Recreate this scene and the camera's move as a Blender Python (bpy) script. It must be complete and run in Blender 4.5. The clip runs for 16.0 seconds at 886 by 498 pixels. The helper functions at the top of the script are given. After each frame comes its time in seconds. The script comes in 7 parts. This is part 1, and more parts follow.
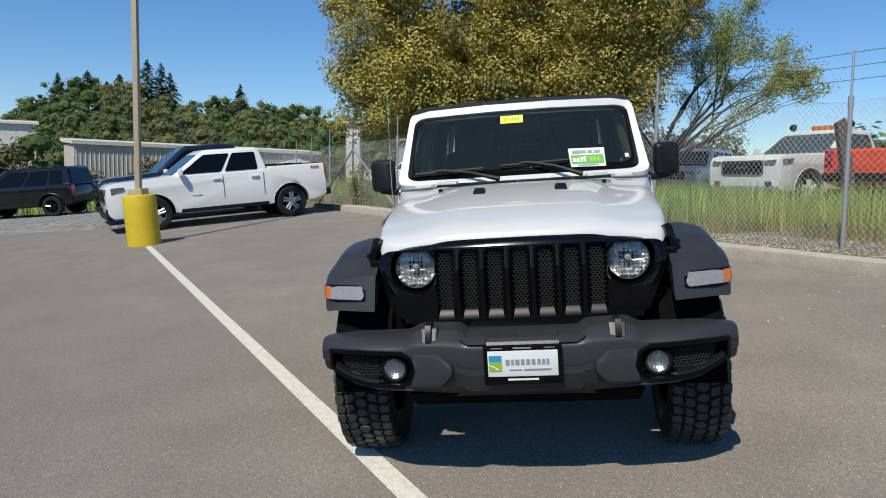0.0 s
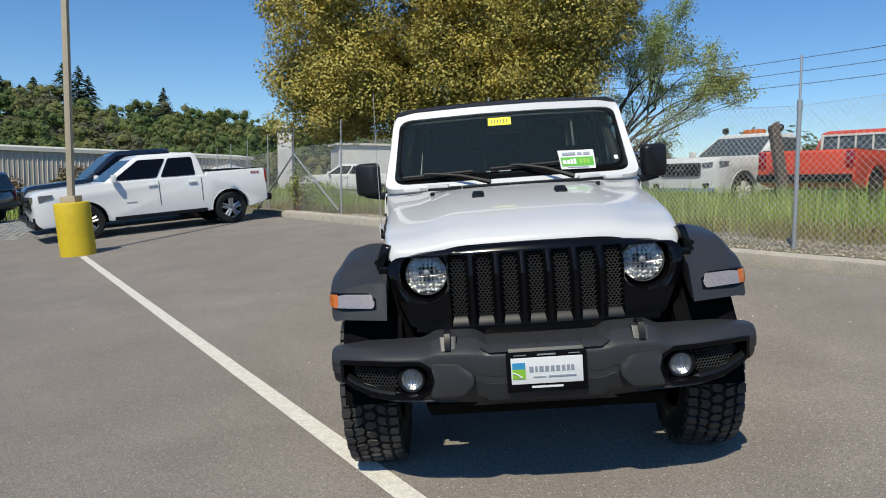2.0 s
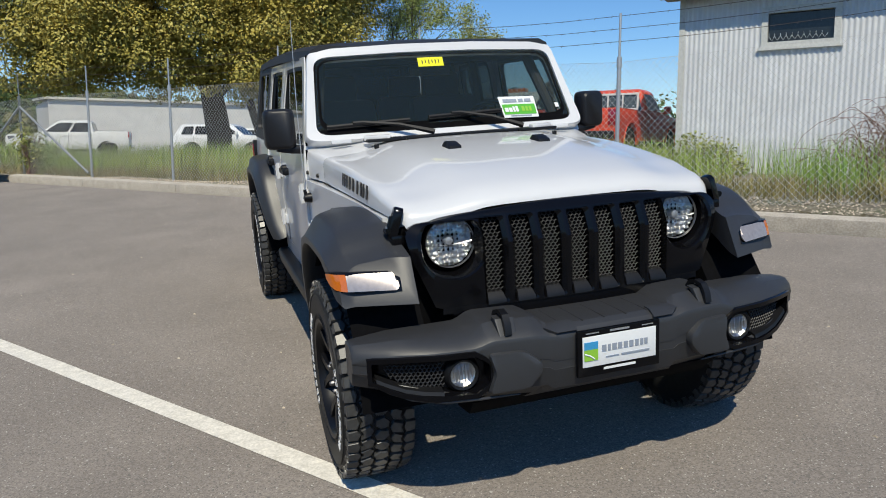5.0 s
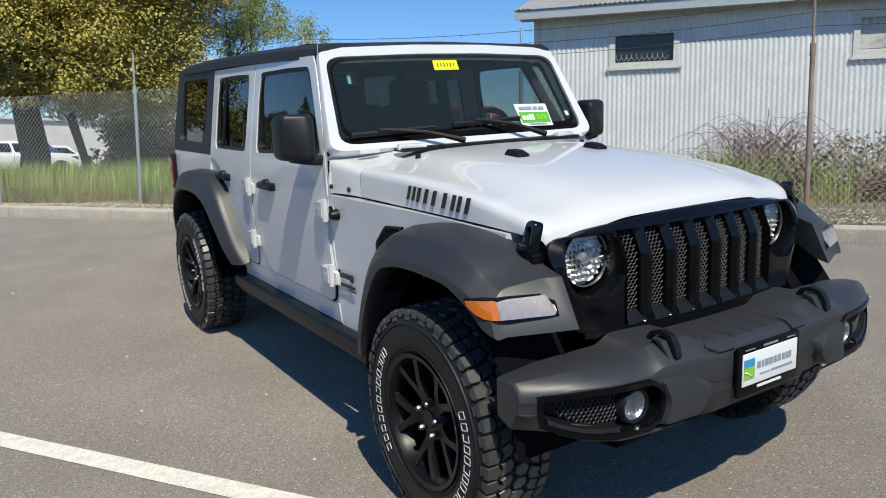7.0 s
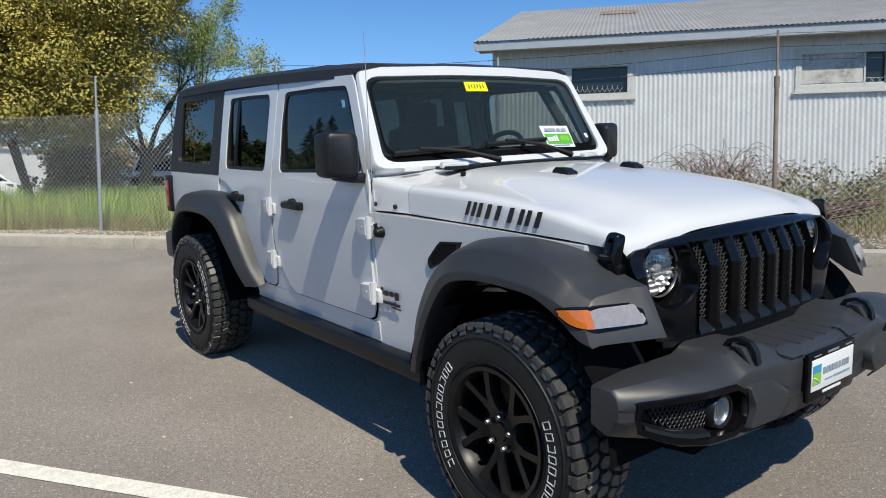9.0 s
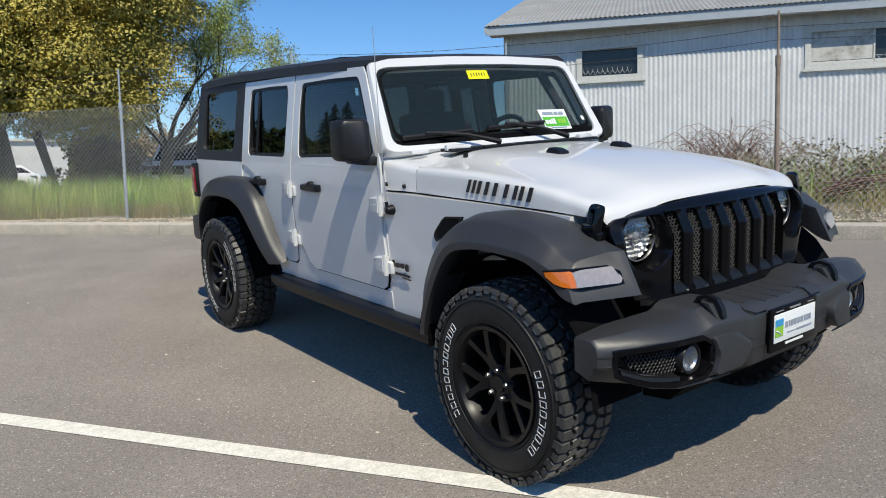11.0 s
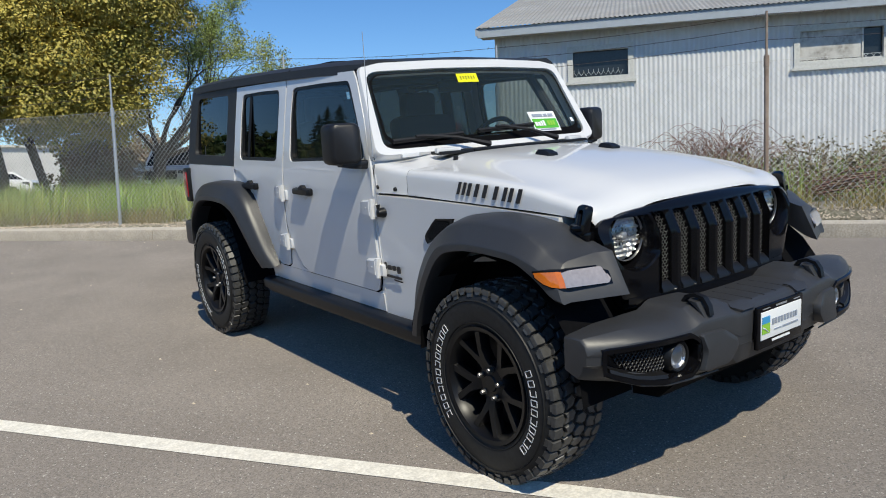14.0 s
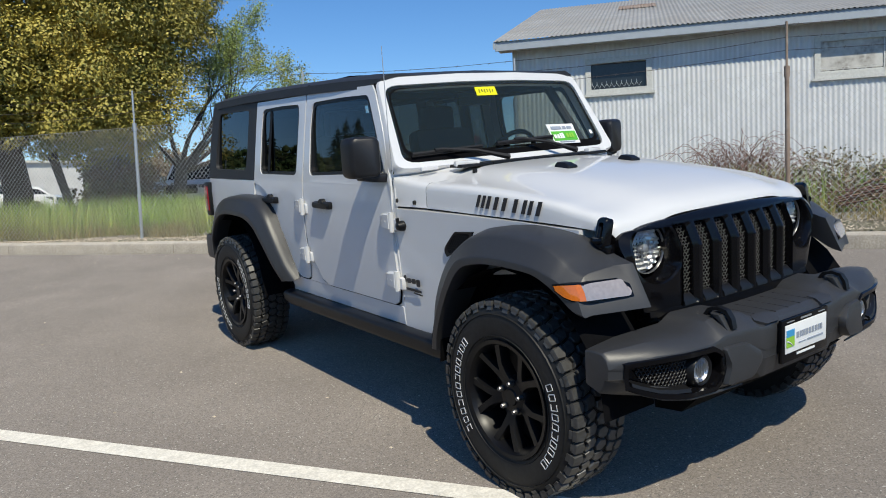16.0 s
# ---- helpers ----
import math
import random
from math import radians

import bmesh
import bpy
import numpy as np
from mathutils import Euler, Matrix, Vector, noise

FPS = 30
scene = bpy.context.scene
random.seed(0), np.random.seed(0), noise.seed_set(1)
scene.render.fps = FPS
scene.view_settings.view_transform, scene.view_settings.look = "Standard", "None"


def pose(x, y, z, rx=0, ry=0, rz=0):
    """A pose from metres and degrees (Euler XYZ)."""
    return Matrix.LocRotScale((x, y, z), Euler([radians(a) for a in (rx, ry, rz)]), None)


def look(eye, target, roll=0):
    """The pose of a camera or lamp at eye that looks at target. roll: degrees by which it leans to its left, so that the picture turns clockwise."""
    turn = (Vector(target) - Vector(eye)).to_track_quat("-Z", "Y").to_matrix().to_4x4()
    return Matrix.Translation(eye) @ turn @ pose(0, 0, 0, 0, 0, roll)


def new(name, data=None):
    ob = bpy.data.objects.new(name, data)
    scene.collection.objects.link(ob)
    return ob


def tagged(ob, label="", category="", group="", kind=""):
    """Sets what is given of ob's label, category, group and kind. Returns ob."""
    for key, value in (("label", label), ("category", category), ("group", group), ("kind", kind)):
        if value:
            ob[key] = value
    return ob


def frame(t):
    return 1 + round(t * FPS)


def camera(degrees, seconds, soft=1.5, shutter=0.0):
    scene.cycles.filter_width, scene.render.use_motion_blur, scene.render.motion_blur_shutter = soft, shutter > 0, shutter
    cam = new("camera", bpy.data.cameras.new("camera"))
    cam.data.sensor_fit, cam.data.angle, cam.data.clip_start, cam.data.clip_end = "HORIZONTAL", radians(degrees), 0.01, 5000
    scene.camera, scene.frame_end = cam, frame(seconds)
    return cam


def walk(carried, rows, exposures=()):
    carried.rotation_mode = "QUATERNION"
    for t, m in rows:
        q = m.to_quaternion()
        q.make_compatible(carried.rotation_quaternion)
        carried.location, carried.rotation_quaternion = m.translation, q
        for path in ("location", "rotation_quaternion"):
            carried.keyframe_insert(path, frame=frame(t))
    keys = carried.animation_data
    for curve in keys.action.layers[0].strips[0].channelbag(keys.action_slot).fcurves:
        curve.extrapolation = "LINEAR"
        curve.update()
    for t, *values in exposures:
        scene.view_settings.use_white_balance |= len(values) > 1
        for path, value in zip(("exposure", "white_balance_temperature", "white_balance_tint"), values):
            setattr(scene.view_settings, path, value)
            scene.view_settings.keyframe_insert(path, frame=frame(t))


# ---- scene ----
cam = camera(61.1, 16.0, soft=1.0)
PATH = [
    (0, (0.099, -3.705, 1.513), (-0.161, -1.741, 1.24), -3.9),
    (0.5, (0.009, -3.715, 1.529), (-0.218, -1.747, 1.254), -3.9),
    (1, (-0.12, -3.685, 1.523), (-0.295, -1.712, 1.248), -3.9),
    (1.5, (-0.204, -3.687, 1.528), (-0.319, -1.71, 1.25), -4.0),
    (2, (-0.268, -3.628, 1.526), (-0.344, -1.648, 1.252), -4.1),
    (2.5, (-0.35, -3.462, 1.53), (-0.395, -1.48, 1.264), -4.4),
    (3, (-0.463, -3.353, 1.522), (-0.449, -1.372, 1.246), -4.8),
    (3.5, (-0.696, -3.314, 1.52), (-0.568, -1.344, 1.201), -5.1),
    (4, (-0.923, -3.225, 1.491), (-0.644, -1.279, 1.119), -4.9),
    (4.5, (-1.099, -3.044, 1.511), (-0.652, -1.137, 1.107), -3.9),
    (7, (-2.117, -2.109, 1.498), (-1.068, -0.453, 1.098), -2.3),
    (7.5, (-2.16, -1.927, 1.49), (-1.061, -0.3, 1.113), -2.1),
    (8, (-2.255, -1.85, 1.481), (-1.106, -0.251, 1.13), -1.8),
    (8.5, (-2.42, -1.822, 1.48), (-1.229, -0.249, 1.149), -1.6),
    (9, (-2.513, -1.873, 1.461), (-1.321, -0.301, 1.135), -1.7),
    (9.5, (-2.548, -2.002, 1.443), (-1.378, -0.415, 1.108), -2.1),
    (10, (-2.605, -2.106, 1.459), (-1.45, -0.511, 1.109), -2.6),
    (12.5, (-2.688, -2.188, 1.464), (-1.539, -0.594, 1.092), -3.0),
    (13, (-2.69, -2.187, 1.461), (-1.541, -0.594, 1.086), -3.1),
    (13.5, (-2.682, -2.195, 1.466), (-1.526, -0.605, 1.096), -3.3),
    (14, (-2.676, -2.203, 1.472), (-1.513, -0.616, 1.112), -3.4),
    (14.5, (-2.672, -2.208, 1.475), (-1.51, -0.618, 1.128), -3.4),
    (15, (-2.679, -2.209, 1.474), (-1.524, -0.611, 1.139), -3.4),
    (15.5, (-2.679, -2.202, 1.474), (-1.538, -0.592, 1.146), -3.6),
    (16, (-2.679, -2.198, 1.474), (-1.55, -0.579, 1.15), -3.8),
]
# The lot slopes up towards the fence: LOT turns the lot's own frame (z square to the asphalt) into the upright world.
UP = Vector((0.0747, 0.0617, 0.9953))
LOT = UP.rotation_difference(Vector((0, 0, 1))).to_matrix().to_4x4()
walk(cam, [(t, LOT @ look(eye, target, roll)) for t, eye, target, roll in PATH],
     [(t, stops, 6950, 3) for t, stops in ((0.0, 0.0), (4.5, 0.0), (7.0, 0.21), (10.0, 0.21), (12.5, 0.14), (16.0, 0.14))])


def lot(x, y, z=0.0, turn=0.0):
    """A pose on the sloping lot, turned about the lot's normal."""
    return LOT @ pose(x, y, z, 0, 0, turn)


def up(x, y, z=0.0):
    """The world place of a point of the lot's frame."""
    return LOT @ Vector((x, y, z))


# ---- light ----
SUN_TO = (LOT.to_3x3() @ Vector((-0.18, -0.70, 1.0))).normalized()
world = bpy.data.worlds.new("sky")
scene.world = world
world.use_nodes = True
wn = world.node_tree
sky = wn.nodes.new("ShaderNodeTexSky")
sky.sky_type, sky.sun_disc = "NISHITA", False
sky.sun_elevation = math.asin(SUN_TO.z)
sky.sun_rotation = math.atan2(SUN_TO.x, SUN_TO.y)
sky.air_density, sky.dust_density, sky.ozone_density, sky.altitude = 1.0, 0.0, 3.0, 0
tone = wn.nodes.new("ShaderNodeHueSaturation")
tone.inputs["Saturation"].default_value, tone.inputs["Value"].default_value = 1.22, 1.13
wn.links.new(sky.outputs[0], tone.inputs["Color"])
tint = wn.nodes.new("ShaderNodeMix")
tint.data_type, tint.blend_type = "RGBA", "MULTIPLY"
tint.inputs[0].default_value, tint.inputs[7].default_value = 1.0, (0.82, 0.93, 1.17, 1)
wn.links.new(tone.outputs[0], tint.inputs[6])
wn.links.new(tint.outputs[2], wn.nodes["Background"].inputs[0])
wn.nodes["Background"].inputs[1].default_value = 0.096
sun = new("sun", bpy.data.lights.new("sun", "SUN"))
sun.data.energy, sun.data.angle, sun.data.color = 3.90, radians(0.53), (1.0, 0.935, 0.84)
sun.matrix_world = look(SUN_TO * 50, (0, 0, 0))


# ---- materials ----
def mat(name, color, rough=0.5, metal=0.0, vary=0.0, scale=8.0, color2=None, bump=0.0, bscale=60.0, coat=0.0, spec=0.5,
        island=0.0, rand=0.0, fine=0.0, fscale=300.0, bdist=0.01, grains=0.0):
    m = bpy.data.materials.new(name)
    m.use_nodes = True
    nt = m.node_tree
    b = nt.nodes["Principled BSDF"]
    b.inputs["Base Color"].default_value = (*color, 1)
    b.inputs["Roughness"].default_value = rough
    b.inputs["Metallic"].default_value = metal
    b.inputs["Specular IOR Level"].default_value = spec
    b.inputs["Coat Weight"].default_value = coat
    b.inputs["Coat Roughness"].default_value = 0.04
    tc = nt.nodes.new("ShaderNodeTexCoord")
    out = None

    def mix(a, bcol, fac, mode="MIX"):
        n = nt.nodes.new("ShaderNodeMix")
        n.data_type, n.blend_type = "RGBA", mode
        for sock, val in ((n.inputs[0], fac), (n.inputs[6], a), (n.inputs[7], bcol)):
            if isinstance(val, bpy.types.NodeSocket):
                nt.links.new(val, sock)
            elif isinstance(val, (int, float)):
                sock.default_value = val
            else:
                sock.default_value = (*val, 1)
        return n.outputs[2]

    def noise_node(s, detail=6.0):
        n = nt.nodes.new("ShaderNodeTexNoise")
        n.inputs["Scale"].default_value, n.inputs["Detail"].default_value = s, detail
        nt.links.new(tc.outputs["Object"], n.inputs["Vector"])
        return n.outputs["Fac"]

    def ramp(sock, lo, hi):
        r = nt.nodes.new("ShaderNodeMapRange")
        r.inputs[1].default_value, r.inputs[2].default_value = lo, hi
        nt.links.new(sock, r.inputs[0])
        return r.outputs[0]

    if color2 is not None:
        out = mix(color, color2, ramp(noise_node(scale), 0.38, 0.62))
    if vary:
        n2 = ramp(noise_node(scale * 3.7, 8), 0.3, 0.7)
        out = mix(out or color, tuple(c * (1 - vary) for c in color), n2)
    if fine:
        n3 = ramp(noise_node(fscale, 2), 0.35, 0.65)
        dark = mix(out or color, (0, 0, 0), fine)
        light = mix(out or color, (1, 1, 1), fine * 0.35)
        out = mix(dark, light, n3)
    if grains:
        vo = nt.nodes.new("ShaderNodeTexVoronoi")
        vo.inputs["Scale"].default_value = grains
        nt.links.new(tc.outputs["Object"], vo.inputs["Vector"])
        sep = nt.nodes.new("ShaderNodeSeparateColor")
        nt.links.new(vo.outputs["Color"], sep.inputs[0])
        hs = nt.nodes.new("ShaderNodeHueSaturation")
        nt.links.new(ramp_value(nt, sep.outputs[0], 0.74, 1.26), hs.inputs["Value"])
        nt.links.new(out, hs.inputs["Color"])
        out = mix(hs.outputs[0], (0.40, 0.375, 0.34), ramp(sep.outputs[1], 0.978, 0.986))
        out = mix(out, (0.13, 0.12, 0.11), ramp(sep.outputs[2], 0.96, 0.97))
    if island or rand:
        g = nt.nodes.new("ShaderNodeNewGeometry" if island else "ShaderNodeObjectInfo")
        hs = nt.nodes.new("ShaderNodeHueSaturation")
        amount = island or rand
        nt.links.new(ramp_value(nt, g.outputs["Random Per Island" if island else "Random"], 1 - amount, 1 + amount), hs.inputs["Value"])
        if out:
            nt.links.new(out, hs.inputs["Color"])
        else:
            hs.inputs["Color"].default_value = (*color, 1)
        out = hs.outputs[0]
    if out:
        nt.links.new(out, b.inputs["Base Color"])
    if bump:
        bp = nt.nodes.new("ShaderNodeBump")
        bp.inputs["Strength"].default_value, bp.inputs["Distance"].default_value = bump, bdist
        nt.links.new(noise_node(bscale, 4), bp.inputs["Height"])
        nt.links.new(bp.outputs[0], b.inputs["Normal"])
    return m


def ramp_value(nt, sock, lo, hi):
    r = nt.nodes.new("ShaderNodeMapRange")
    r.inputs[3].default_value, r.inputs[4].default_value = lo, hi
    nt.links.new(sock, r.inputs[0])
    return r.outputs[0]


def glass(name, tint, gloss=0.06, rough=0.0, sky_veil=0.0):
    """Tinted pane: clear through, mirror-like at grazing angles."""
    m = bpy.data.materials.new(name)
    m.use_nodes = True
    nt = m.node_tree
    nt.nodes.remove(nt.nodes["Principled BSDF"])
    tr, gl, mx = (nt.nodes.new("ShaderNode" + k) for k in ("BsdfTransparent", "BsdfGlossy", "MixShader"))
    tr.inputs[0].default_value = (*tint, 1)
    gl.inputs["Roughness"].default_value = rough
    gl.inputs["Color"].default_value = (0.95, 0.97, 1, 1)
    lw = nt.nodes.new("ShaderNodeLayerWeight")
    lw.inputs[0].default_value = 0.5
    pw, add = nt.nodes.new("ShaderNodeMath"), nt.nodes.new("ShaderNodeMath")
    pw.operation, add.operation = "POWER", "MULTIPLY_ADD"
    pw.inputs[1].default_value = 4.0
    add.inputs[1].default_value, add.inputs[2].default_value = 0.72, 0.022 + gloss
    nt.links.new(lw.outputs["Facing"], pw.inputs[0])
    nt.links.new(pw.outputs[0], add.inputs[0])
    nt.links.new(add.outputs[0], mx.inputs[0])
    nt.links.new(tr.outputs[0], mx.inputs[1])
    nt.links.new(gl.outputs[0], mx.inputs[2])
    # Green-grey film puts the sky's veil, with some dust, into the pane's colour.
    film, df = nt.nodes.new("ShaderNodeMixShader"), nt.nodes.new("ShaderNodeBsdfDiffuse")
    df.inputs["Color"].default_value = (0.54, 0.74, 0.64, 1)
    film.inputs[0].default_value = sky_veil
    nt.links.new(mx.outputs[0], film.inputs[1])
    nt.links.new(df.outputs[0], film.inputs[2])
    nt.links.new(film.outputs[0], nt.nodes["Material Output"].inputs[0])
    return m


M = dict(
    white=mat("white_paint", (0.68, 0.68, 0.68), 0.34, coat=0.7, vary=0.025, scale=1.3, bump=0.015, bscale=500, bdist=0.001),
    plastic=mat("grey_plastic", (0.034, 0.035, 0.038), 0.42, vary=0.08, scale=9, bump=0.14, bscale=900, bdist=0.001),
    plastic2=mat("black_plastic", (0.008, 0.008, 0.009), 0.42, vary=0.3, scale=6, spec=0.35, bump=0.1, bscale=700, bdist=0.001),
    gloss=mat("gloss_black", (0.004, 0.004, 0.005), 0.16, coat=0.0, spec=0.28, vary=0.2, scale=3),
    # Near-black with hardly any gloss; also stands in for shade in gaps.
    dark=mat("underbody_black", (0.005, 0.005, 0.006), 0.9, vary=0.4, scale=9, spec=0.08),
    softtop=mat("black_hardtop", (0.022, 0.023, 0.026), 0.55, vary=0.2, scale=4, bump=0.2, bscale=800, bdist=0.001),
    rubber=mat("tyre_rubber", (0.020, 0.020, 0.020), 0.55, spec=0.3, vary=0.4, scale=12, bump=0.1, bscale=200, bdist=0.002),
    # Tread lighter than the sidewall: the sun on it is put into the colour.
    tread=mat("tread_rubber", (0.066, 0.065, 0.063), 0.36, vary=0.4, scale=14, bump=0.1, bscale=200, bdist=0.002),
    satin=mat("satin_black", (0.016, 0.016, 0.018), 0.55, spec=0.3, vary=0.15, scale=20),
    sheen=mat("satin_dark_metal", (0.16, 0.16, 0.165), 0.3, metal=0.7, vary=0.15, scale=20),
    mirror=mat("reflector_chrome", (0.72, 0.71, 0.69), 0.30, metal=1.0, vary=0.05),
    rim=mat("gloss_black_rim", (0.006, 0.006, 0.007), 0.36, coat=0.0, spec=0.28, vary=0.2),
    meshblack=mat("mesh_black", (0.038, 0.038, 0.040), 0.45, spec=0.3, vary=0.2, scale=20),
    chrome=mat("chrome", (0.75, 0.76, 0.78), 0.22, metal=1.0, vary=0.05),
    mirrorcap=mat("mirror_black", (0.013, 0.013, 0.015), 0.40, spec=0.4, vary=0.15, scale=10, bump=0.1, bscale=700, bdist=0.001),
    steel=mat("galvanised_steel", (0.55, 0.56, 0.57), 0.45, metal=0.6, vary=0.25, scale=30),
    wire=mat("fence_wire", (0.62, 0.62, 0.60), 0.5, metal=0.3, vary=0.2, scale=4),
    rust=mat("barbed_wire", (0.10, 0.08, 0.07), 0.7, metal=0.4, vary=0.3),
    tint=glass("tinted_glass", (0.05, 0.055, 0.055), 0.0),
    pane=glass("windshield_glass", (0.62, 0.66, 0.63), 0.012, sky_veil=0.020),
    clear=glass("door_glass", (0.36, 0.40, 0.39), 0.02, sky_veil=0.01),
    lens=glass("lens_glass", (0.9, 0.92, 0.95), 0.05),
    amber=mat("amber_lens", (0.62, 0.15, 0.01), 0.15, coat=1.0, vary=0.15, scale=40),
    lamp=mat("clear_lamp", (0.44, 0.39, 0.365), 0.25, metal=0.35, coat=1.0, vary=0.2, scale=18),
    headlamp=mat("headlamp_glass", (0.24, 0.25, 0.27), 0.14, metal=0.5, coat=1.0, vary=0.3, scale=14),
    red=mat("red_lens", (0.35, 0.01, 0.02), 0.15, coat=1.0, vary=0.3, scale=30),
    letters=mat("tyre_white", (0.62, 0.63, 0.64), 0.6, vary=0.15, scale=30),
    decal=mat("decal_grey_black", (0.022, 0.022, 0.026), 0.45, vary=0.15, scale=30),
    paper=mat("white_card", (0.82, 0.83, 0.82), 0.55, vary=0.04, scale=20),
    green=mat("sticker_green", (0.10, 0.46, 0.04), 0.5, vary=0.06, scale=20),
    yellowtag=mat("yellow_tag", (0.85, 0.80, 0.01), 0.5, vary=0.06, scale=20),
    blue=mat("plate_blue", (0.05, 0.33, 0.62), 0.4, vary=0.1, scale=60),
    lime=mat("plate_lime", (0.30, 0.60, 0.06), 0.4, vary=0.15, scale=60),
    greyprint=mat("plate_grey", (0.30, 0.34, 0.40), 0.5, vary=0.05, scale=60),
    seat=mat("black_cloth", (0.03, 0.03, 0.032), 0.85, vary=0.3, scale=30),
    asphalt=mat("asphalt", (0.252, 0.221, 0.194), 0.88, vary=0.24, scale=0.35, color2=(0.216, 0.190, 0.167), bump=0.08, bscale=320, bdist=0.003, spec=0.3, grains=165),
    line=mat("line_paint", (0.73, 0.69, 0.61), 0.7, vary=0.22, scale=5, fine=0.18, fscale=90, bump=0.4, bscale=150, bdist=0.004),
    concrete=mat("kerb_concrete", (0.47, 0.42, 0.35), 0.9, vary=0.22, scale=1.6, fine=0.15, fscale=60, bump=0.4, bscale=60),
    paver=mat("pavers", (0.30, 0.29, 0.27), 0.9, island=0.22, vary=0.15, scale=3),
    soil=mat("soil", (0.24, 0.19, 0.125), 0.95, vary=0.35, scale=1.3, color2=(0.11, 0.125, 0.05), fine=0.3, fscale=25, bump=0.7, bscale=14, bdist=0.05),
    gravel=mat("gravel", (0.52, 0.44, 0.34), 0.9, island=0.4),
    grass=mat("grass_blades", (0.22, 0.36, 0.065), 0.65, island=0.4, color2=(0.33, 0.36, 0.10), scale=0.5),
    drygrass=mat("dry_grass", (0.34, 0.27, 0.11), 0.75, island=0.35, color2=(0.20, 0.19, 0.06), scale=0.8),
    yellow=mat("bollard_yellow", (0.78, 0.56, 0.02), 0.6, vary=0.12, scale=2.5, fine=0.06, fscale=60, bump=0.35, bscale=25, bdist=0.01),
    tan=mat("pole_tan", (0.47, 0.40, 0.29), 0.55, vary=0.10, scale=3),
    wall=mat("corrugated_white", (0.69, 0.70, 0.71), 0.6, vary=0.14, scale=1.2, color2=(0.61, 0.615, 0.63), metal=0.0),
    board=mat("painted_board", (0.56, 0.56, 0.56), 0.7, vary=0.14, scale=2.5),
    fascia=mat("fascia_blue_grey", (0.36, 0.40, 0.45), 0.55, vary=0.1, scale=2),
    roof=mat("roof_sheet", (0.46, 0.45, 0.42), 0.6, vary=0.25, scale=0.9, color2=(0.38, 0.35, 0.31), metal=0.2),
    barnglass=mat("barn_window_glass", (0.022, 0.028, 0.034), 0.2, vary=0.3, scale=6),
    rustsheet=mat("rusty_sheet", (0.30, 0.22, 0.17), 0.8, vary=0.3, scale=2.0, color2=(0.40, 0.33, 0.27)),
    trim=mat("window_trim", (0.60, 0.60, 0.57), 0.7, vary=0.2, scale=6),
    peel=mat("peeling_board", (0.60, 0.59, 0.56), 0.85, vary=0.12, scale=3.0, color2=(0.20, 0.18, 0.16)),
    shedwall=mat("shed_tan", (0.58, 0.53, 0.45), 0.7, vary=0.12, scale=0.6),
    shedroof=mat("shed_roof", (0.74, 0.70, 0.60), 0.6, vary=0.12, scale=0.6),
    plaster=mat("pale_plaster", (0.70, 0.68, 0.64), 0.8, vary=0.12, scale=0.4),
    bark=mat("bark", (0.09, 0.075, 0.06), 0.9, vary=0.4, scale=5, bump=0.6, bscale=18, bdist=0.02),
    oak=mat("oak_leaves", (0.50, 0.40, 0.085), 0.6, island=0.26, color2=(0.31, 0.275, 0.06), scale=0.7),
    spring=mat("spring_leaves", (0.27, 0.36, 0.085), 0.55, island=0.4, color2=(0.30, 0.31, 0.09), scale=0.7),
    # Opaque blue-grey: the sky in the truck windows is put into the colour.
    sky_veil=mat("dusty_glass", (0.075, 0.10, 0.11), 0.12, vary=0.25, scale=4),
    twig=mat("twigs", (0.25, 0.145, 0.115), 0.9, vary=0.3, scale=10),
    bush=mat("bush_leaves", (0.16, 0.15, 0.07), 0.6, island=0.4, color2=(0.25, 0.18, 0.12), scale=0.8),
    hill=mat("hill_ground", (0.075, 0.080, 0.030), 0.95, vary=0.3, scale=0.06),
    wood1=mat("far_trees", (0.062, 0.105, 0.025), 0.8, island=0.16, color2=(0.10, 0.13, 0.035), scale=0.09),
    wood2=mat("olive_trees", (0.12, 0.145, 0.036), 0.8, island=0.16, color2=(0.16, 0.155, 0.05), scale=0.09),
    wood3=mat("bare_trees", (0.12, 0.115, 0.065), 0.85, island=0.18, color2=(0.10, 0.10, 0.05), scale=0.09),
    fir=mat("fir_needles", (0.05, 0.08, 0.035), 0.8, island=0.3),
    post=mat("weathered_wood", (0.13, 0.10, 0.08), 0.9, vary=0.4, scale=14),
    navy=mat("navy_paint", (0.008, 0.012, 0.024), 0.25, coat=1.0, vary=0.15),
    black=mat("black_paint", (0.005, 0.006, 0.008), 0.2, coat=0.3, vary=0.15),
    redpaint=mat("faded_red_paint", (0.80, 0.075, 0.025), 0.5, vary=0.25, scale=2, coat=0.2),
    truckwhite=mat("truck_white_paint", (0.84, 0.84, 0.83), 0.35, coat=0.6, vary=0.03, scale=1.0),
    silverpaint=mat("silver_paint", (0.52, 0.53, 0.54), 0.35, coat=0.6, vary=0.05, scale=1.0),
    oldwhite=mat("old_white_paint", (0.76, 0.76, 0.73), 0.5, vary=0.15, scale=2),
    silver=mat("alloy", (0.5, 0.5, 0.52), 0.45, metal=0.9, vary=0.1),
)


for rough_ground in ("asphalt", "line", "concrete", "soil"):
    M[rough_ground].node_tree.nodes["Principled BSDF"].inputs["Diffuse Roughness"].default_value = 1.0


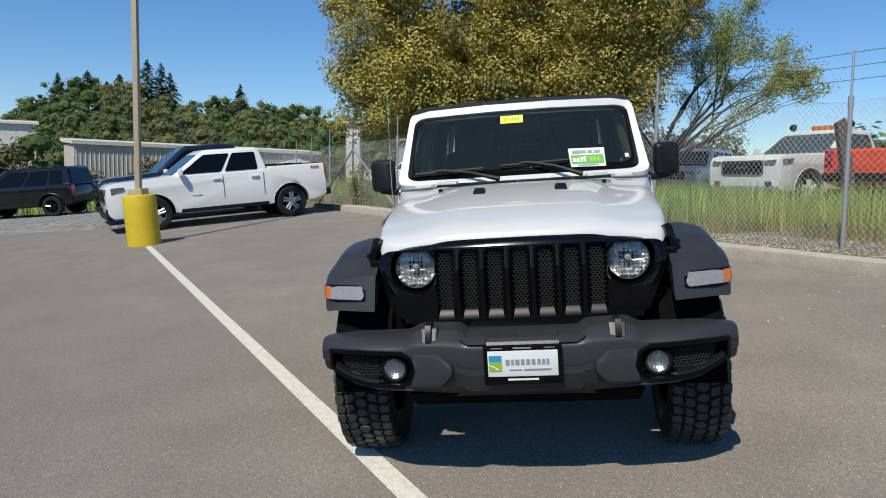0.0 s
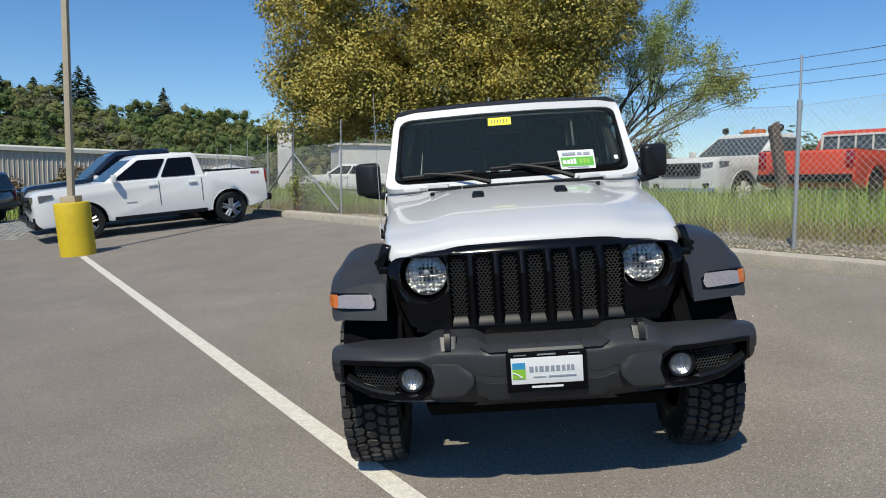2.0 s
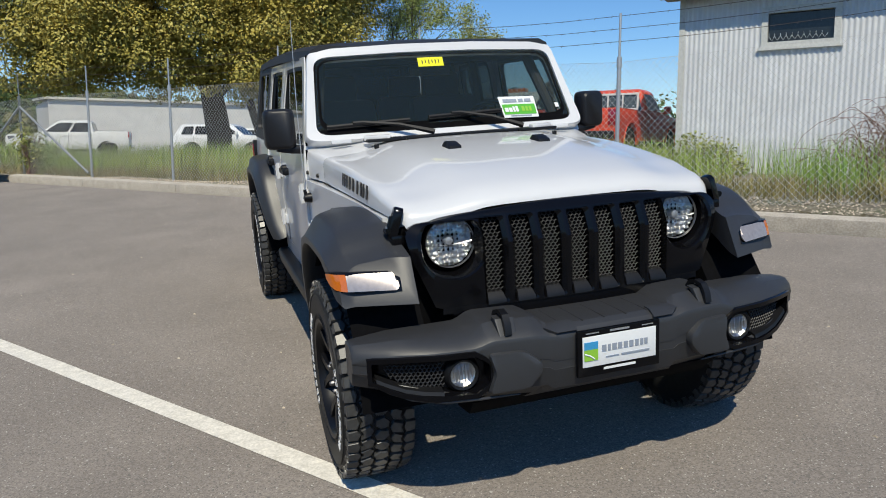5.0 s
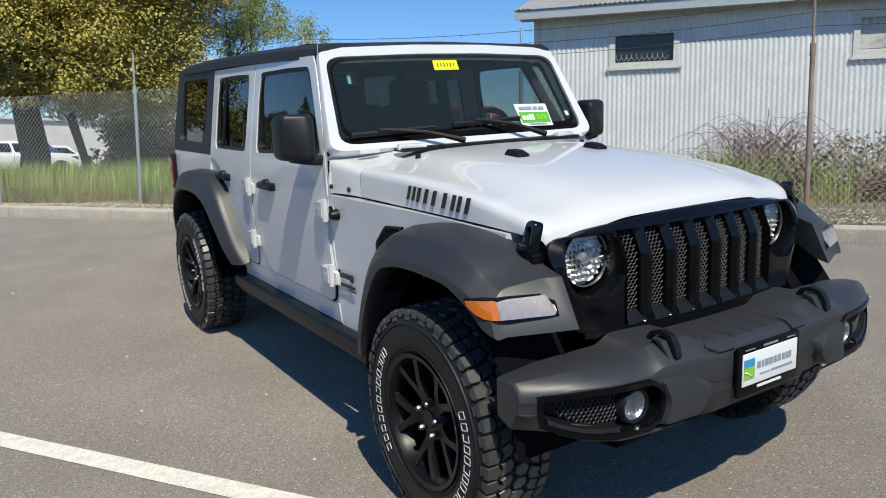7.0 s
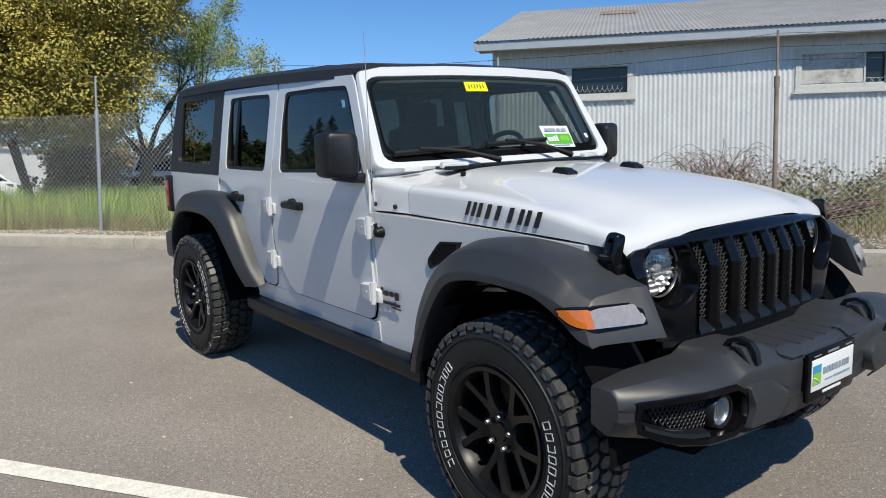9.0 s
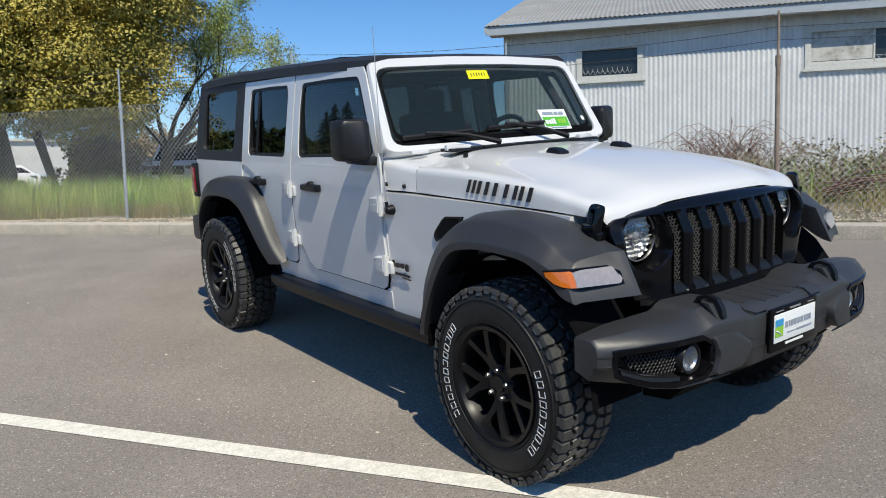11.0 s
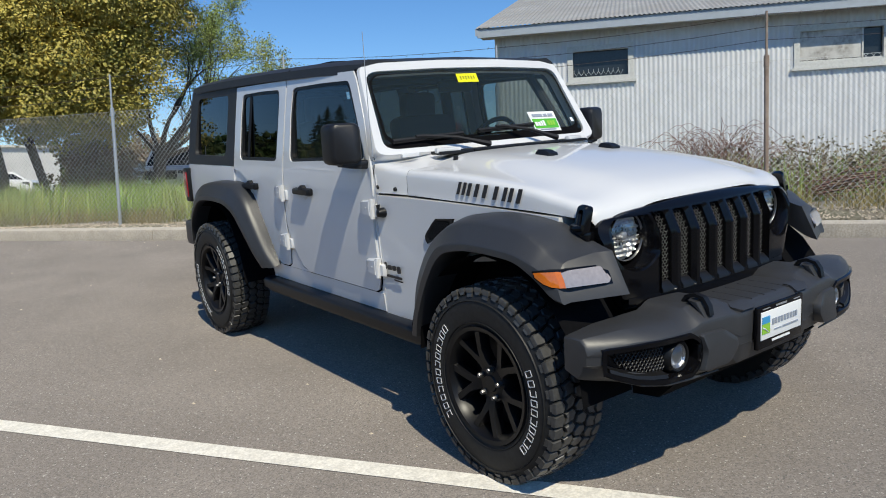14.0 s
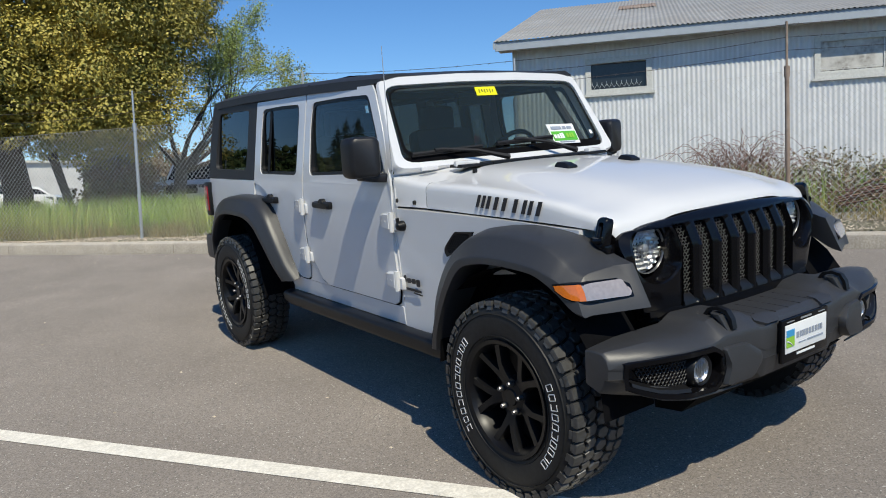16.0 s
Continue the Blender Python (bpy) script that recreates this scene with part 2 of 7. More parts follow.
# ---- mesh helpers ----
def thing(name, label, category, m=None, group="", kind=""):
    ob = new(name)
    ob.matrix_world = m if m is not None else Matrix()
    return tagged(ob, label, category, group, kind)


def mesh_of(name, bm, material, angle=38):
    bmesh.ops.recalc_face_normals(bm, faces=bm.faces)
    me = bpy.data.meshes.new(name)
    bm.to_mesh(me)
    bm.free()
    me.materials.append(material)
    me.shade_smooth()
    me.set_sharp_from_angle(angle=radians(angle))
    return me


def part(name, bm, material, parent, label="", angle=38):
    ob = new(name, mesh_of(name, bm, material, angle))
    ob.parent = parent
    return tagged(ob, label)


def solid(name, bm, material, label, category, m=None, group="", kind="", angle=38):
    ob = new(name, mesh_of(name, bm, material, angle))
    if m is not None:
        ob.matrix_world = m
    return tagged(ob, label, category, group, kind)


def quick(name, verts, faces, material, smooth=False):
    me = bpy.data.meshes.new(name)
    me.from_pydata(verts, [], faces)
    me.materials.append(material)
    if smooth:
        me.shade_smooth()
    return new(name, me)


B = bmesh.new


def bev(bm, verts, width, segs=2):
    es = list({e for v in verts for e in v.link_edges})
    bmesh.ops.bevel(bm, geom=es, offset=width, segments=segs, affect="EDGES", clamp_overlap=True, profile=0.6)


def box(bm, c, s, bevel=0.0, m=None, segs=2):
    mm = Matrix.Translation(c) @ (m or Matrix()) @ Matrix.Diagonal((*s, 1))
    vs = bmesh.ops.create_cube(bm, size=1.0, matrix=mm)["verts"]
    if bevel:
        bev(bm, vs, bevel, segs)
    return bm


def prism(bm, poly, axis, a, b, bevel=0.0, segs=2):
    def at(p, v):
        return {"x": (v, p[0], p[1]), "y": (p[0], v, p[1]), "z": (p[0], p[1], v)}[axis]

    lo = [bm.verts.new(at(p, a)) for p in poly]
    hi = [bm.verts.new(at(p, b)) for p in poly]
    n = len(poly)
    bm.faces.new(lo)
    bm.faces.new(hi)
    for i in range(n):
        bm.faces.new((lo[i], lo[(i + 1) % n], hi[(i + 1) % n], hi[i]))
    if bevel:
        bmesh.ops.recalc_face_normals(bm, faces=bm.faces)
        bev(bm, lo + hi, bevel, segs)
    return bm


def loft(bm, rings, closed=True, caps=True):
    rows = [[bm.verts.new(p) for p in r] for r in rings]
    n = len(rows[0])
    for r0, r1 in zip(rows, rows[1:]):
        for i in range(n if closed else n - 1):
            j = (i + 1) % n
            bm.faces.new((r0[i], r0[j], r1[j], r1[i]))
    if caps and closed:
        bm.faces.new(rows[0][::-1])
        bm.faces.new(rows[-1])
    return rows


def tube(bm, pts, r, n=6, caps=True):
    pts = [Vector(p) for p in pts]
    rs = r if isinstance(r, (list, tuple)) else [r] * len(pts)
    rings = []
    for i, p in enumerate(pts):
        d = (pts[min(i + 1, len(pts) - 1)] - pts[max(i - 1, 0)]).normalized()
        u = d.cross(Vector((0, 0, 1)) if abs(d.z) < 0.9 else Vector((1, 0, 0))).normalized()
        v = d.cross(u)
        rings.append([p + rs[i] * (math.cos(6.28319 * k / n) * u + math.sin(6.28319 * k / n) * v) for k in range(n)])
    loft(bm, rings, True, caps)
    return bm


def lathe(bm, prof, n=40, axis="x", c=(0, 0, 0), caps=False):
    """prof: (radius, height along the axis)."""
    rings = []
    for r, h in prof:
        ring = []
        for k in range(n):
            a = 6.2831853 * k / n
            p = {"x": (h, r * math.cos(a), r * math.sin(a)), "y": (r * math.cos(a), h, r * math.sin(a)), "z": (r * math.cos(a), r * math.sin(a), h)}[axis]
            ring.append(Vector(p) + Vector(c))
        rings.append(ring)
    loft(bm, rings, True, caps)
    return bm


def slab(bm, pts, depth):
    """A flat polygon given thickness along its normal (away from it: minus)."""
    pts = [Vector(p) for p in pts]
    nrm = (pts[1] - pts[0]).cross(pts[2] - pts[0]).normalized()
    a = [bm.verts.new(p) for p in pts]
    b = [bm.verts.new(p + nrm * depth) for p in pts]
    bm.faces.new(a)
    bm.faces.new(b[::-1])
    for i in range(len(a)):
        j = (i + 1) % len(a)
        bm.faces.new((a[i], b[i], b[j], a[j]))
    return bm


def rounded(corners, r, n=4):
    """A polygon (any dimension) with its corners rounded."""
    cs = [Vector(c) for c in corners]
    out = []
    for i, p in enumerate(cs):
        a, b = (cs[i - 1] - p), (cs[(i + 1) % len(cs)] - p)
        ra = min(r, a.length * 0.45, b.length * 0.45)
        a, b = p + a.normalized() * ra, p + b.normalized() * ra
        for k in range(n + 1):
            t = k / n
            out.append(a * (1 - t) ** 2 + p * 2 * t * (1 - t) + b * t * t)
    return out


def ring(bm, outer, inner, depth):
    """A frame between two loops of as many points, given thickness by the vector depth."""
    d = Vector(depth)
    o, i = [Vector(p) for p in outer], [Vector(p) for p in inner]
    loft(bm, [[p for p in o], [p for p in i], [p + d for p in i], [p + d for p in o], [p for p in o]], True, False)
    bmesh.ops.remove_doubles(bm, verts=bm.verts, dist=1e-5)
    return bm


def glide(rows, k=4):
    """Sections between the given ones, on a smooth curve through them."""
    a = [np.array(r_, float) for r_ in rows]
    out = []
    for i in range(len(a) - 1):
        p0, p1, p2, p3 = a[max(i - 1, 0)], a[i], a[i + 1], a[min(i + 2, len(a) - 1)]
        for j in range(k):
            t = j / k
            out.append(0.5 * (2 * p1 + (p2 - p0) * t + (2 * p0 - 5 * p1 + 4 * p2 - p3) * t * t + (3 * p1 - p0 - 3 * p2 + p3) * t ** 3))
    out.append(a[-1])
    return [[tuple(p) for p in r_] for r_ in out]


def mirrored(bm):
    bmesh.ops.scale(bm, vec=(-1, 1, 1), verts=bm.verts)
    return bm


def both(name, build, material, parent, label="", angle=38):
    """The same part on both sides; build fills a bmesh for the side with x < 0."""
    obs = []
    for side in (-1, 1):
        bm = B()
        build(bm)
        obs.append(part(name, bm if side < 0 else mirrored(bm), material, parent, label, angle))
    return obs



# ---- ground, kerb and markings ----
ALONG, BEYOND = Vector((0.597, -0.802)), Vector((0.802, 0.597))
FENCE0 = Vector((-3.24, 13.67))


def fence_xy(a, s):
    """Lot coordinates of the place a metres along the fence and s metres beyond it."""
    return FENCE0 + ALONG * a + BEYOND * s


def ground_z(a, s):
    p = fence_xy(a, s)
    z = up(p.x, p.y).z
    if s > -0.35:
        level = 0.69 + 0.012 * min(s, 25) + 0.05 * noise.noise((a * 0.5, s * 0.5, 0)) * min(1, s + 0.4)
        t = min(1.0, max(0.0, (s + 0.17) / 0.45)) if s < 1 else 1.0
        return (z + 0.115) * (1 - t) + level * t
    return max(-4.0, min(z, 2.2)) - 0.06


def earth(a, s, dz=0.0):
    p = up(*fence_xy(a, s))
    return Vector((p.x, p.y, ground_z(a, s) + dz))


steps_a = [-1500, -600, -250, -120, -70, -45] + list(np.arange(-34, 30, 1.0)) + [34, 45, 70, 120, 250, 600, 1500]
steps_s = [-1500, -500, -200, -100, -60, -40, -25, -15, -8, -4, -2, -0.9, -0.36] + list(np.arange(-0.3, 14, 0.8)) + [16, 20, 26, 35, 50, 80, 140, 300, 700, 1500]
vs = [earth(a, s) for a in steps_a for s in steps_s]
n = len(steps_s)
fs = [(i * n + j, (i + 1) * n + j, (i + 1) * n + j + 1, i * n + j + 1) for i in range(len(steps_a) - 1) for j in range(n - 1)]
tagged(quick("ground", vs, fs, M["soil"], True), "brown soil and thin weeds round the car park", "ground", kind="structure")

bm = B()
edge = [(-5.35, 15.75), (5.0, 1.22), (16, -14.2), (-5, -34), (-45, -8), (-36, 21.6), (-15.5, 21.7), (-10.5, 21.0), (-7.5, 19.0)]
prism(bm, edge, "z", -0.04, 0.0)
solid("pavement", bm, M["asphalt"], "worn grey asphalt of a sloping car park", "asphalt", LOT, kind="structure")

bm = B()
a, b = Vector((-7.25, 9.535)), Vector((-0.832, -0.178))
d = (b - a).normalized()
w = Vector((-d.y, d.x)) * 0.056
e = b + d * 6.0
k = 60
rows = []
for i in range(k + 1):
    p = a.lerp(e, i / k)
    j = 0.004 * noise.noise((i * 1.7, 0, 0))
    rows.append([(p.x + w.x * (1 + j * 20), p.y + w.y, 0.004), (p.x - w.x, p.y - w.y * (1 - j * 20), 0.004)])
loft(bm, rows, False, False)
solid("line", bm, M["line"], "white painted parking line on the asphalt", "line", LOT, kind="structure")

# Kerb: a run of cast lengths with a rounded front edge.
K0, K1 = Vector((-5.1, 15.55)), Vector((5.05, 1.22))
kd = (K1 - K0).normalized()
kn = Vector((-kd.y, kd.x)) * -1
if kn.dot(BEYOND) < 0:
    kn = -kn
kerb = thing("kerb", "pale weathered concrete kerb along the fence", "kerb", LOT, kind="structure")
length, gap = 3.0, 0.012
for i in range(8):
    p, q = K0 + kd * (i * length + gap), K0 + kd * ((i + 1) * length)
    bm = B()
    sec = [(0.0, -0.03), (0.012, 0.10), (0.03, 0.128), (0.06, 0.135), (0.2, 0.14), (0.2, -0.03)]
    loft(bm, [[(c.x + kn.x * o, c.y + kn.y * o, z + 0.004 * noise.noise((c.x, c.y, 0))) for o, z in sec] for c in (p, p.lerp(q, 0.33), p.lerp(q, 0.66), q)])
    part("kerb_stone", bm, M["concrete"], kerb)

# Block paving where the far cars stand: one joined field of blocks.
vs, fs = [], []
rng = random.Random(4)
for i in range(64):
    for j in range(32):
        px, py = -23.5 + i * 0.21 + (0.105 if j % 2 else 0), 14.2 + j * 0.235
        if px > -11.2 - (py - 14) * 0.25 and py < 20 and px > -10.6:
            continue
        if px > -10.7:
            continue
        z = 0.012 + rng.random() * 0.006
        base = len(vs)
        hx, hy = 0.098, 0.11
        for dz, sh in ((z, 0.008), (0.0, 0)):
            vs += [up(px - hx + sh, py - hy + sh, dz), up(px + hx - sh, py - hy + sh, dz), up(px + hx - sh, py + hy - sh, dz), up(px - hx + sh, py + hy - sh, dz)]
        fs += [(base, base + 1, base + 2, base + 3)] + [(base + k, base + (k + 1) % 4, base + 4 + (k + 1) % 4, base + 4 + k) for k in range(4)]
tagged(quick("paving_blocks", vs, fs, M["paver"]), "grey interlocking paving blocks at the edge of the asphalt", "paving", kind="stuff")


# ---- grass, gravel and weeds ----
def blades(name, spots, material, label, h0, h1, width, lean=0.35, seed=1):
    r = random.Random(seed)
    vs, fs = [], []
    for p in spots:
        h, t = r.uniform(h0, h1), r.uniform(0, 6.283)
        l = h * r.uniform(0.05, lean)
        dx, dy = math.cos(t), math.sin(t)
        wx, wy = -dy * width * r.uniform(0.6, 1.3), dx * width * r.uniform(0.6, 1.3)
        base = len(vs)
        x, y, z = p
        vs += [(x - wx, y - wy, z), (x + wx, y + wy, z), (x + dx * l * 0.4 + wx * 0.8, y + dy * l * 0.4 + wy * 0.8, z + h * 0.6),
               (x + dx * l * 0.4 - wx * 0.8, y + dy * l * 0.4 - wy * 0.8, z + h * 0.6), (x + dx * l, y + dy * l, z + h)]
        fs += [(base, base + 1, base + 2, base + 3), (base + 3, base + 2, base + 4)]
    return tagged(quick(name, vs, fs, material), label, "grass", kind="stuff")


r = random.Random(11)
spots, dry = [], []
for i in range(46000):
    a, s = r.uniform(-7, 22), 1.1 + 10.6 * r.random() ** 1.5
    if noise.noise((a * 0.7, s * 0.7, 3)) > (-0.35 if a < 10.5 else 0.12):
        spots.append(earth(a, s, -0.02))
for i in range(19000):
    a, s = r.uniform(-7, 20), 0.25 + 1.9 * r.random() ** 1.2
    if noise.noise((a * 1.1, s * 0.9, 7)) > -0.15:
        dry.append(earth(a, s, -0.02))
blades("grass", spots, M["grass"], "tall green and yellowing wild grass behind the fence", 0.28, 0.80, 0.0055, 0.5, 2)
blades("dry_grass", dry, M["drygrass"], "short straw-coloured grass along the foot of the fence", 0.08, 0.30, 0.005, 0.7, 3)
spots = []
for i in range(9000):
    x, y = r.uniform(-30, -6), 22.3 + 8 * r.random()
    q = up(x, y)
    spots.append((q.x, q.y, q.z - 0.08))
blades("verge_grass", spots, M["grass"], "green grass bank behind the parked cars", 0.2, 0.55, 0.016, 0.5, 5)

vs, fs = [], []
for i in range(9000):
    a, s = r.uniform(-2.5, 18), r.uniform(-0.36, 0.45)
    p, q = earth(a, s, 0.0), r.uniform(0.006, 0.016)
    base = len(vs)
    t = r.uniform(0, 6.28)
    for k in range(4):
        vs.append((p.x + q * math.cos(t + k * 1.57), p.y + q * math.sin(t + k * 1.57), p.z + r.uniform(-0.2, 0.4) * q))
    vs.append((p.x, p.y, p.z + q * 0.9))
    fs += [(base + k, base + (k + 1) % 4, base + 4) for k in range(4)]
tagged(quick("gravel", vs, fs, M["gravel"]), "loose stones and wood chips on the strip behind the kerb", "gravel", kind="stuff")

# Crumbs and small stones lying on the asphalt.
vs, fs = [], []
for i in range(260):
    x, y, q = r.uniform(-7, 4), r.uniform(-2.5, 9), r.uniform(0.004, 0.011)
    p = up(x, y)
    base = len(vs)
    t = r.uniform(0, 6.28)
    for k in range(4):
        vs.append((p.x + q * math.cos(t + k * 1.57), p.y + q * 1.4 * math.sin(t + k * 1.57), p.z))
    vs.append((p.x, p.y, p.z + q * 0.7))
    fs += [(base + k, base + (k + 1) % 4, base + 4) for k in range(4)]
tagged(quick("crumbs", vs, fs, M["gravel"]), "scattered pale crumbs of stone on the asphalt", "gravel", kind="stuff")


# ---- fence ----
def fence_run(posts, label, top=1.66, pitch=0.072, wire=0.0021, braces=(), rusty=()):
    """posts: world places of the feet. Posts, three strands of barbed wire, woven wire mesh."""
    f = thing("chain_link_fence", label, "fence")
    for i, p in enumerate(posts):
        bm = B()
        tube(bm, [p - Vector((0, 0, 0.35)), p + Vector((0, 0, top + 0.02))], 0.0245, 10)
        tube(bm, [p + Vector((0, 0, top - 0.06)), p + Vector((0, 0, top + 0.06))], 0.030, 10)
        tube(bm, [p + Vector((0, 0, top + 0.02)), p + Vector((0, 0, top + 0.54))], 0.014, 8)
        part("post", bm, M["rustsheet" if i in rusty else "steel"], f, "rusty brown post" if i in rusty else "")
    for k, h in enumerate((0.23, 0.37, 0.51)):
        bm = B()
        for p, q in zip(posts, posts[1:]):
            pts = [p.lerp(q, t) + Vector((0, 0, top + h - 0.035 * 4 * t * (1 - t))) for t in (0, 0.25, 0.5, 0.75, 1)]
            tube(bm, pts, 0.0028, 4)
            for i in range(14):
                c = p.lerp(q, (i + 0.5) / 14) + Vector((0, 0, top + h - 0.14 * (i + 0.5) / 14 * (1 - (i + 0.5) / 14)))
                tube(bm, [c + Vector((0.012, 0, 0.016)), c - Vector((0.012, 0, 0.016))], 0.002, 3)
        part("barbed_wire", bm, M["rust"], f)
    for p, q in zip(posts, posts[1:]):
        vs, fs = [], []
        span = (q - p).length
        d = (q - p) / span
        side = Vector((-d.y, d.x, 0))
        h = top - 0.03

        def seg(a0, z0, a1, z1, off):
            A, C = p + d * a0 + Vector((0, 0, z0)) + side * off, p + d * a1 + Vector((0, 0, z1)) + side * off
            ax = (C - A).normalized()
            u = ax.cross(side).normalized()
            base = len(vs)
            for e_ in (A, C):
                for k in range(4):
                    t = 0.7854 + 1.5708 * k
                    vs.append(e_ + wire * (math.cos(t) * u + math.sin(t) * side))
            fs.extend([(base + k, base + (k + 1) % 4, base + 4 + (k + 1) % 4, base + 4 + k) for k in range(4)])

        slope = 1.05
        run = h / slope
        m = int((span + run) / pitch) + 1
        for i in range(m):
            a0 = i * pitch - run
            for flip in (0, 1):
                lo, hi = a0, a0 + run
                z0, z1 = 0.03, h + 0.03
                if lo < 0:
                    z0 += (0 - lo) * slope
                    lo = 0
                if hi > span:
                    z1 -= (hi - span) * slope
                    hi = span
                if hi - lo < 0.01:
                    continue
                if flip:
                    seg(span - lo, z0, span - hi, z1, 0.003)
                else:
                    seg(lo, z0, hi, z1, -0.003)
        seg(0, h + 0.03, span, h + 0.03, 0)
        ob = quick("wire_mesh", vs, fs, M["wire"], True)
        ob.parent = f
        tagged(ob, "woven galvanised wire mesh")
    for p, q in braces:
        bm = B()
        tube(bm, [p, q], 0.024, 8)
        part("brace", bm, M["steel"], f)
    return f


def foot(x, y):
    p = up(x, y)
    rel = Vector((x, y)) - FENCE0
    return Vector((p.x, p.y, 0.69 + 0.02 * noise.noise((rel.dot(ALONG) * 0.5, 0.01, 0))))


feet = [foot(x, y) for x, y in ((-4.86, 15.93), (-3.24, 13.67), (-1.67, 11.72), (0.03, 9.56), (1.66, 7.15), (3.27, 4.68), (5.18, 2.35), (7.1, -0.2), (9.0, -2.8))]
feet[5].z -= 0.14
C = feet[0]
far = [foot(-4.86 - 1.35 * i, 15.93 + 2.55 * i) for i in range(0, 5)]
up15 = Vector((0, 0, 1.5))
fence_run(feet, "galvanised chain-link fence with three strands of barbed wire",
          braces=[(C + up15, C.lerp(feet[1], 0.95) + Vector((0, 0, 0.1))), (C + up15, C.lerp(far[1], 0.75) + Vector((-0.3, -0.6, 0.05)))], rusty=(6,))
fence_run(far, "galvanised chain-link fence running back from the corner post", pitch=0.10, wire=0.0022)

# ---- light pole on its yellow base ----
lp = thing("light_pole", "tan steel light pole on a yellow painted concrete base", "lamp post", LOT @ pose(-7.5, 9.87, 0))
bm = B()
lathe(bm, [(0.005, -0.05), (0.306, -0.05), (0.308, 0.3), (0.306, 0.6), (0.308, 0.93), (0.298, 0.960), (0.27, 0.970), (0.005, 0.973)], 40, "z")
for v in bm.verts:
    v.co.xy *= 1 + 0.012 * noise.noise(v.co * 3)
part("base", bm, M["yellow"], lp, "rough yellow painted concrete cylinder")
bm = B()
box(bm, (0, 0, 1.025), (0.28, 0.28, 0.12), 0.015)
part("base_cover", bm, M["tan"], lp)
poleM = LOT.inverted().to_3x3().to_4x4()
bm = B()
box(bm, (0, 0, 4.1), (0.105, 0.105, 6.1), 0.012, None)
for v in bm.verts:
    v.co = Vector((0, 0, 1.0)) + poleM @ (v.co - Vector((0, 0, 1.0)))
part("pole", bm, M["tan"], lp)

# ---- corrugated building behind the fence ----
W0, WD = Vector((9.073, 8.933)), Vector((0.637, -0.771))
WB = Vector((0.771, 0.637))
barn = thing("corrugated_building", "old white corrugated iron building with a rusty sheet roof", "building")
EAVE, BASE = 4.18, 0.55


def wall_at(a, b, z):
    """World place a metres along the wall, b behind its face, at world height z."""
    p = LOT @ Vector((*(W0 + WD * a + WB * b), 0))
    q = Vector((p.x, p.y, z))
    return q


A0, A1 = -1.62, 16.0
WINDOWS = ((0.0, 1.12, 3.24, 3.77), (4.38, 5.85, 3.23, 3.83), (9.0, 10.2, 3.24, 3.77))
vs, fs = [], []
nw = int((A1 - A0) / 0.0155)
zs = [BASE, 3.19, 3.86, EAVE]
for i in range(nw + 1):
    a = A0 + (A1 - A0) * i / nw
    wv = 0.011 * math.sin(6.2832 * a / 0.093)
    for z in zs:
        vs.append(wall_at(a, wv, z))
for i in range(nw):
    a = A0 + (A1 - A0) * (i + 0.5) / nw
    for k in range(3):
        if k == 1 and any(w0 - 0.1 < a < w1 + 0.1 for w0, w1, _, _ in WINDOWS):
            continue
        fs.append((i * 4 + k, (i + 1) * 4 + k, (i + 1) * 4 + k + 1, i * 4 + k + 1))
ob = quick("wall_sheet", vs, fs, M["wall"], True)
ob.parent = barn
tagged(ob, "white painted corrugated sheet wall")


def wall_box(bm, a0, a1, b0, b1, z0, z1):
    pts = [wall_at(a, b, z) for z in (z0, z1) for a, b in ((a0, b0), (a1, b0), (a1, b1), (a0, b1))]
    loft(bm, [pts[:4], pts[4:]])
    return bm


holes = [(A0, A0)] + [(w0, w1) for w0, w1, _, _ in WINDOWS] + [(A1, A1)]
# Unseen boards added behind the sheet so that no light leaks through.
light_stops = [(l1, r0, 3.1, EAVE) for (l0, l1), (r0, r1) in zip(holes, holes[1:])] + [(w0, w1, z1, EAVE) for w0, w1, z0, z1 in WINDOWS] + [(w0, w1, 3.1, z0) for w0, w1, z0, z1 in WINDOWS]
for x0, x1, z0, z1 in light_stops:
    part("lining", wall_box(B(), x0, x1, 0.05, 0.12, z0, z1), M["board"], barn, "unseen boards added behind the sheet wall to keep light out")
for x in (A0, A1):
    part("corner_board", wall_box(B(), x - 0.02, x + 0.09, -0.03, 0.14, BASE, EAVE), M["trim"], barn)
bm = B()
wall_box(bm, A0 + 0.02, A1, 0.05, 0.12, BASE, 3.1)
wall_box(bm, A0, A0 + 0.08, 0.2, 15, BASE, EAVE + 0.1)
wall_box(bm, A1 - 0.08, A1, 0.2, 15, BASE, EAVE + 0.1)
wall_box(bm, A0, A1, 15, 15.1, BASE, EAVE + 0.1)
part("inner_wall", bm, M["board"], barn)
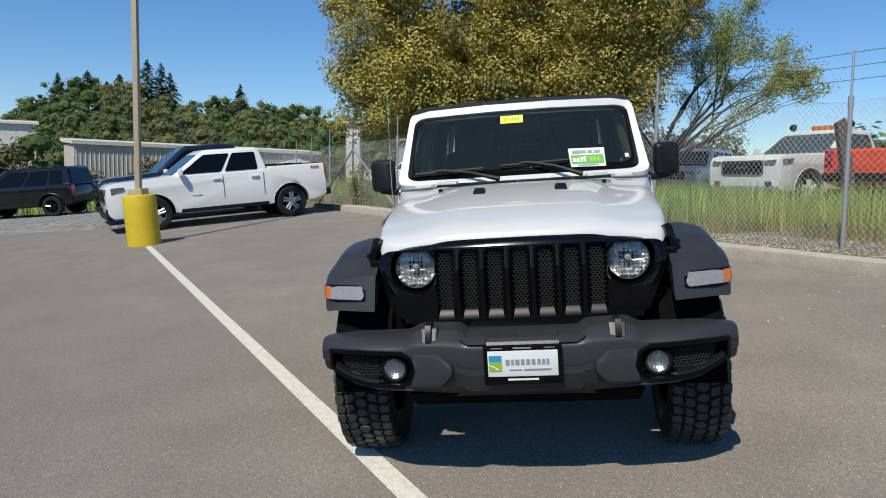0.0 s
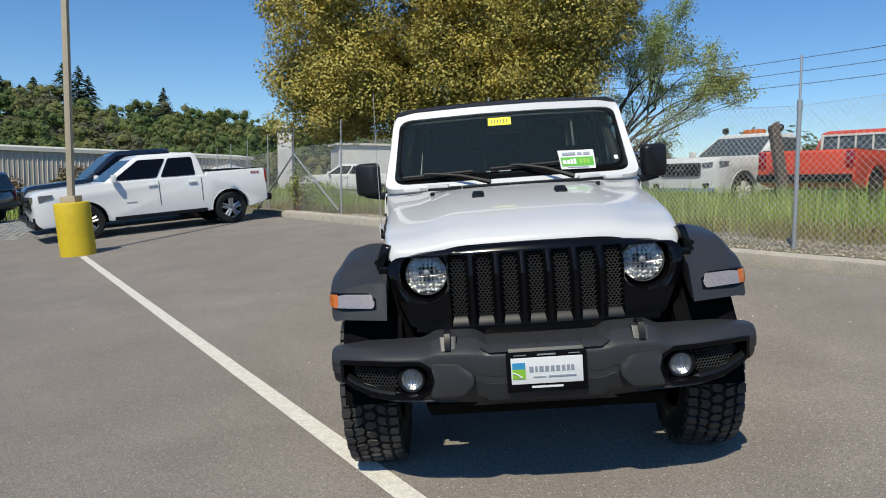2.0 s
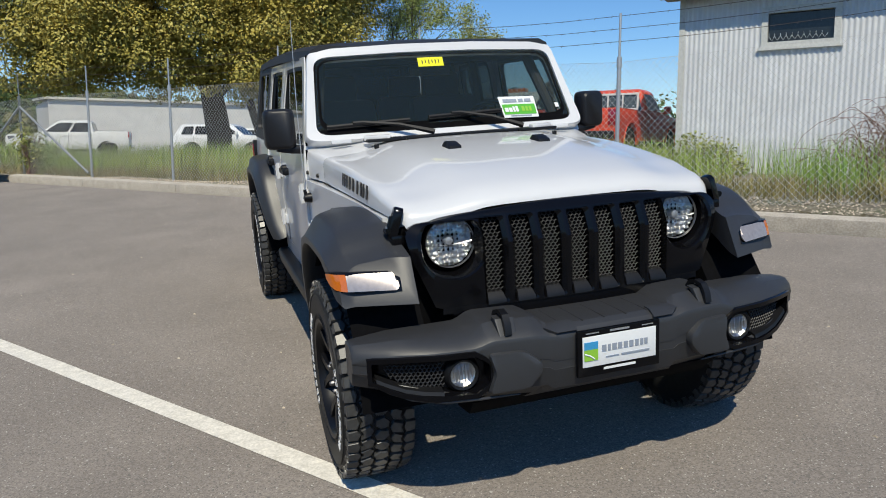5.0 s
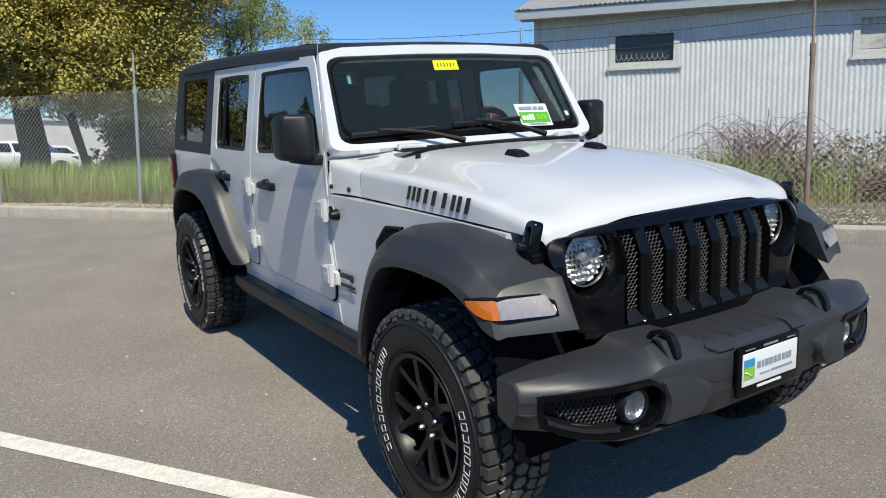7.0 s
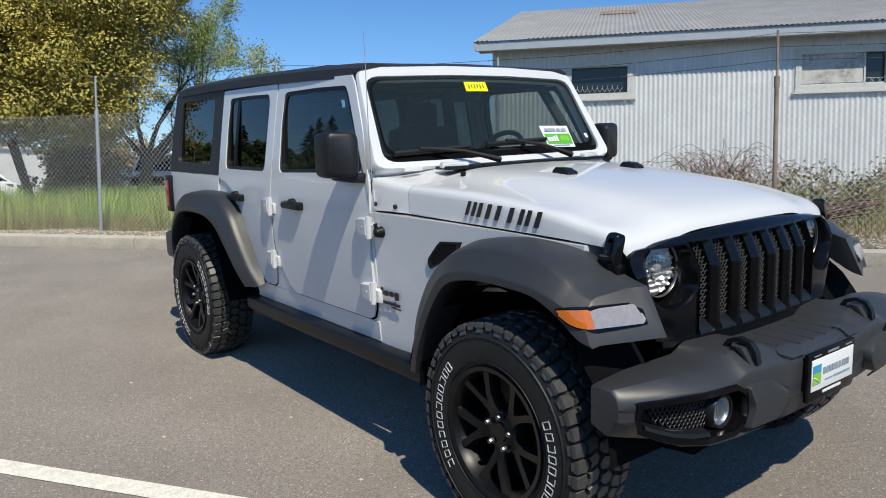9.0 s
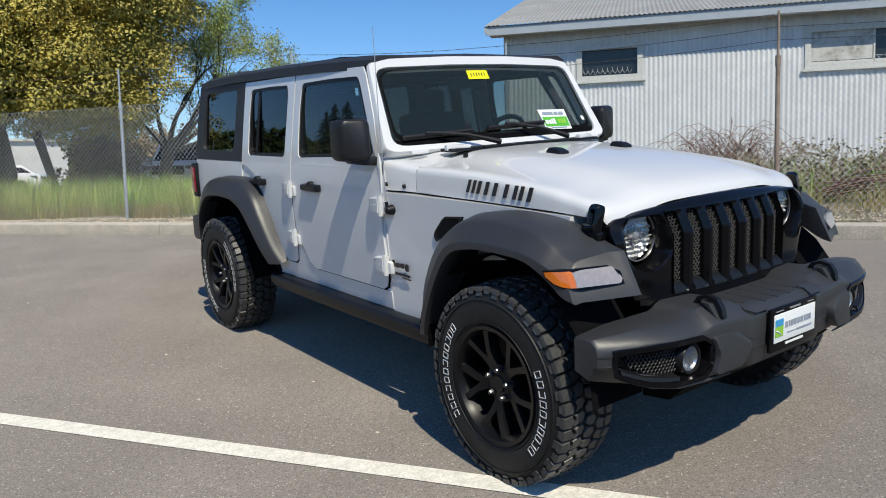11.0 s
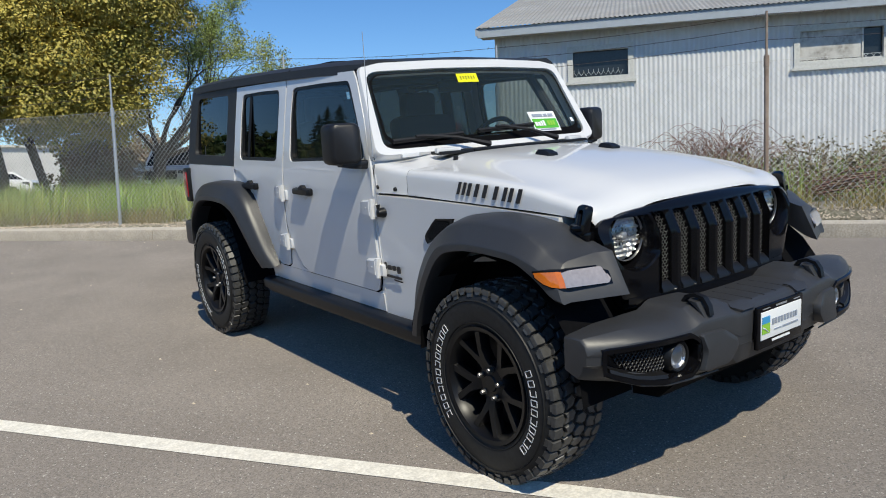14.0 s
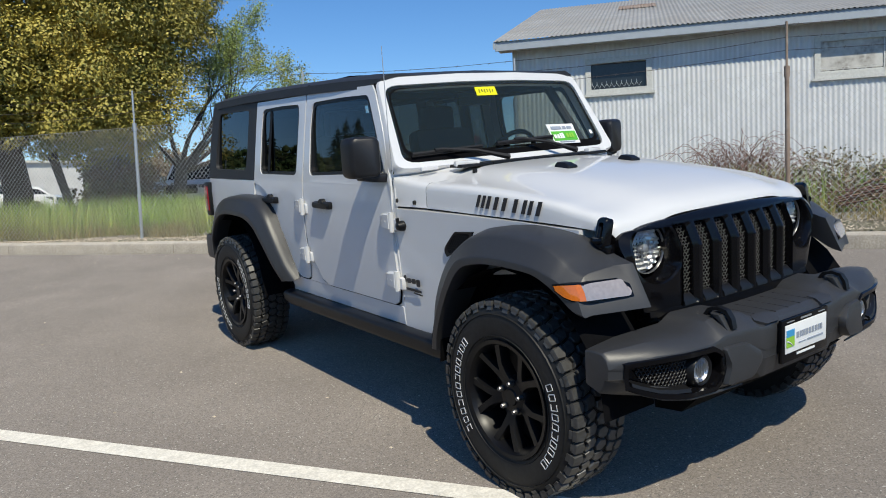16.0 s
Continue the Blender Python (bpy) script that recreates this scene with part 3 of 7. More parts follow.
for wi, (w0, w1, z0, z1) in enumerate(WINDOWS):
    win = part("window", ring(B(), [wall_at(a, -0.035, z) for a, z in ((w0 - 0.11, z0 - 0.11), (w1 + 0.11, z0 - 0.11), (w1 + 0.11, z1 + 0.11), (w0 - 0.11, z1 + 0.11))],
                              [wall_at(a, -0.035, z) for a, z in ((w0, z0), (w1, z0), (w1, z1), (w0, z1))],
                              (wall_at(0, 0.1, 0) - wall_at(0, 0, 0))), M["trim"], barn, "weathered white window frame")
    bm = B()
    wall_box(bm, w0 - 0.16, w1 + 0.16, -0.075, 0.02, z0 - 0.15, z0 - 0.105)
    part("sill", bm, M["trim"], win)
    bm = B()
    split = w1 if wi != 1 else w0 + 1.1
    wall_box(bm, split - 1.1 if wi == 1 else w0, w1, 0.07, 0.09, z0, z1)
    part("pane", bm, M["barnglass"], win, "dark blue-grey window glass")
    if wi == 1:
        bm = B()
        wall_box(bm, w0, split, 0.02, 0.05, z0 + 0.05, z1)
        part("board", bm, M["peel"], win, "board with peeling grey paint")
        bm = B()
        wall_box(bm, split, split + 0.03, 0.0, 0.06, z0, z1)
        wall_box(bm, w0, w1, 0.0, 0.06, z0, z0 + 0.035)
        part("mullion", bm, M["trim"], win)
    bm = B()
    a = w0 + 0.02
    while a < w1 - 0.1 and wi != 1:
        c0, c1, c2 = wall_at(a, 0.02, z0 + 0.11), wall_at(a + 0.05, 0.02, z0 + 0.03), wall_at(a + 0.1, 0.02, z0 + 0.11)
        tube(bm, [c0, c1, c2], 0.0045, 4)
        tube(bm, [c0, c0 + Vector((0, 0, 0.05))], 0.0045, 4)
        a += 0.1
    if wi != 1:
        part("torn_mesh", bm, M["wire"], win, "remnant of wire mesh along the window's foot")
bm = B()
wall_box(bm, A0 - 0.32, A1 + 0.3, -0.42, -0.38, EAVE - 0.04, EAVE + 0.15)
part("fascia", bm, M["fascia"], barn, "blue-grey painted fascia board and gutter")
bm = B()
wall_box(bm, A0 - 0.3, A1 + 0.3, -0.38, 0.1, EAVE + 0.0, EAVE + 0.03)
part("soffit", bm, M["board"], barn)
vs, fs = [], []
nr = int((A1 - A0 + 0.6) / 0.019)
for i in range(nr + 1):
    a = A0 - 0.34 + (A1 - A0 + 0.68) * i / nr
    for b, z in ((-0.46, EAVE + 0.15), (7.5, EAVE + 2.60), (15.4, EAVE + 0.15)):
        vs.append(wall_at(a, b, z + 0.011 * math.sin(6.2832 * a / 0.095)))
for i in range(nr):
    for k in range(2):
        fs.append((i * 3 + k, (i + 1) * 3 + k, (i + 1) * 3 + k + 1, i * 3 + k + 1))
ob = quick("roof", vs, fs, M["roof"], True)
ob.parent = barn
tagged(ob, "weathered grey corrugated roof with rust patches")


def on_roof(a, b, dz):
    return wall_at(a, b, EAVE + 0.15 + (b + 0.46) * 2.45 / 7.96 + dz)


bm = B()
loft(bm, [[on_roof(a, b, dz) for a, dz in ((A0 - 0.36, -0.16), (A0 - 0.30, -0.16), (A0 - 0.30, -0.02), (A0 - 0.36, -0.02))] for b in (-0.44, 7.5)])
part("verge_board", bm, M["fascia"], barn)
bm = B()
cols_ = 24
rows_ = [[on_roof(0.45 + 0.95 * i / cols_, b, 0.018 + 0.010 * math.sin(6.2832 * i / 2.4)) for i in range(cols_ + 1)] for b in (4.3, 5.4)]
loft(bm, rows_, False, False)
part("roof_patch", bm, M["rustsheet"], barn, "rusty brown sheet let into the roof")


# ---- the white off-road car ----
def tyre_and_rim(parent, R=0.405, half=0.125, rim_r=0.236, name="wheel"):
    """Wheel with its axle along x, the outer face towards x < 0: tyre with lugs, rim, nuts."""
    w = new(name)
    w.parent = parent
    bm = B()
    prof = [(rim_r - 0.015, half - 0.02), (rim_r, half - 0.005), (rim_r + 0.03, half + 0.004), (R - 0.085, half + 0.009), (R - 0.05, half + 0.002), (R - 0.026, half - 0.012), (R - 0.018, half - 0.035), (R - 0.016, half - 0.06)]
    prof = [(a, b) for a, b in prof] + [(a, -b) for a, b in prof[::-1]]
    lathe(bm, prof, 56, "x")
    lathe(bm, [(rim_r + 0.018, -half + 0.002), (rim_r + 0.021, -half - 0.006), (rim_r + 0.024, -half + 0.002)], 56, "x")
    lathe(bm, [(R - 0.064, -half - 0.002), (R - 0.061, -half - 0.009), (R - 0.058, -half - 0.002)], 56, "x")
    part("tyre", bm, M["rubber"], w, "chunky mud-terrain tyre with raised white markings")
    # tread: interlocking blocks, outlines as (x, share of a pitch round the tyre)
    half_blocks = (((-0.127, 0.05), (-0.127, 0.44), (-0.089, 0.49), (-0.081, 0.28), (-0.091, 0.03)),
                   ((-0.124, 0.55), (-0.124, 0.93), (-0.091, 0.98), (-0.079, 0.77), (-0.090, 0.56)),
                   ((-0.080, 0.07), (-0.070, 0.29), (-0.078, 0.47), (-0.042, 0.60), (-0.029, 0.41), (-0.037, 0.17)),
                   ((-0.078, 0.58), (-0.068, 0.78), (-0.078, 0.97), (-0.045, 1.10), (-0.031, 0.92), (-0.041, 0.71)))
    mid_block = ((-0.021, 0.45), (-0.029, 0.66), (-0.009, 0.85), (0.021, 0.79), (0.026, 0.56), (0.004, 0.40))
    blocks = [b for b in half_blocks] + [tuple((-x, s + 0.5) for x, s in b) for b in half_blocks] + [mid_block, tuple((-x, s + 0.5) for x, s in mid_block)]
    N = 24
    bm = B()

    def crown(x, s, k, sink):
        r_, a = R - 0.009 * (abs(x) / 0.127) ** 3 - sink, 6.2831853 * (s + k) / N
        return (x, r_ * math.sin(a), r_ * math.cos(a))

    for k in range(N):
        for j, b in enumerate(blocks):
            mx, ms = sum(p[0] for p in b) / len(b), sum(p[1] for p in b) / len(b)
            sink = 0.0015 * ((k * 7 + j * 5) % 3)
            loft(bm, [[crown(x, s, k, 0.020) for x, s in b], [crown(x, s, k, 0.003 + sink) for x, s in b], [crown(mx + (x - mx) * 0.90, ms + (s - ms) * 0.90, k, sink) for x, s in b]])
        for sx, off in ((-1, 0.0), (1, 0.5)):
            for s0, wide, tall in ((0.245, 0.030, 0.030), (0.74, 0.026, 0.019)):
                m2 = Matrix.Rotation(-6.2831853 * (s0 + off + k) / N, 4, "X") @ Matrix.Translation((sx * (half - 0.004), 0, R - 0.018 - tall / 2)) @ Matrix.Rotation(sx * -0.40, 4, "Y")
                bmesh.ops.create_cube(bm, size=1.0, matrix=m2 @ Matrix.Diagonal((0.007, wide, tall, 1)))
    tagged(part("tread", bm, M["tread"], w, "worn rubber tread blocks in a lighter, sunlit tone"), "worn rubber tread blocks in a lighter, sunlit tone", kind="stuff")
    # raised markings as plain outlined blocks
    bm = B()
    for start, count in ((2.05, 12), (5.45, 10)):
        for i in range(count):
            a = start + i * 0.124
            m = Matrix.Rotation(a, 4, "X") @ Matrix.Translation((-half - 0.009, 0, rim_r + 0.060))
            hw, hh, t = 0.0115, 0.0155, 0.0028
            for c, s in (((0, hw, 0), (0.003, t, hh * 2)), ((0, -hw, 0), (0.003, t, hh * 2)), ((0, 0, hh), (0.003, hw * 2, t)), ((0, 0, -hh), (0.003, hw * 2, t))):
                if (i * 7 + count) % 3 == 0 and c[1] > 0:
                    continue
                bmesh.ops.create_cube(bm, size=1.0, matrix=m @ Matrix.Translation(c) @ Matrix.Diagonal((*s, 1)))
    tagged(part("tyre_marking", bm, M["letters"], w), "white outlined marks round the sidewall", kind="stuff")
    bm = B()
    lathe(bm, [(rim_r - 0.035, half - 0.02), (rim_r - 0.03, -half + 0.03), (rim_r - 0.012, -half - 0.002), (rim_r + 0.004, -half - 0.006), (rim_r + 0.008, -half + 0.012), (rim_r + 0.004, half - 0.03)], 48, "x")
    rim = part("rim", bm, M["rim"], w, "gloss black alloy rim with five forked spokes")
    for k in range(5):
        bm = B()
        a0 = 6.28318 * k / 5 + 0.32
        for sgn in (-1, 1):
            pts = []
            for rr, da, hw, x in ((0.045, 0.08, 0.028, -half + 0.046), (0.092, 0.085, 0.024, -half + 0.034), (0.140, 0.19, 0.0165, -half + 0.022), (rim_r - 0.010, 0.31, 0.0185, -half + 0.012)):
                a = a0 + sgn * da
                c = Vector((0, rr * math.cos(a), rr * math.sin(a)))
                t = Vector((0, -math.sin(a), math.cos(a)))
                pts.append([c + t * hw + Vector((x + 0.012, 0, 0)), c + t * hw * 0.75 + Vector((x, 0, 0)), c - t * hw * 0.75 + Vector((x, 0, 0)),
                            c - t * hw + Vector((x + 0.012, 0, 0)), c - t * hw + Vector((x + 0.045, 0, 0)), c + t * hw + Vector((x + 0.045, 0, 0))])
            loft(bm, pts)
        part("spoke", bm, M["rim"], rim)
    bm = B()
    lathe(bm, [(0.001, -half + 0.03), (0.032, -half + 0.03), (0.036, -half + 0.036), (0.075, -half + 0.042), (0.085, -half + 0.06), (0.085, 0.03)], 28, "x")
    part("hub", bm, M["rim"], rim)
    bm = B()
    lathe(bm, [(0.001, 0.0), (rim_r - 0.04, 0.0), (rim_r - 0.04, 0.02), (0.001, 0.02)], 28, "x")
    part("brake_disc", bm, M["plastic2"], rim)
    for k in range(5):
        a = 6.28318 * (k + 0.5) / 5 + 0.32
        bm = B()
        lathe(bm, [(0.001, -half + 0.014), (0.008, -half + 0.015), (0.0115, -half + 0.022), (0.0115, -half + 0.045)], 8, "x", (0, 0.0585 * math.cos(a), 0.0585 * math.sin(a)))
        part("wheel_nut", bm, M["sheen"], rim, "steel nut")
    return w


def copy_part(ob, m):
    made = {}
    for o in (ob, *ob.children_recursive):
        made[o] = o.copy()
        scene.collection.objects.link(made[o])
        made[o].parent = made.get(o.parent, o.parent)
    made[ob].matrix_basis = m
    return made[ob]


def side_x(z):
    """Half width of the cabin's side at a height."""
    pts = ((0.45, 0.752), (0.62, 0.768), (0.9, 0.786), (1.1, 0.784), (1.20, 0.776), (1.27, 0.768), (1.72, 0.694), (1.9, 0.66))
    for (z0, x0), (z1, x1) in zip(pts, pts[1:]):
        if z <= z1:
            return x0 + (x1 - x0) * (z - z0) / (z1 - z0)
    return 0.66


def skin(bm, poly, proud=0.0, depth=0.03, rows=5):
    """A side panel for x < 0: a polygon of (y, z), laid on the cabin's side, cut in strips to follow its curve."""
    vs = [bm.verts.new((-1, p[0], p[1])) for p in poly]
    f = bm.faces.new(vs)
    zlo, zhi = min(p[1] for p in poly), max(p[1] for p in poly)
    geom = [f] + list(f.edges) + list(f.verts)
    for z in (0.62, 0.76, 0.9, 1.0, 1.1, 1.2, 1.27, 1.5):
        if zlo + 0.01 < z < zhi - 0.01:
            geom = bmesh.ops.bisect_plane(bm, geom=bm.faces[:] + bm.edges[:] + bm.verts[:], plane_co=(0, 0, z), plane_no=(0, 0, 1))["geom"]
    faces = bm.faces[:]
    ext = bmesh.ops.extrude_face_region(bm, geom=faces)["geom"]
    moved = {v for v in ext if isinstance(v, bmesh.types.BMVert)}
    for v in bm.verts:
        v.co.x = -(side_x(v.co.z) + proud - (depth if v in moved else 0))
    return bm


def window_band(bm, outer, hole, proud, depth):
    """A frame of (y, z) loops laid on the cabin's side."""
    o, i = rounded([(*p, 0) for p in outer], 0.008, 4), rounded([(*p, 0) for p in hole], 0.042, 4)
    o = [Vector((-(side_x(p.y) + proud), p.x, p.y)) for p in o]
    i = [Vector((-(side_x(p.y) + proud), p.x, p.y)) for p in i]
    return ring(bm, o, i, (depth, 0, 0))


def car():
    c = thing("off_road_car", "white four-door off-road car with black grille and grey wheel arches", "car", LOT)
    P = M["white"]
    # wheels
    w = tyre_and_rim(c)
    w.matrix_basis = pose(-0.775, 0, 0.395, 114, 0, 0)
    copy_part(w, pose(-0.775, 3.008, 0.395, 85, 0, 0))
    copy_part(w, pose(0.775, 0, 0.395, 0, 0, 180))
    copy_part(w, pose(0.775, 3.008, 0.395, 33, 0, 180))

    # underbody and engine bay: plain black blocks in place of their shade
    bm = B()
    box(bm, (0, 1.7, 0.53), (1.36, 3.7, 0.16), 0.03)
    box(bm, (0, 0.25, 0.80), (1.14, 1.15, 0.46), 0.05)
    box(bm, (0, 3.2, 0.62), (1.2, 0.8, 0.3), 0.03)
    part("underbody", bm, M["dark"], c)
    bm = B()
    tube(bm, [(-0.7, 0, 0.395), (0.7, 0, 0.395)], 0.045, 10)
    tube(bm, [(-0.7, 3.008, 0.395), (0.7, 3.008, 0.395)], 0.05, 10)
    part("axle", bm, M["dark"], c)

    # hood
    def hood_row(y, w, zb, zs, zc):
        def rise(k):
            step = min(1.0, max(0.0, (0.82 - k) / 0.34))
            return 0.42 * (1 - (k / 0.955) ** 2) + 0.58 * step * step * (3 - 2 * step)
        half = [(-w, zb), (-w, zs - 0.032), (-w + 0.004, zs - 0.017), (-w + 0.013, zs - 0.006), (-w + 0.030, zs + 0.001)]
        half += [(-w * k, zs + (zc - zs) * rise(k)) for k in (0.90, 0.84, 0.78, 0.72, 0.66, 0.60, 0.54, 0.46, 0.34, 0.18)]
        return [(x, y, z) for x, z in half] + [(0, y, zc)] + [(-x, y, z) for x, z in half[::-1]]

    bm = B()
    rows = [(0.715, 0.722, 1.095, 1.212, 1.272), (0.55, 0.714, 1.090, 1.208, 1.268), (0.35, 0.700, 1.084, 1.198, 1.256), (0.12, 0.688, 1.077, 1.176, 1.234),
            (-0.08, 0.676, 1.070, 1.152, 1.207), (-0.22, 0.666, 1.064, 1.130, 1.180), (-0.31, 0.656, 1.057, 1.112, 1.156), (-0.362, 0.644, 1.049, 1.092, 1.132),
            (-0.386, 0.632, 1.042, 1.072, 1.112), (-0.396, 0.620, 1.034, 1.048, 1.092)]
    rings_ = [hood_row(*r_) for r_ in rows]
    # the front edge follows the rounded grille
    rings_ = [[(x, y + (0.10 * x * x if y < -0.2 else 0.0), z) for x, y, z in rr] for rr in rings_]
    loft(bm, glide(rings_, 3), False, False)
    part("hood", bm, P, c, "white hood with a raised centre", 30)

    # cowl
    bm = B()
    rows = [(0.7175, 0.722, 1.096, 1.212, 1.262), (0.82, 0.745, 1.1, 1.226, 1.268), (0.95, 0.768, 1.1, 1.245, 1.285), (1.05, 0.772, 1.1, 1.25, 1.29)]
    loft(bm, [hood_row(*r_) for r_ in rows], False, False)
    part("cowl", bm, P, c)
    bm = B()
    for x0, x1 in ((-0.50, -0.30), (-0.30, -0.02), (-0.02, 0.30), (0.30, 0.52)):
        box(bm, ((x0 + x1) / 2, 0.775, 1.273), (x1 - x0 - 0.004, 0.10, 0.016), 0.005)
    part("cowl_vent", bm, M["plastic2"], c, "black slotted air intake below the windshield")
    for x in (-0.44, 0.44):
        bm = B()
        box(bm, (x, 0.76, 1.285), (0.13, 0.035, 0.026), 0.008, Matrix.Rotation(0.25 * (1 if x > 0 else -1), 4, "Z"))
        part("hood_hinge", bm, P, c)
    for x in (-0.60, 0.60):
        bm = B()
        box(bm, (x, 0.855, 1.272), (0.10, 0.02, 0.018), 0.005)
        part("windshield_hinge", bm, P, c)
    for x in (-0.215, 0.215):
        bm = B()
        loft(bm, [rounded([(x - 0.034, 0.25, 1.225), (x + 0.034, 0.25, 1.225), (x + 0.036, 0.36, 1.235), (x - 0.036, 0.36, 1.235)], 0.015),
                  rounded([(x - 0.030, 0.256, 1.256), (x + 0.030, 0.256, 1.256), (x + 0.032, 0.35, 1.262), (x - 0.032, 0.35, 1.262)], 0.015),
                  rounded([(x - 0.022, 0.285, 1.270), (x + 0.022, 0.285, 1.270), (x + 0.026, 0.34, 1.274), (x - 0.026, 0.34, 1.274)], 0.01)])
        part("hood_bumper", bm, M["plastic2"], c, "small black rubber block on the hood")
    for x in (-0.47, 0.47):
        bm = B()
        lathe(bm, [(0.001, 1.262), (0.012, 1.26), (0.012, 1.24)], 10, "z", (x, 0.66, -0.0))
        part("washer_nozzle", bm, M["plastic2"], c)

    # front fenders: white panel below the hood seam
    def fender(bm):
        poly = [(0.93, 0.49), (0.93, 1.092), (0.5, 1.082), (0.1, 1.069), (-0.22, 1.055), (-0.22, 0.88), (0.05, 0.86), (0.36, 0.82), (0.50, 0.58), (0.54, 0.49)]
        prism(bm, poly, "x", -1, 1)
        for v in bm.verts:
            t = 0.688 + 0.093 * (v.co.y / 0.93) * (1 if v.co.y > 0 else 0.4)
            t -= (0.786 - side_x(v.co.z)) * max(0, v.co.y / 0.93) if v.co.z < 0.9 else 0
            v.co.x = -t if v.co.x < 0 else -t + 0.12
    both("fender", fender, P, c, "white front fender panel")

    # A black tube under the hood's edge draws the gap's shade.
    def seam(bm):
        pts = [(-0.7275 - 0.0, 0.70, 1.0935), (-0.698, 0.35, 1.0815), (-0.686, 0.12, 1.0745), (-0.674, -0.08, 1.0675), (-0.645, -0.31, 1.056)]
        tube(bm, pts, 0.0025, 4)
    both("hood_seam", seam, M["dark"], c, "dark strip drawing the shade of the gap below the hood")

    VENT = [(0.36, 1.012), (0.485, 1.004), (0.560, 0.922), (0.548, 0.885), (0.40, 0.955)]

    def on_fender(y, z, off):
        return Vector((-(0.688 + 0.1 * max(y, 0)) - off, y, z))

    def vent(bm):
        cs = rounded([(0, y, z) for y, z in VENT], 0.02, 2)
        mid = sum(cs, Vector()) / len(cs)
        o = [on_fender(p.y, p.z, 0.008) for p in cs]
        i = [on_fender(mid.y + (p.y - mid.y) * 0.80, mid.z + (p.z - mid.z) * 0.80, 0.006) for p in cs]
        loft(bm, [[p + Vector((0.012, 0, 0)) for p in o], o, i, [p + Vector((0.012, 0, 0)) for p in i]], True, False)
        for r_ in range(9):
            for k in range(12):
                y, z = 0.40 + 0.0135 * k + 0.006 * (r_ % 2), 0.905 + 0.0115 * r_
                if z > 0.995 or z < 0.91 + 0.5 * max(0.0, 0.47 - y) or z > 0.995 - 1.05 * max(0.0, y - 0.475):
                    continue
                p = on_fender(y, z, 0.004)
                for dy, dz in ((0.0065, 0.006), (-0.0065, 0.006), (0, -0.006)):
                    tube(bm, [p, p + Vector((0, dy, dz))], 0.0018, 4, False)

    for side, o in zip((-1, 1), both("fender_vent", vent, M["plastic2"], c, "black mesh vent behind the wheel arch")):
        bm = B()
        slab(bm, [on_fender(y, z, 0.002) for y, z in VENT], 0.002)
        part("vent_back", bm if side < 0 else mirrored(bm), M["dark"], o)

    def latch(bm):
        lean = Matrix.Translation((-0.660, -0.325, 1.052)) @ Matrix.Rotation(0.30, 4, "Y") @ Matrix.Rotation(-0.18, 4, "Z")
        def strap(w0, h0, x):
            return [lean @ p for p in rounded([(x, -w0, -h0 * 1.1), (x, w0, -h0 * 1.1), (x, w0 * 0.92, h0), (x, -w0 * 0.92, h0)], 0.022, 4)]
        loft(bm, [strap(0.030, 0.056, 0.016), strap(0.031, 0.057, -0.010), strap(0.027, 0.053, -0.017), strap(0.016, 0.036, -0.017), strap(0.013, 0.032, -0.004)], True, True)
        tube(bm, [lean @ Vector((-0.018, -0.030, -0.030)), lean @ Vector((-0.024, 0, -0.034)), lean @ Vector((-0.018, 0.030, -0.030))], 0.012, 8)
        tube(bm, [lean @ Vector((-0.016, 0, -0.03)), lean @ Vector((-0.018, 0, 0.02))], [0.011, 0.008], 8)
        box(bm, (-0.662, -0.325, 0.990), (0.05, 0.075, 0.045), 0.012)
    both("hood_latch", latch, M["gloss"], c, "black rubber hood latch")

    # wheel arches
    def flare(bm):
        crest = ((0.600, 0.485), (0.559, 0.600), (0.515, 0.708), (0.455, 0.810), (0.392, 0.894), (0.307, 0.966), (0.192, 1.022), (0.050, 1.040), (-0.080, 1.037), (-0.208, 1.021), (-0.285, 0.990), (-0.335, 0.957), (-0.370, 0.938), (-0.392, 0.930))
        crease = ((0.535, 0.485), (0.485, 0.580), (0.415, 0.710), (0.345, 0.815), (0.285, 0.890), (0.225, 0.932), (0.120, 0.956), (0.020, 0.962), (-0.100, 0.960), (-0.210, 0.951), (-0.285, 0.932), (-0.335, 0.912), (-0.372, 0.896), (-0.402, 0.884))
        edge = ((0.475, 0.485), (0.436, 0.575), (0.357, 0.705), (0.285, 0.800), (0.228, 0.860), (0.165, 0.895), (0.090, 0.910), (0.020, 0.917), (-0.100, 0.916), (-0.210, 0.908), (-0.285, 0.886), (-0.340, 0.855), (-0.395, 0.812), (-0.436, 0.797))
        inner_x = (0.755, 0.755, 0.750, 0.745, 0.740, 0.730, 0.715, 0.700, 0.685, 0.670, 0.658, 0.650, 0.646, 0.646)
        outer_x = (0.870, 0.890, 0.905, 0.915, 0.918, 0.920, 0.920, 0.920, 0.920, 0.918, 0.915, 0.910, 0.902, 0.890)
        # forward lean of the inner end (top, foot)
        lean = [(0, 0)] * 10 + [(-0.008, -0.010), (-0.028, -0.042), (-0.046, -0.074), (-0.056, -0.088)]
        secs = []
        for (ty, tz), (cy, cz), (ay, az), xi, xo, (d0, d1) in zip(crest, crease, edge, inner_x, outer_x, lean):
            def on(p, q, k, x):
                return (-x, p[0] + (q[0] - p[0]) * k, p[1] + (q[1] - p[1]) * k)
            k_ = 0.62 if cy > -0.2 else 0.62 + 0.38 * min(1.0, (-0.2 - cy) / 0.15)
            ay, az = cy + (ay - cy) * k_, cz + (az - cz) * k_
            T, C, A = (ty, tz), (cy, cz), (ay, az)
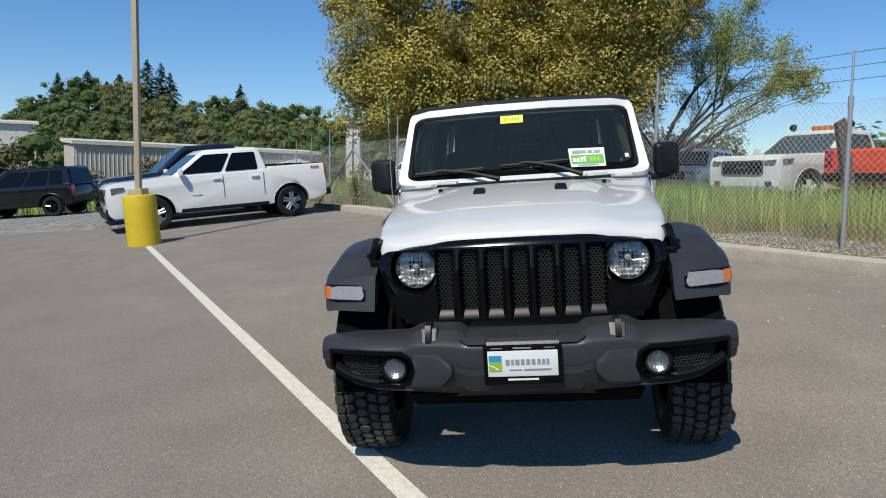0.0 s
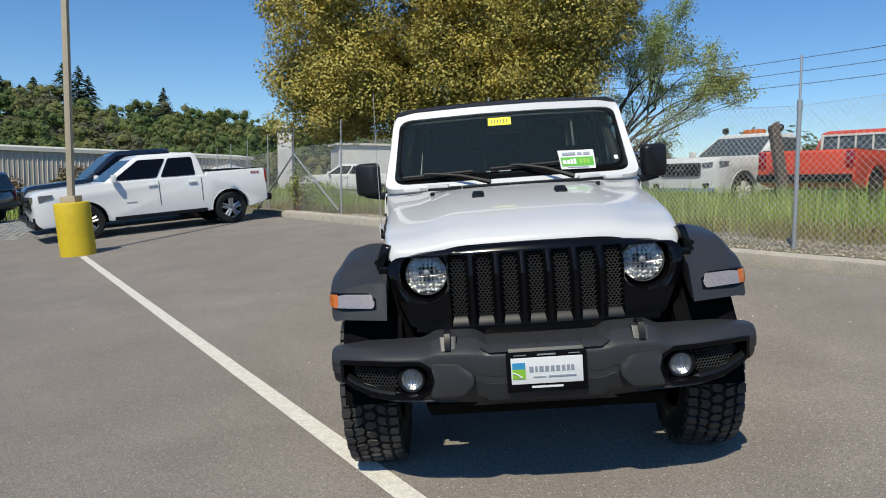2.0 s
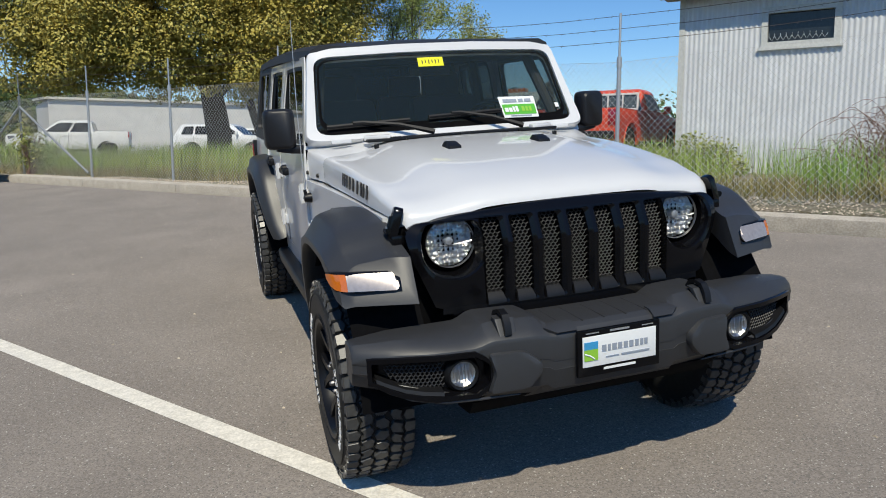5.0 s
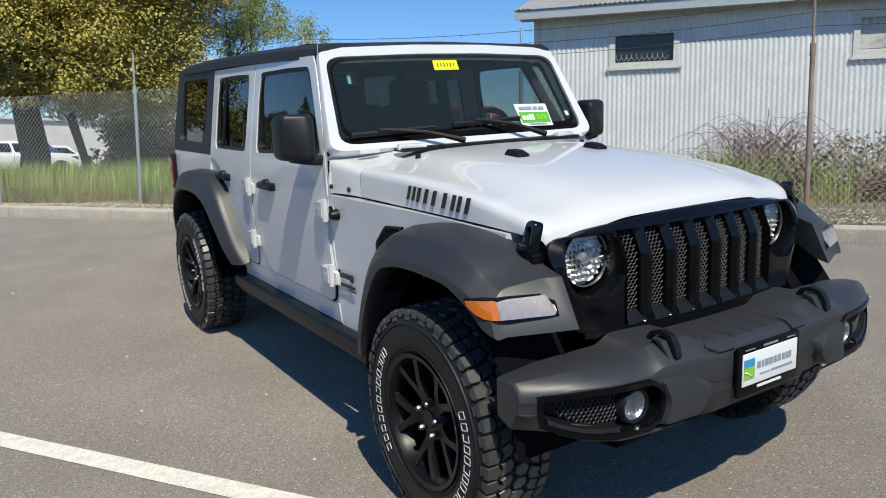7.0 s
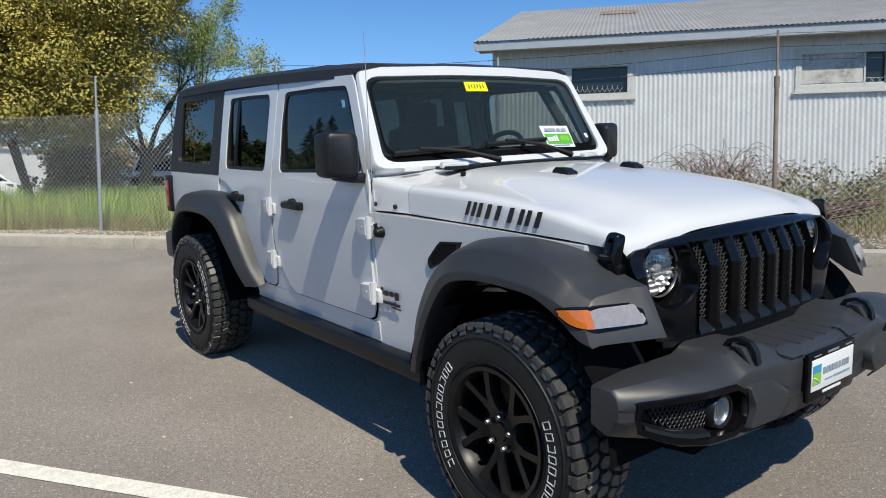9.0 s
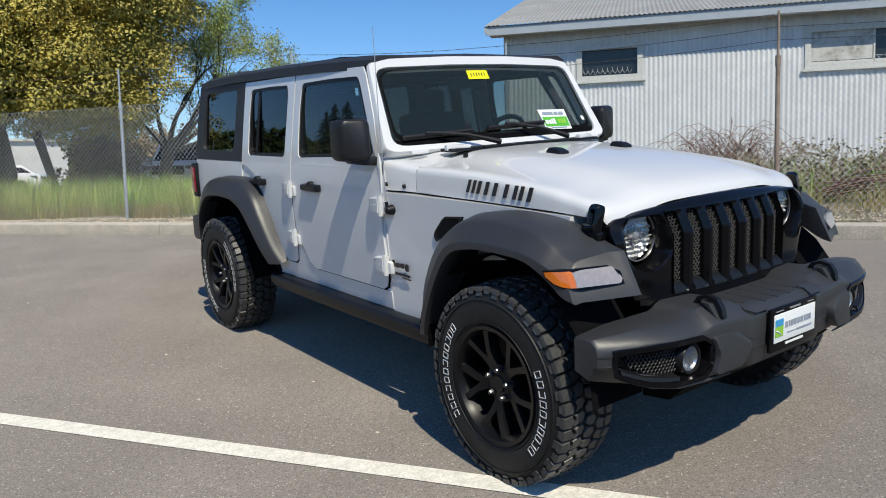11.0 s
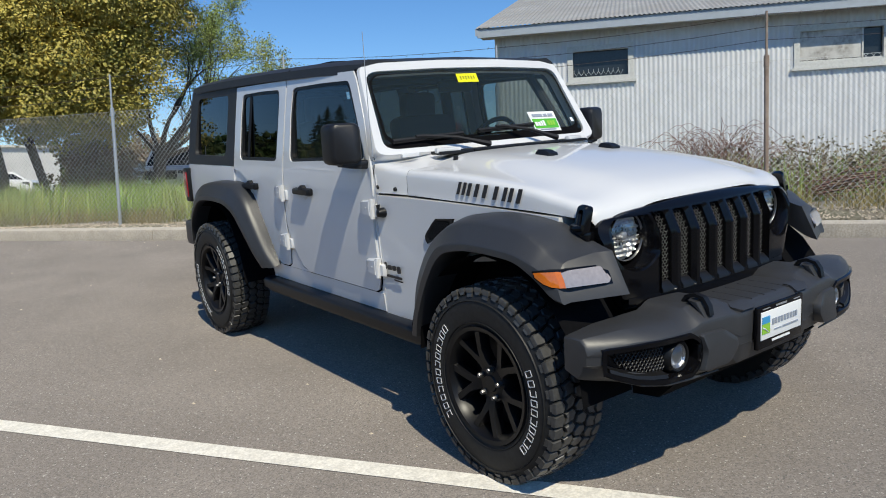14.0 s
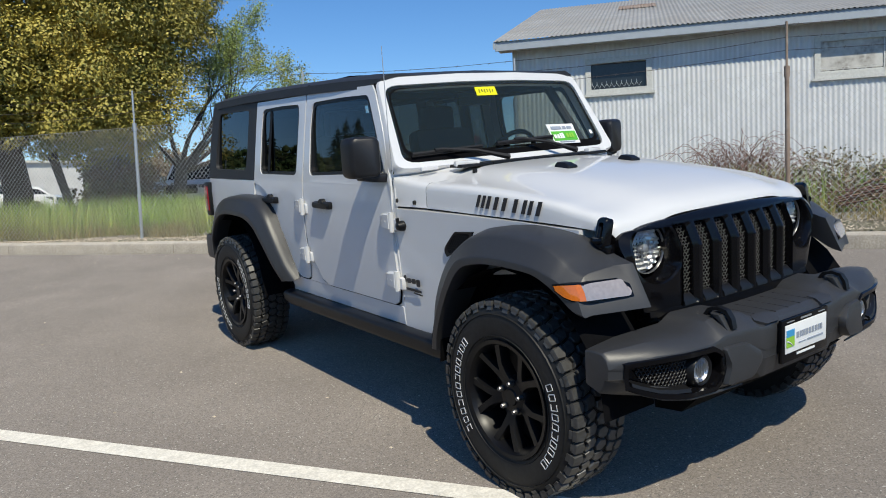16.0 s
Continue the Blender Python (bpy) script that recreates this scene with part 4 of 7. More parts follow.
            secs.append([(-xi, ty + d0, tz + 0.022), (-xi - 0.07, ty + d0 * 0.7, tz + 0.024), on(T, C, -0.10, xo - 0.076), on(T, C, 0.0, xo - 0.060), on(T, C, 0.10, xo - 0.052), on(T, C, 0.90, xo - 0.008), on(T, C, 0.97, xo - 0.001), on(C, A, 0.06, xo),
                         on(C, A, 0.90, xo), on(C, A, 1.0, xo - 0.009), (-xo + 0.042, ay, az + 0.003), (-xi, ay + d1, az + 0.008)])
        loft(bm, glide(secs, 8))
    both("front_wheel_arch", flare, M["plastic"], c, "matt dark grey plastic wheel arch", 48)

    def rflare(bm):
        rows = [((2.13, 0.575), (2.26, 0.565), 0.765, 0.85), ((2.19, 0.67), (2.315, 0.66), 0.775, 0.88), ((2.29, 0.85), (2.40, 0.79), 0.78, 0.905), ((2.38, 0.98), (2.50, 0.885), 0.78, 0.915),
                ((2.50, 1.055), (2.62, 0.93), 0.775, 0.92), ((2.68, 1.075), (2.76, 0.945), 0.775, 0.92), ((2.95, 1.07), (2.96, 0.945), 0.775, 0.92), ((3.14, 1.04), (3.12, 0.92), 0.775, 0.915),
                ((3.30, 0.95), (3.25, 0.85), 0.775, 0.905), ((3.42, 0.80), (3.36, 0.74), 0.775, 0.895), ((3.47, 0.62), (3.41, 0.62), 0.775, 0.88)]
        secs = []
        for (ty, tz), (ay, az), xi, xo in rows:
            ay, az = ty + (ay - ty) * 0.86, tz + (az - tz) * 0.86
            def mid_(k, x):
                return (x, ty + (ay - ty) * k, tz + (az - tz) * k)
            secs.append([(-xi, ty, tz + 0.02), (-xo + 0.075, ty, tz + 0.014), (-xo + 0.045, ty, tz + 0.006), mid_(0.10, -xo + 0.026), mid_(0.62, -xo + 0.010), mid_(0.68, -xo + 0.001), mid_(0.72, -xo),
                         mid_(0.97, -xo), (-xo + 0.008, ay, az - 0.002), (-xo + 0.040, ay, az + 0.002), (-xi, ay, az + 0.01)])
        loft(bm, glide(secs, 8))
    both("rear_wheel_arch", rflare, M["plastic"], c, "matt dark grey plastic wheel arch", 48)

    for y0 in (0.0, 3.008):
        def liner(bm):
            lo, hi = [], []
            for k in range(13):
                a = math.pi * k / 12
                lo.append((-0.60, y0 + 0.49 * math.cos(a), 0.43 + (0.52 if y0 else 0.48) * math.sin(a)))
                hi.append((-0.86, y0 + 0.49 * math.cos(a), 0.43 + (0.52 if y0 else 0.48) * math.sin(a)))
            r0, _ = loft(bm, [lo, hi], False, False)
            bm.faces.new(r0)
        both("wheel_arch_liner", liner, M["dark"], c)

    # corner lamps in the arches
    def lamp_row(x, yt, yb, z0, z1, depth=0.05, back=0.0, rib=0.0):
        return [(-x, yt, z1), (-x, (yt + yb) / 2 - 0.004 + rib, (z0 + z1) / 2), (-x, yb, z0), (-x + back, yb + depth, z0), (-x + back, yt + depth, z1)]

    def corner(bm):
        rows_ = []
        for k in range(33):
            f = k / 32
            rib = 0.0009 if k % 2 else 0
            end = max(0.0, 1 - f / 0.09) ** 2
            inset = 0.006 * end
            rows_.append(lamp_row(0.700 + 0.166 * f, -0.455 + 0.049 * f + inset, -0.492 + 0.061 * f + inset, 0.853 + 0.014 * end, 0.908 - 0.012 * end, rib=rib))
        loft(bm, rows_)
    lamps = both("corner_lamp", corner, M["lamp"], c, "clear ribbed corner lamp with an amber end", 20)
    for side, o in zip((-1, 1), lamps):
        bm = B()
        loft(bm, [lamp_row(0.8665, -0.406, -0.431, 0.853, 0.908, 0.04), lamp_row(0.886, -0.396, -0.420, 0.854, 0.908, 0.04, 0.01), lamp_row(0.903, -0.378, -0.398, 0.857, 0.907, 0.03, 0.02), lamp_row(0.914, -0.354, -0.370, 0.866, 0.905, 0.02, 0.02),
                  lamp_row(0.921, -0.326, -0.334, 0.886, 0.900, 0.01, 0.02)])
        part("amber_reflector", bm if side < 0 else mirrored(bm), M["amber"], o, "amber lens", 20)
        bm = B()
        loft(bm, [lamp_row(0.692, -0.453, -0.489, 0.848, 0.913), lamp_row(0.866, -0.404, -0.428, 0.848, 0.913, 0.04), lamp_row(0.886, -0.393, -0.417, 0.849, 0.913, 0.04, 0.01), lamp_row(0.901, -0.376, -0.396, 0.852, 0.912, 0.03, 0.02),
                  lamp_row(0.912, -0.350, -0.368, 0.861, 0.910, 0.02, 0.02), lamp_row(0.919, -0.318, -0.328, 0.882, 0.905, 0.01, 0.02)])
        part("lamp_gasket", bm if side < 0 else mirrored(bm), M["gloss"], o, "dark rim of the lamp")

    # grille
    def gy(x, z):
        return -0.462 + 0.17 * x * x + max(0.0, z - 0.965) * 0.46

    def outline(z):
        pts = ((0.665, 0.50), (0.70, 0.535), (0.80, 0.575), (0.92, 0.625), (1.0, 0.642), (1.04, 0.63))
        for (z0, x0), (z1, x1) in zip(pts, pts[1:]):
            if z <= z1:
                return x0 + (x1 - x0) * (z - z0) / (z1 - z0)
        return 0.61

    def top(x):
        return 1.092 - 0.11 * x * x - (2.0 * (abs(x) - 0.5) ** 2 if abs(x) > 0.5 else 0)

    PITCH, HW, Z0, Z1 = 0.1115, 0.0345, 0.745, 1.056
    bm = B()
    # upper band and lower band
    sec = []
    for i in range(41):
        x = -0.60 + 1.2 * i / 40
        t = top(x)
        z1 = min(Z1 - 0.004, t - 0.008)
        sec.append([(x, gy(x, z1) - 0.010, z1), (x, gy(x, (z1 + t) / 2) - 0.010, (z1 + t) / 2), (x, gy(x, t) - 0.002, t - 0.004), (x, gy(x, t) + 0.010, t), (x, gy(x, t) + 0.05, t), (x, gy(x, z1) + 0.05, z1)])
    loft(bm, sec)
    sec = []
    for i in range(31):
        x = -0.53 + 1.06 * i / 30
        lip = 0.03 * max(0, abs(x) - 0.48) / 0.05
        sec.append([(x, gy(x, 0.74) - 0.008, Z0 + 0.002), (x, gy(x, 0.72) - 0.010, 0.722), (x, gy(x, 0.7) - 0.004, 0.703 + lip), (x, gy(x, 0.7) + 0.06, 0.675 + lip), (x, gy(x, 0.7) + 0.08, Z0 + 0.002)])
    loft(bm, sec)
    gp = part("grille", bm, M["gloss"], c, "gloss black grille with seven slots", 30)

    def slot_loop(x0, x1, z0, z1, r, dy):
        """Closed loop with rounded corners and points where the face bends."""
        zs_ = (0.84, 0.95, 0.965, 0.985)
        cs = rounded([(x0, 0, z0), (x1, 0, z0), (x1, 0, z1), (x0, 0, z1)], r, 4)
        pts = cs[:10] + [Vector((x1, 0, z)) for z in zs_] + cs[10:] + [Vector((x0, 0, z)) for z in zs_[::-1]]
        return [Vector((p.x, gy(p.x, p.z) + dy, p.z)) for p in pts]

    for k in range(7):
        xc = (k - 3) * PITCH
        xl, xr = (xc - PITCH / 2 if k else xc - HW - 0.004), (xc + PITCH / 2 if k < 6 else xc + HW + 0.004)
        bm = B()
        mesh_zone = slot_loop(xc - HW, xc + HW, Z0 + 0.004, Z1 - 0.004, 0.026, 0.004)
        loft(bm, [slot_loop(xl, xr, Z0 - 0.004, Z1 + 0.004, 0.001, -0.014), slot_loop((xl + xc - HW) / 2 - 0.002, (xr + xc + HW) / 2 + 0.002, Z0, Z1, 0.012, -0.013), mesh_zone,
                  slot_loop(xc - HW, xc + HW, Z0 + 0.004, Z1 - 0.004, 0.026, 0.05)], True, False)
        part("slot_frame", bm, M["gloss"], gp, "", 24)
        bm = B()
        hx, z, row = 0.0085, 0.755, 0
        while z < 1.05:
            for i in range(-5, 6):
                x0 = xc + i * hx * 2 + (hx if row % 2 else 0)
                if abs(x0 - xc) > HW - 0.001:
                    continue
                p = (x0, gy(x0, z) + 0.020, z)
                for dx, dz in ((hx, 0.0055), (-hx, 0.0055), (0, -0.006)):
                    tube(bm, [p, (x0 + dx, gy(x0, z) + 0.020, z + dz)], 0.0019, 4, False)
            z += 0.0112
            row += 1
        part("grille_mesh", bm, M["meshblack"], gp, "dark honeycomb mesh")
        bm = B()
        yb = gy(xc, 0.75)
        loft(bm, [[(xc - HW, yb - 0.014, 0.744), (xc + HW, yb - 0.014, 0.744), (xc + HW, yb + 0.04, 0.744), (xc - HW, yb + 0.04, 0.744)],
                  [(xc - HW, yb - 0.012, 0.757), (xc + HW, yb - 0.012, 0.757), (xc + HW, yb + 0.04, 0.757), (xc - HW, yb + 0.04, 0.757)],
                  [(xc - HW * 0.82, yb + 0.012, 0.782), (xc + HW * 0.82, yb + 0.012, 0.782), (xc + HW * 0.82, yb + 0.04, 0.782), (xc - HW * 0.82, yb + 0.04, 0.782)]])
        part("slot_foot", bm, M["plastic2"], gp, "bevelled satin foot of a grille slot")
        bm = B()
        box(bm, (xc, gy(xc, 0.9) + 0.075, 0.905), (0.078, 0.01, 0.31))
        part("slot_back", bm, M["dark"], gp)
    # side panels with a round bowl for each headlight
    for sg in (-1, 1):
        cx, cz, rb = 0.478, 0.968, 0.116
        poly = [(3 * PITCH + HW + 0.004, 0.742)] + [(outline(z), z) for z in (0.742, 0.80, 0.86, 0.92, 0.96, 1.0, 1.03)] + [(0.60, 1.048), (0.55, 1.052), (3 * PITCH + HW + 0.004, 1.054)]
        N = 56
        edge, circ = [], []
        for k in range(N):
            a = 6.28318 * k / N
            d = (math.cos(a), math.sin(a))
            best = 9.0
            for (x0, z0), (x1, z1) in zip(poly, poly[1:] + poly[:1]):
                ex, ez = x1 - x0, z1 - z0
                den = d[0] * ez - d[1] * ex
                if abs(den) < 1e-9:
                    continue
                t = ((x0 - cx) * ez - (z0 - cz) * ex) / den
                u = ((x0 - cx) * d[1] - (z0 - cz) * d[0]) / den
                if t > 0 and -1e-6 <= u <= 1 + 1e-6:
                    best = min(best, t)
            edge.append((cx + best * d[0], cz + best * d[1]))
            rr_ = min(rb, best * 0.98)
            circ.append((cx + rr_ * d[0], cz - 0.008 + rr_ * d[1] if d[1] < 0 else cz + rr_ * 0.94 * d[1]))
        yc = gy(cx, cz)
        bm = B()
        loft(bm, [[(x, gy(x, z) + 0.06, z) for x, z in edge], [(x, gy(x, z) - 0.006, z) for x, z in edge], [(0.3 * x + 0.7 * p, gy(p, q) - 0.012, 0.3 * z + 0.7 * q) for (x, z), (p, q) in zip(edge, circ)],
                  [(x, gy(x, z) - 0.010, z) for x, z in circ], [(cx + (x - cx) * 0.96, gy(x, z) - 0.002, cz + (z - cz) * 0.96) for x, z in circ], [(cx + (x - cx) * 0.85, yc + 0.095, cz + (z - cz) * 0.85) for x, z in circ]], True, False)
        part("side_panel", bm if sg > 0 else mirrored(bm), M["gloss"], gp, "", 24)
        cx, y0 = sg * 0.474, yc + 0.062
        bm = B()
        lathe(bm, [(0.0905, y0 - 0.006), (0.0935, y0 - 0.011), (0.0970, y0 - 0.004), (0.099, y0 + 0.05)], 44, "y", (cx, 0, cz))
        hl = part("headlight", bm, M["gloss"], c, "round headlight with faceted reflector in a black surround")
        bm = B()
        G = 30
        grid = {}
        for i in range(G + 1):
            for j in range(G + 1):
                u, v = -1 + 2 * i / G, -1 + 2 * j / G
                x, z = u * math.sqrt(1 - v * v / 2) * 0.0905, v * math.sqrt(1 - u * u / 2) * 0.0905
                rr_ = (x * x + z * z) / 0.0905 ** 2
                grid[i, j] = bm.verts.new((cx + x, y0 + 0.012 + 0.018 * (1 - rr_) + 0.0045 * math.sin(x * 345) + 0.0038 * math.sin(z * 350 + 0.9), cz + z))
        for i in range(G):
            for j in range(G):
                bm.faces.new((grid[i, j], grid[i + 1, j], grid[i + 1, j + 1], grid[i, j + 1]))
        part("reflector", bm, M["mirror"], hl, "bright faceted reflector", 14)
        bm = B()
        lathe(bm, [(0.0890, y0 - 0.004), (0.0903, y0 - 0.011), (0.0922, y0 - 0.013), (0.093, y0 - 0.004)], 40, "y", (cx, 0, cz))
        part("headlight_ring", bm, M["sheen"], hl)
        bm = B()
        lathe(bm, [(0.001, y0 - 0.004), (0.014, y0 - 0.001), (0.017, y0 + 0.03)], 16, "y", (cx, 0, cz + 0.004))
        part("bulb_shield", bm, M["steel"], hl)
        bm = B()
        tube(bm, [(cx + 0.0885 * k / 6, y0 + 0.002 + 0.012 * (1 - (k / 6) ** 2), cz - 0.004 - 0.010 * (1 - (k / 6) ** 2)) for k in range(-6, 7)], 0.0018, 5)
        part("reflector_rib", bm, M["mirror"], hl)
        bm = B()
        lathe(bm, [(0.001, y0 - 0.030), (0.045, y0 - 0.027), (0.074, y0 - 0.019), (0.0905, y0 - 0.008)], 36, "y", (cx, 0, cz))
        o = part("lens", bm, M["lens"], hl, "clear curved lens")
        o.visible_shadow = False
    # Dark panel added behind the grille to keep light out of its gaps.
    bm = B()
    box(bm, (0, -0.31, 0.84), (1.30, 0.04, 0.38), 0.01)
    part("radiator_support", bm, M["dark"], c)

    # bumper
    def bump_y(x):
        x = abs(x)
        return -0.700 + (0.10 * (x - 0.28) if x > 0.28 else 0) + (0.34 * (x - 0.62) ** 1.6 * 2.2 if x > 0.62 else 0)

    def lerp_rows(rows_, x):
        for (x0, a), (x1, b_) in zip(rows_, rows_[1:]):
            if x <= x1:
                return a + (b_ - a) * max(0, x - x0) / (x1 - x0)
        return rows_[-1][1]

    BTOP = ((0.455, 0.596), (0.472, 0.626), (0.51, 0.648), (0.70, 0.651), (0.835, 0.645), (0.842, 0.642))
    BBOT = ((0.455, 0.584), (0.47, 0.544), (0.505, 0.517), (0.65, 0.521), (0.75, 0.540), (0.815, 0.566), (0.842, 0.582))

    def recess(ax):
        return 0.048 if 0.462 < ax < 0.836 else 0.0

    xs = [0.893, 0.890, 0.882, 0.866, 0.845, 0.838, 0.834, 0.80, 0.75, 0.70, 0.65, 0.60, 0.55, 0.51, 0.485, 0.466, 0.460, 0.44, 0.40, 0.36, 0.32, 0.28, 0.255, 0.235, 0.21, 0.1]
    xs = [-x for x in xs] + [0.0] + xs[::-1]
    secs = []
    for x in xs:
        ax = abs(x)
        y = bump_y(x)
        hump = max(0.0, min(1.0, (0.50 - ax) / 0.05)) * max(0.0, min(1.0, (ax - 0.225) / 0.06))
        if ax > 0.235:
            zt = 0.709 + 0.028 * hump - 0.012 * max(0, ax - 0.75) / 0.12
            zf = zt - 0.030 - 0.01 * hump
            zl = 0.475 + 0.085 * max(0, ax - 0.50) / 0.36
            yb = -0.44
        else:
            zt, zf, zl, yb = 0.708, 0.684, 0.455, -0.42
        tip = 1.0 if ax < 0.87 else (0.99 if ax < 0.885 else (0.965 if ax < 0.892 else 0.92))
        zm = (zf + zl) / 2
        zf, zl, zt = zm + (zf - zm) * tip, zm + (zl - zm) * tip, zm + (zt - zm) * tip
        low = 0.43 if ax < 0.45 else zl - 0.02
        ta, tb = (lerp_rows(BTOP, ax), lerp_rows(BBOT, ax)) if 0.45 < ax < 0.845 else (zm + 0.02, zm - 0.01)
        d = recess(ax)
        soft = 0.05 if ax > 0.235 else 0.01
        w_ = (yb - y) / 0.26
        secs.append([(x, yb, zt - 0.005), (x, y + 0.16 * w_, zt), (x, y + (0.03 + soft) * min(1, w_), zt - 0.002), (x, y + (0.014 + soft * 0.3) * min(1, w_), zf + 0.010), (x, y + 0.004, zf - 0.008), (x, y, zf - 0.022), (x, y + 0.002, ta), (x, y + 0.004 + d, ta - (0.012 if d else 0)),
                     (x, y + 0.004 + d, tb + (0.012 if d else 0)), (x, y + 0.002, tb), (x, y + 0.020, zl + 0.030), (x, y + 0.075 * min(1, w_), zl), (x, y + 0.12 * min(1, w_), low), (x, yb, low + 0.02)])
    bm = B()
    loft(bm, secs)
    bumper = part("bumper", bm, M["plastic"], c, "wide matt grey plastic front bumper", 52)
    soft = bumper.modifiers.new("soft_edges", "BEVEL")
    soft.width, soft.segments, soft.limit_method, soft.angle_limit = 0.006, 2, "ANGLE", radians(26)

    def bezel(bm):
        rows_ = []
        for x in (0.852, 0.838, 0.833, 0.80, 0.75, 0.70, 0.65, 0.60, 0.55, 0.51, 0.485, 0.468, 0.463, 0.450):
            y, ta, tb = bump_y(x), lerp_rows(BTOP, x), lerp_rows(BBOT, x)
            d = 0.043 if 0.464 < x < 0.835 else -0.004
            g = 0.017
            rows_.append([(-x, y + 0.006, ta + g), (-x, y - 0.008, ta + g - 0.003), (-x, y - 0.007, ta - 0.002), (-x, y + d, ta - 0.014), (-x, y + d, (ta + tb) / 2), (-x, y + d, tb + 0.014), (-x, y - 0.007, tb + 0.002), (-x, y - 0.008, tb - g + 0.003), (-x, y + 0.006, tb - g)])
        loft(bm, rows_, False, False)
    both("fog_lamp_bezel", bezel, M["gloss"], bumper, "gloss black recess round the fog lamp", 28)

    FX, FZ = -0.548, 0.582
    FY = bump_y(FX) + 0.036

    def foglamp(bm):
        lathe(bm, [(0.043, FY - 0.002), (0.046, FY - 0.020), (0.052, FY - 0.022), (0.060, FY - 0.012), (0.064, FY + 0.012)], 32, "y", (FX, 0, FZ))
    for side, o in zip((-1, 1), both("fog_lamp", foglamp, M["plastic2"], bumper, "small round fog lamp in a black cup")):
        bm = B()
        lathe(bm, [(0.001, FY + 0.006), (0.012, FY + 0.006), (0.026, FY + 0.001), (0.036, FY - 0.006), (0.044, FY - 0.014)], 20, "y", (FX, 0, FZ))
        for k in range(-3, 4):
            box(bm, (FX + k * 0.0115, FY - 0.004, FZ), (0.003, 0.012, 0.062 - 0.003 * k * k))
        part("reflector", bm if side < 0 else mirrored(bm), M["mirror"], o, "bright ribbed reflector", 10)
        bm = B()
        lathe(bm, [(0.001, FY - 0.030), (0.020, FY - 0.028), (0.036, FY - 0.022), (0.0445, FY - 0.014)], 28, "y", (FX, 0, FZ))
        l_ = part("lens", bm if side < 0 else mirrored(bm), M["lens"], o, "clear domed lens")
        l_.visible_shadow = False

    def fogmesh(bm):
        for r_ in range(9):
            for k in range(14):
                x = -0.790 + k * 0.0140 + (0.007 if r_ % 2 else 0)
                z = 0.540 + r_ * 0.0118
                if not (0.544 + 0.55 * max(0, -0.70 - x) < z < 0.634) or x > -0.612:
                    continue
                p = Vector((x, bump_y(x) + 0.030, z))
                for dx, dz in ((0.007, 0.0060), (-0.007, 0.0060), (0, -0.0055)):
                    tube(bm, [p, p + Vector((dx, 0, dz))], 0.0021, 4, False)
    both("fog_mesh", fogmesh, M["meshblack"], bumper, "dark honeycomb insert")

    def sill_lip(bm):
        rows_ = []
        for x in (0.825, 0.79, 0.74, 0.68, 0.62):
            y, tb = bump_y(x), lerp_rows(BBOT, x)
            rows_.append([(-x, y - 0.001, tb + 0.004), (-x, y + 0.004, tb + 0.016), (-x, y + 0.034, tb + 0.026), (-x, y + 0.04, tb + 0.006)])
        loft(bm, rows_)
    both("mesh_frame", sill_lip, M["plastic2"], bumper)

    def block(bm):
        pts = rounded([(-0.470, 0, 0.651), (-0.345, 0, 0.649), (-0.288, 0, 0.607), (-0.286, 0, 0.571), (-0.335, 0, 0.518), (-0.478, 0, 0.514), (-0.452, 0, 0.581)], 0.018, 3)
        rows_ = []
        for k, dy in ((1.0, 0.020), (0.99, -0.014), (0.94, -0.026), (0.80, -0.028)):
            rows_.append([Vector((-0.385 + (p.x + 0.385) * k, bump_y(p.x) + dy + (0.012 * (p.z - 0.607) / 0.04 if p.z > 0.607 else 0), 0.583 + (p.z - 0.583) * k)) for p in pts])
        loft(bm, rows_)
    both("bumper_block", block, M["plastic"], bumper, "", 24)

    def wing_lip(bm):
        pts = [(-0.83, bump_y(0.83) + 0.008, 0.564), (-0.79, bump_y(0.79) + 0.003, 0.544), (-0.72, bump_y(0.72) + 0.002, 0.519), (-0.62, bump_y(0.62) + 0.002, 0.502), (-0.50, bump_y(0.50) + 0.002, 0.496), (-0.36, bump_y(0.36) + 0.006, 0.492)]
        tube(bm, pts, [0.003, 0.006, 0.007, 0.007, 0.006, 0.003], 8)
    both("bumper_lip", wing_lip, M["plastic"], bumper)

    def hook(bm):
        pts = [(-0.392, -0.565, 0.735), (-0.392, -0.580, 0.757), (-0.392, -0.615, 0.768), (-0.392, -0.650, 0.760), (-0.392, -0.668, 0.735), (-0.392, -0.675, 0.700)]
        rings_ = []
        for i, p in enumerate(pts):
            p = Vector(p)
            d_ = (Vector(pts[min(i + 1, 5)]) - Vector(pts[max(i - 1, 0)])).normalized()
            n_ = Vector((1, 0, 0)).cross(d_)
            rings_.append([p + Vector((a, 0, 0)) + n_ * b_ for a, b_ in ((-0.012, -0.007), (0.012, -0.007), (0.012, 0.007), (-0.012, 0.007))])
        loft(bm, rings_)
    both("tow_hook", hook, M["plastic2"], bumper, "black tow hook")

    def hookwell(bm):
        loft(bm, [rounded([(-0.425, -0.600, 0.752), (-0.355, -0.600, 0.752), (-0.355, -0.640, 0.749), (-0.425, -0.640, 0.749)], 0.008, 2), rounded([(-0.420, -0.668, 0.700), (-0.360, -0.668, 0.700), (-0.360, -0.676, 0.690), (-0.420, -0.676, 0.690)], 0.008, 2)])
    both("hook_recess", hookwell, M["plastic"], bumper, "plate behind the tow hook")

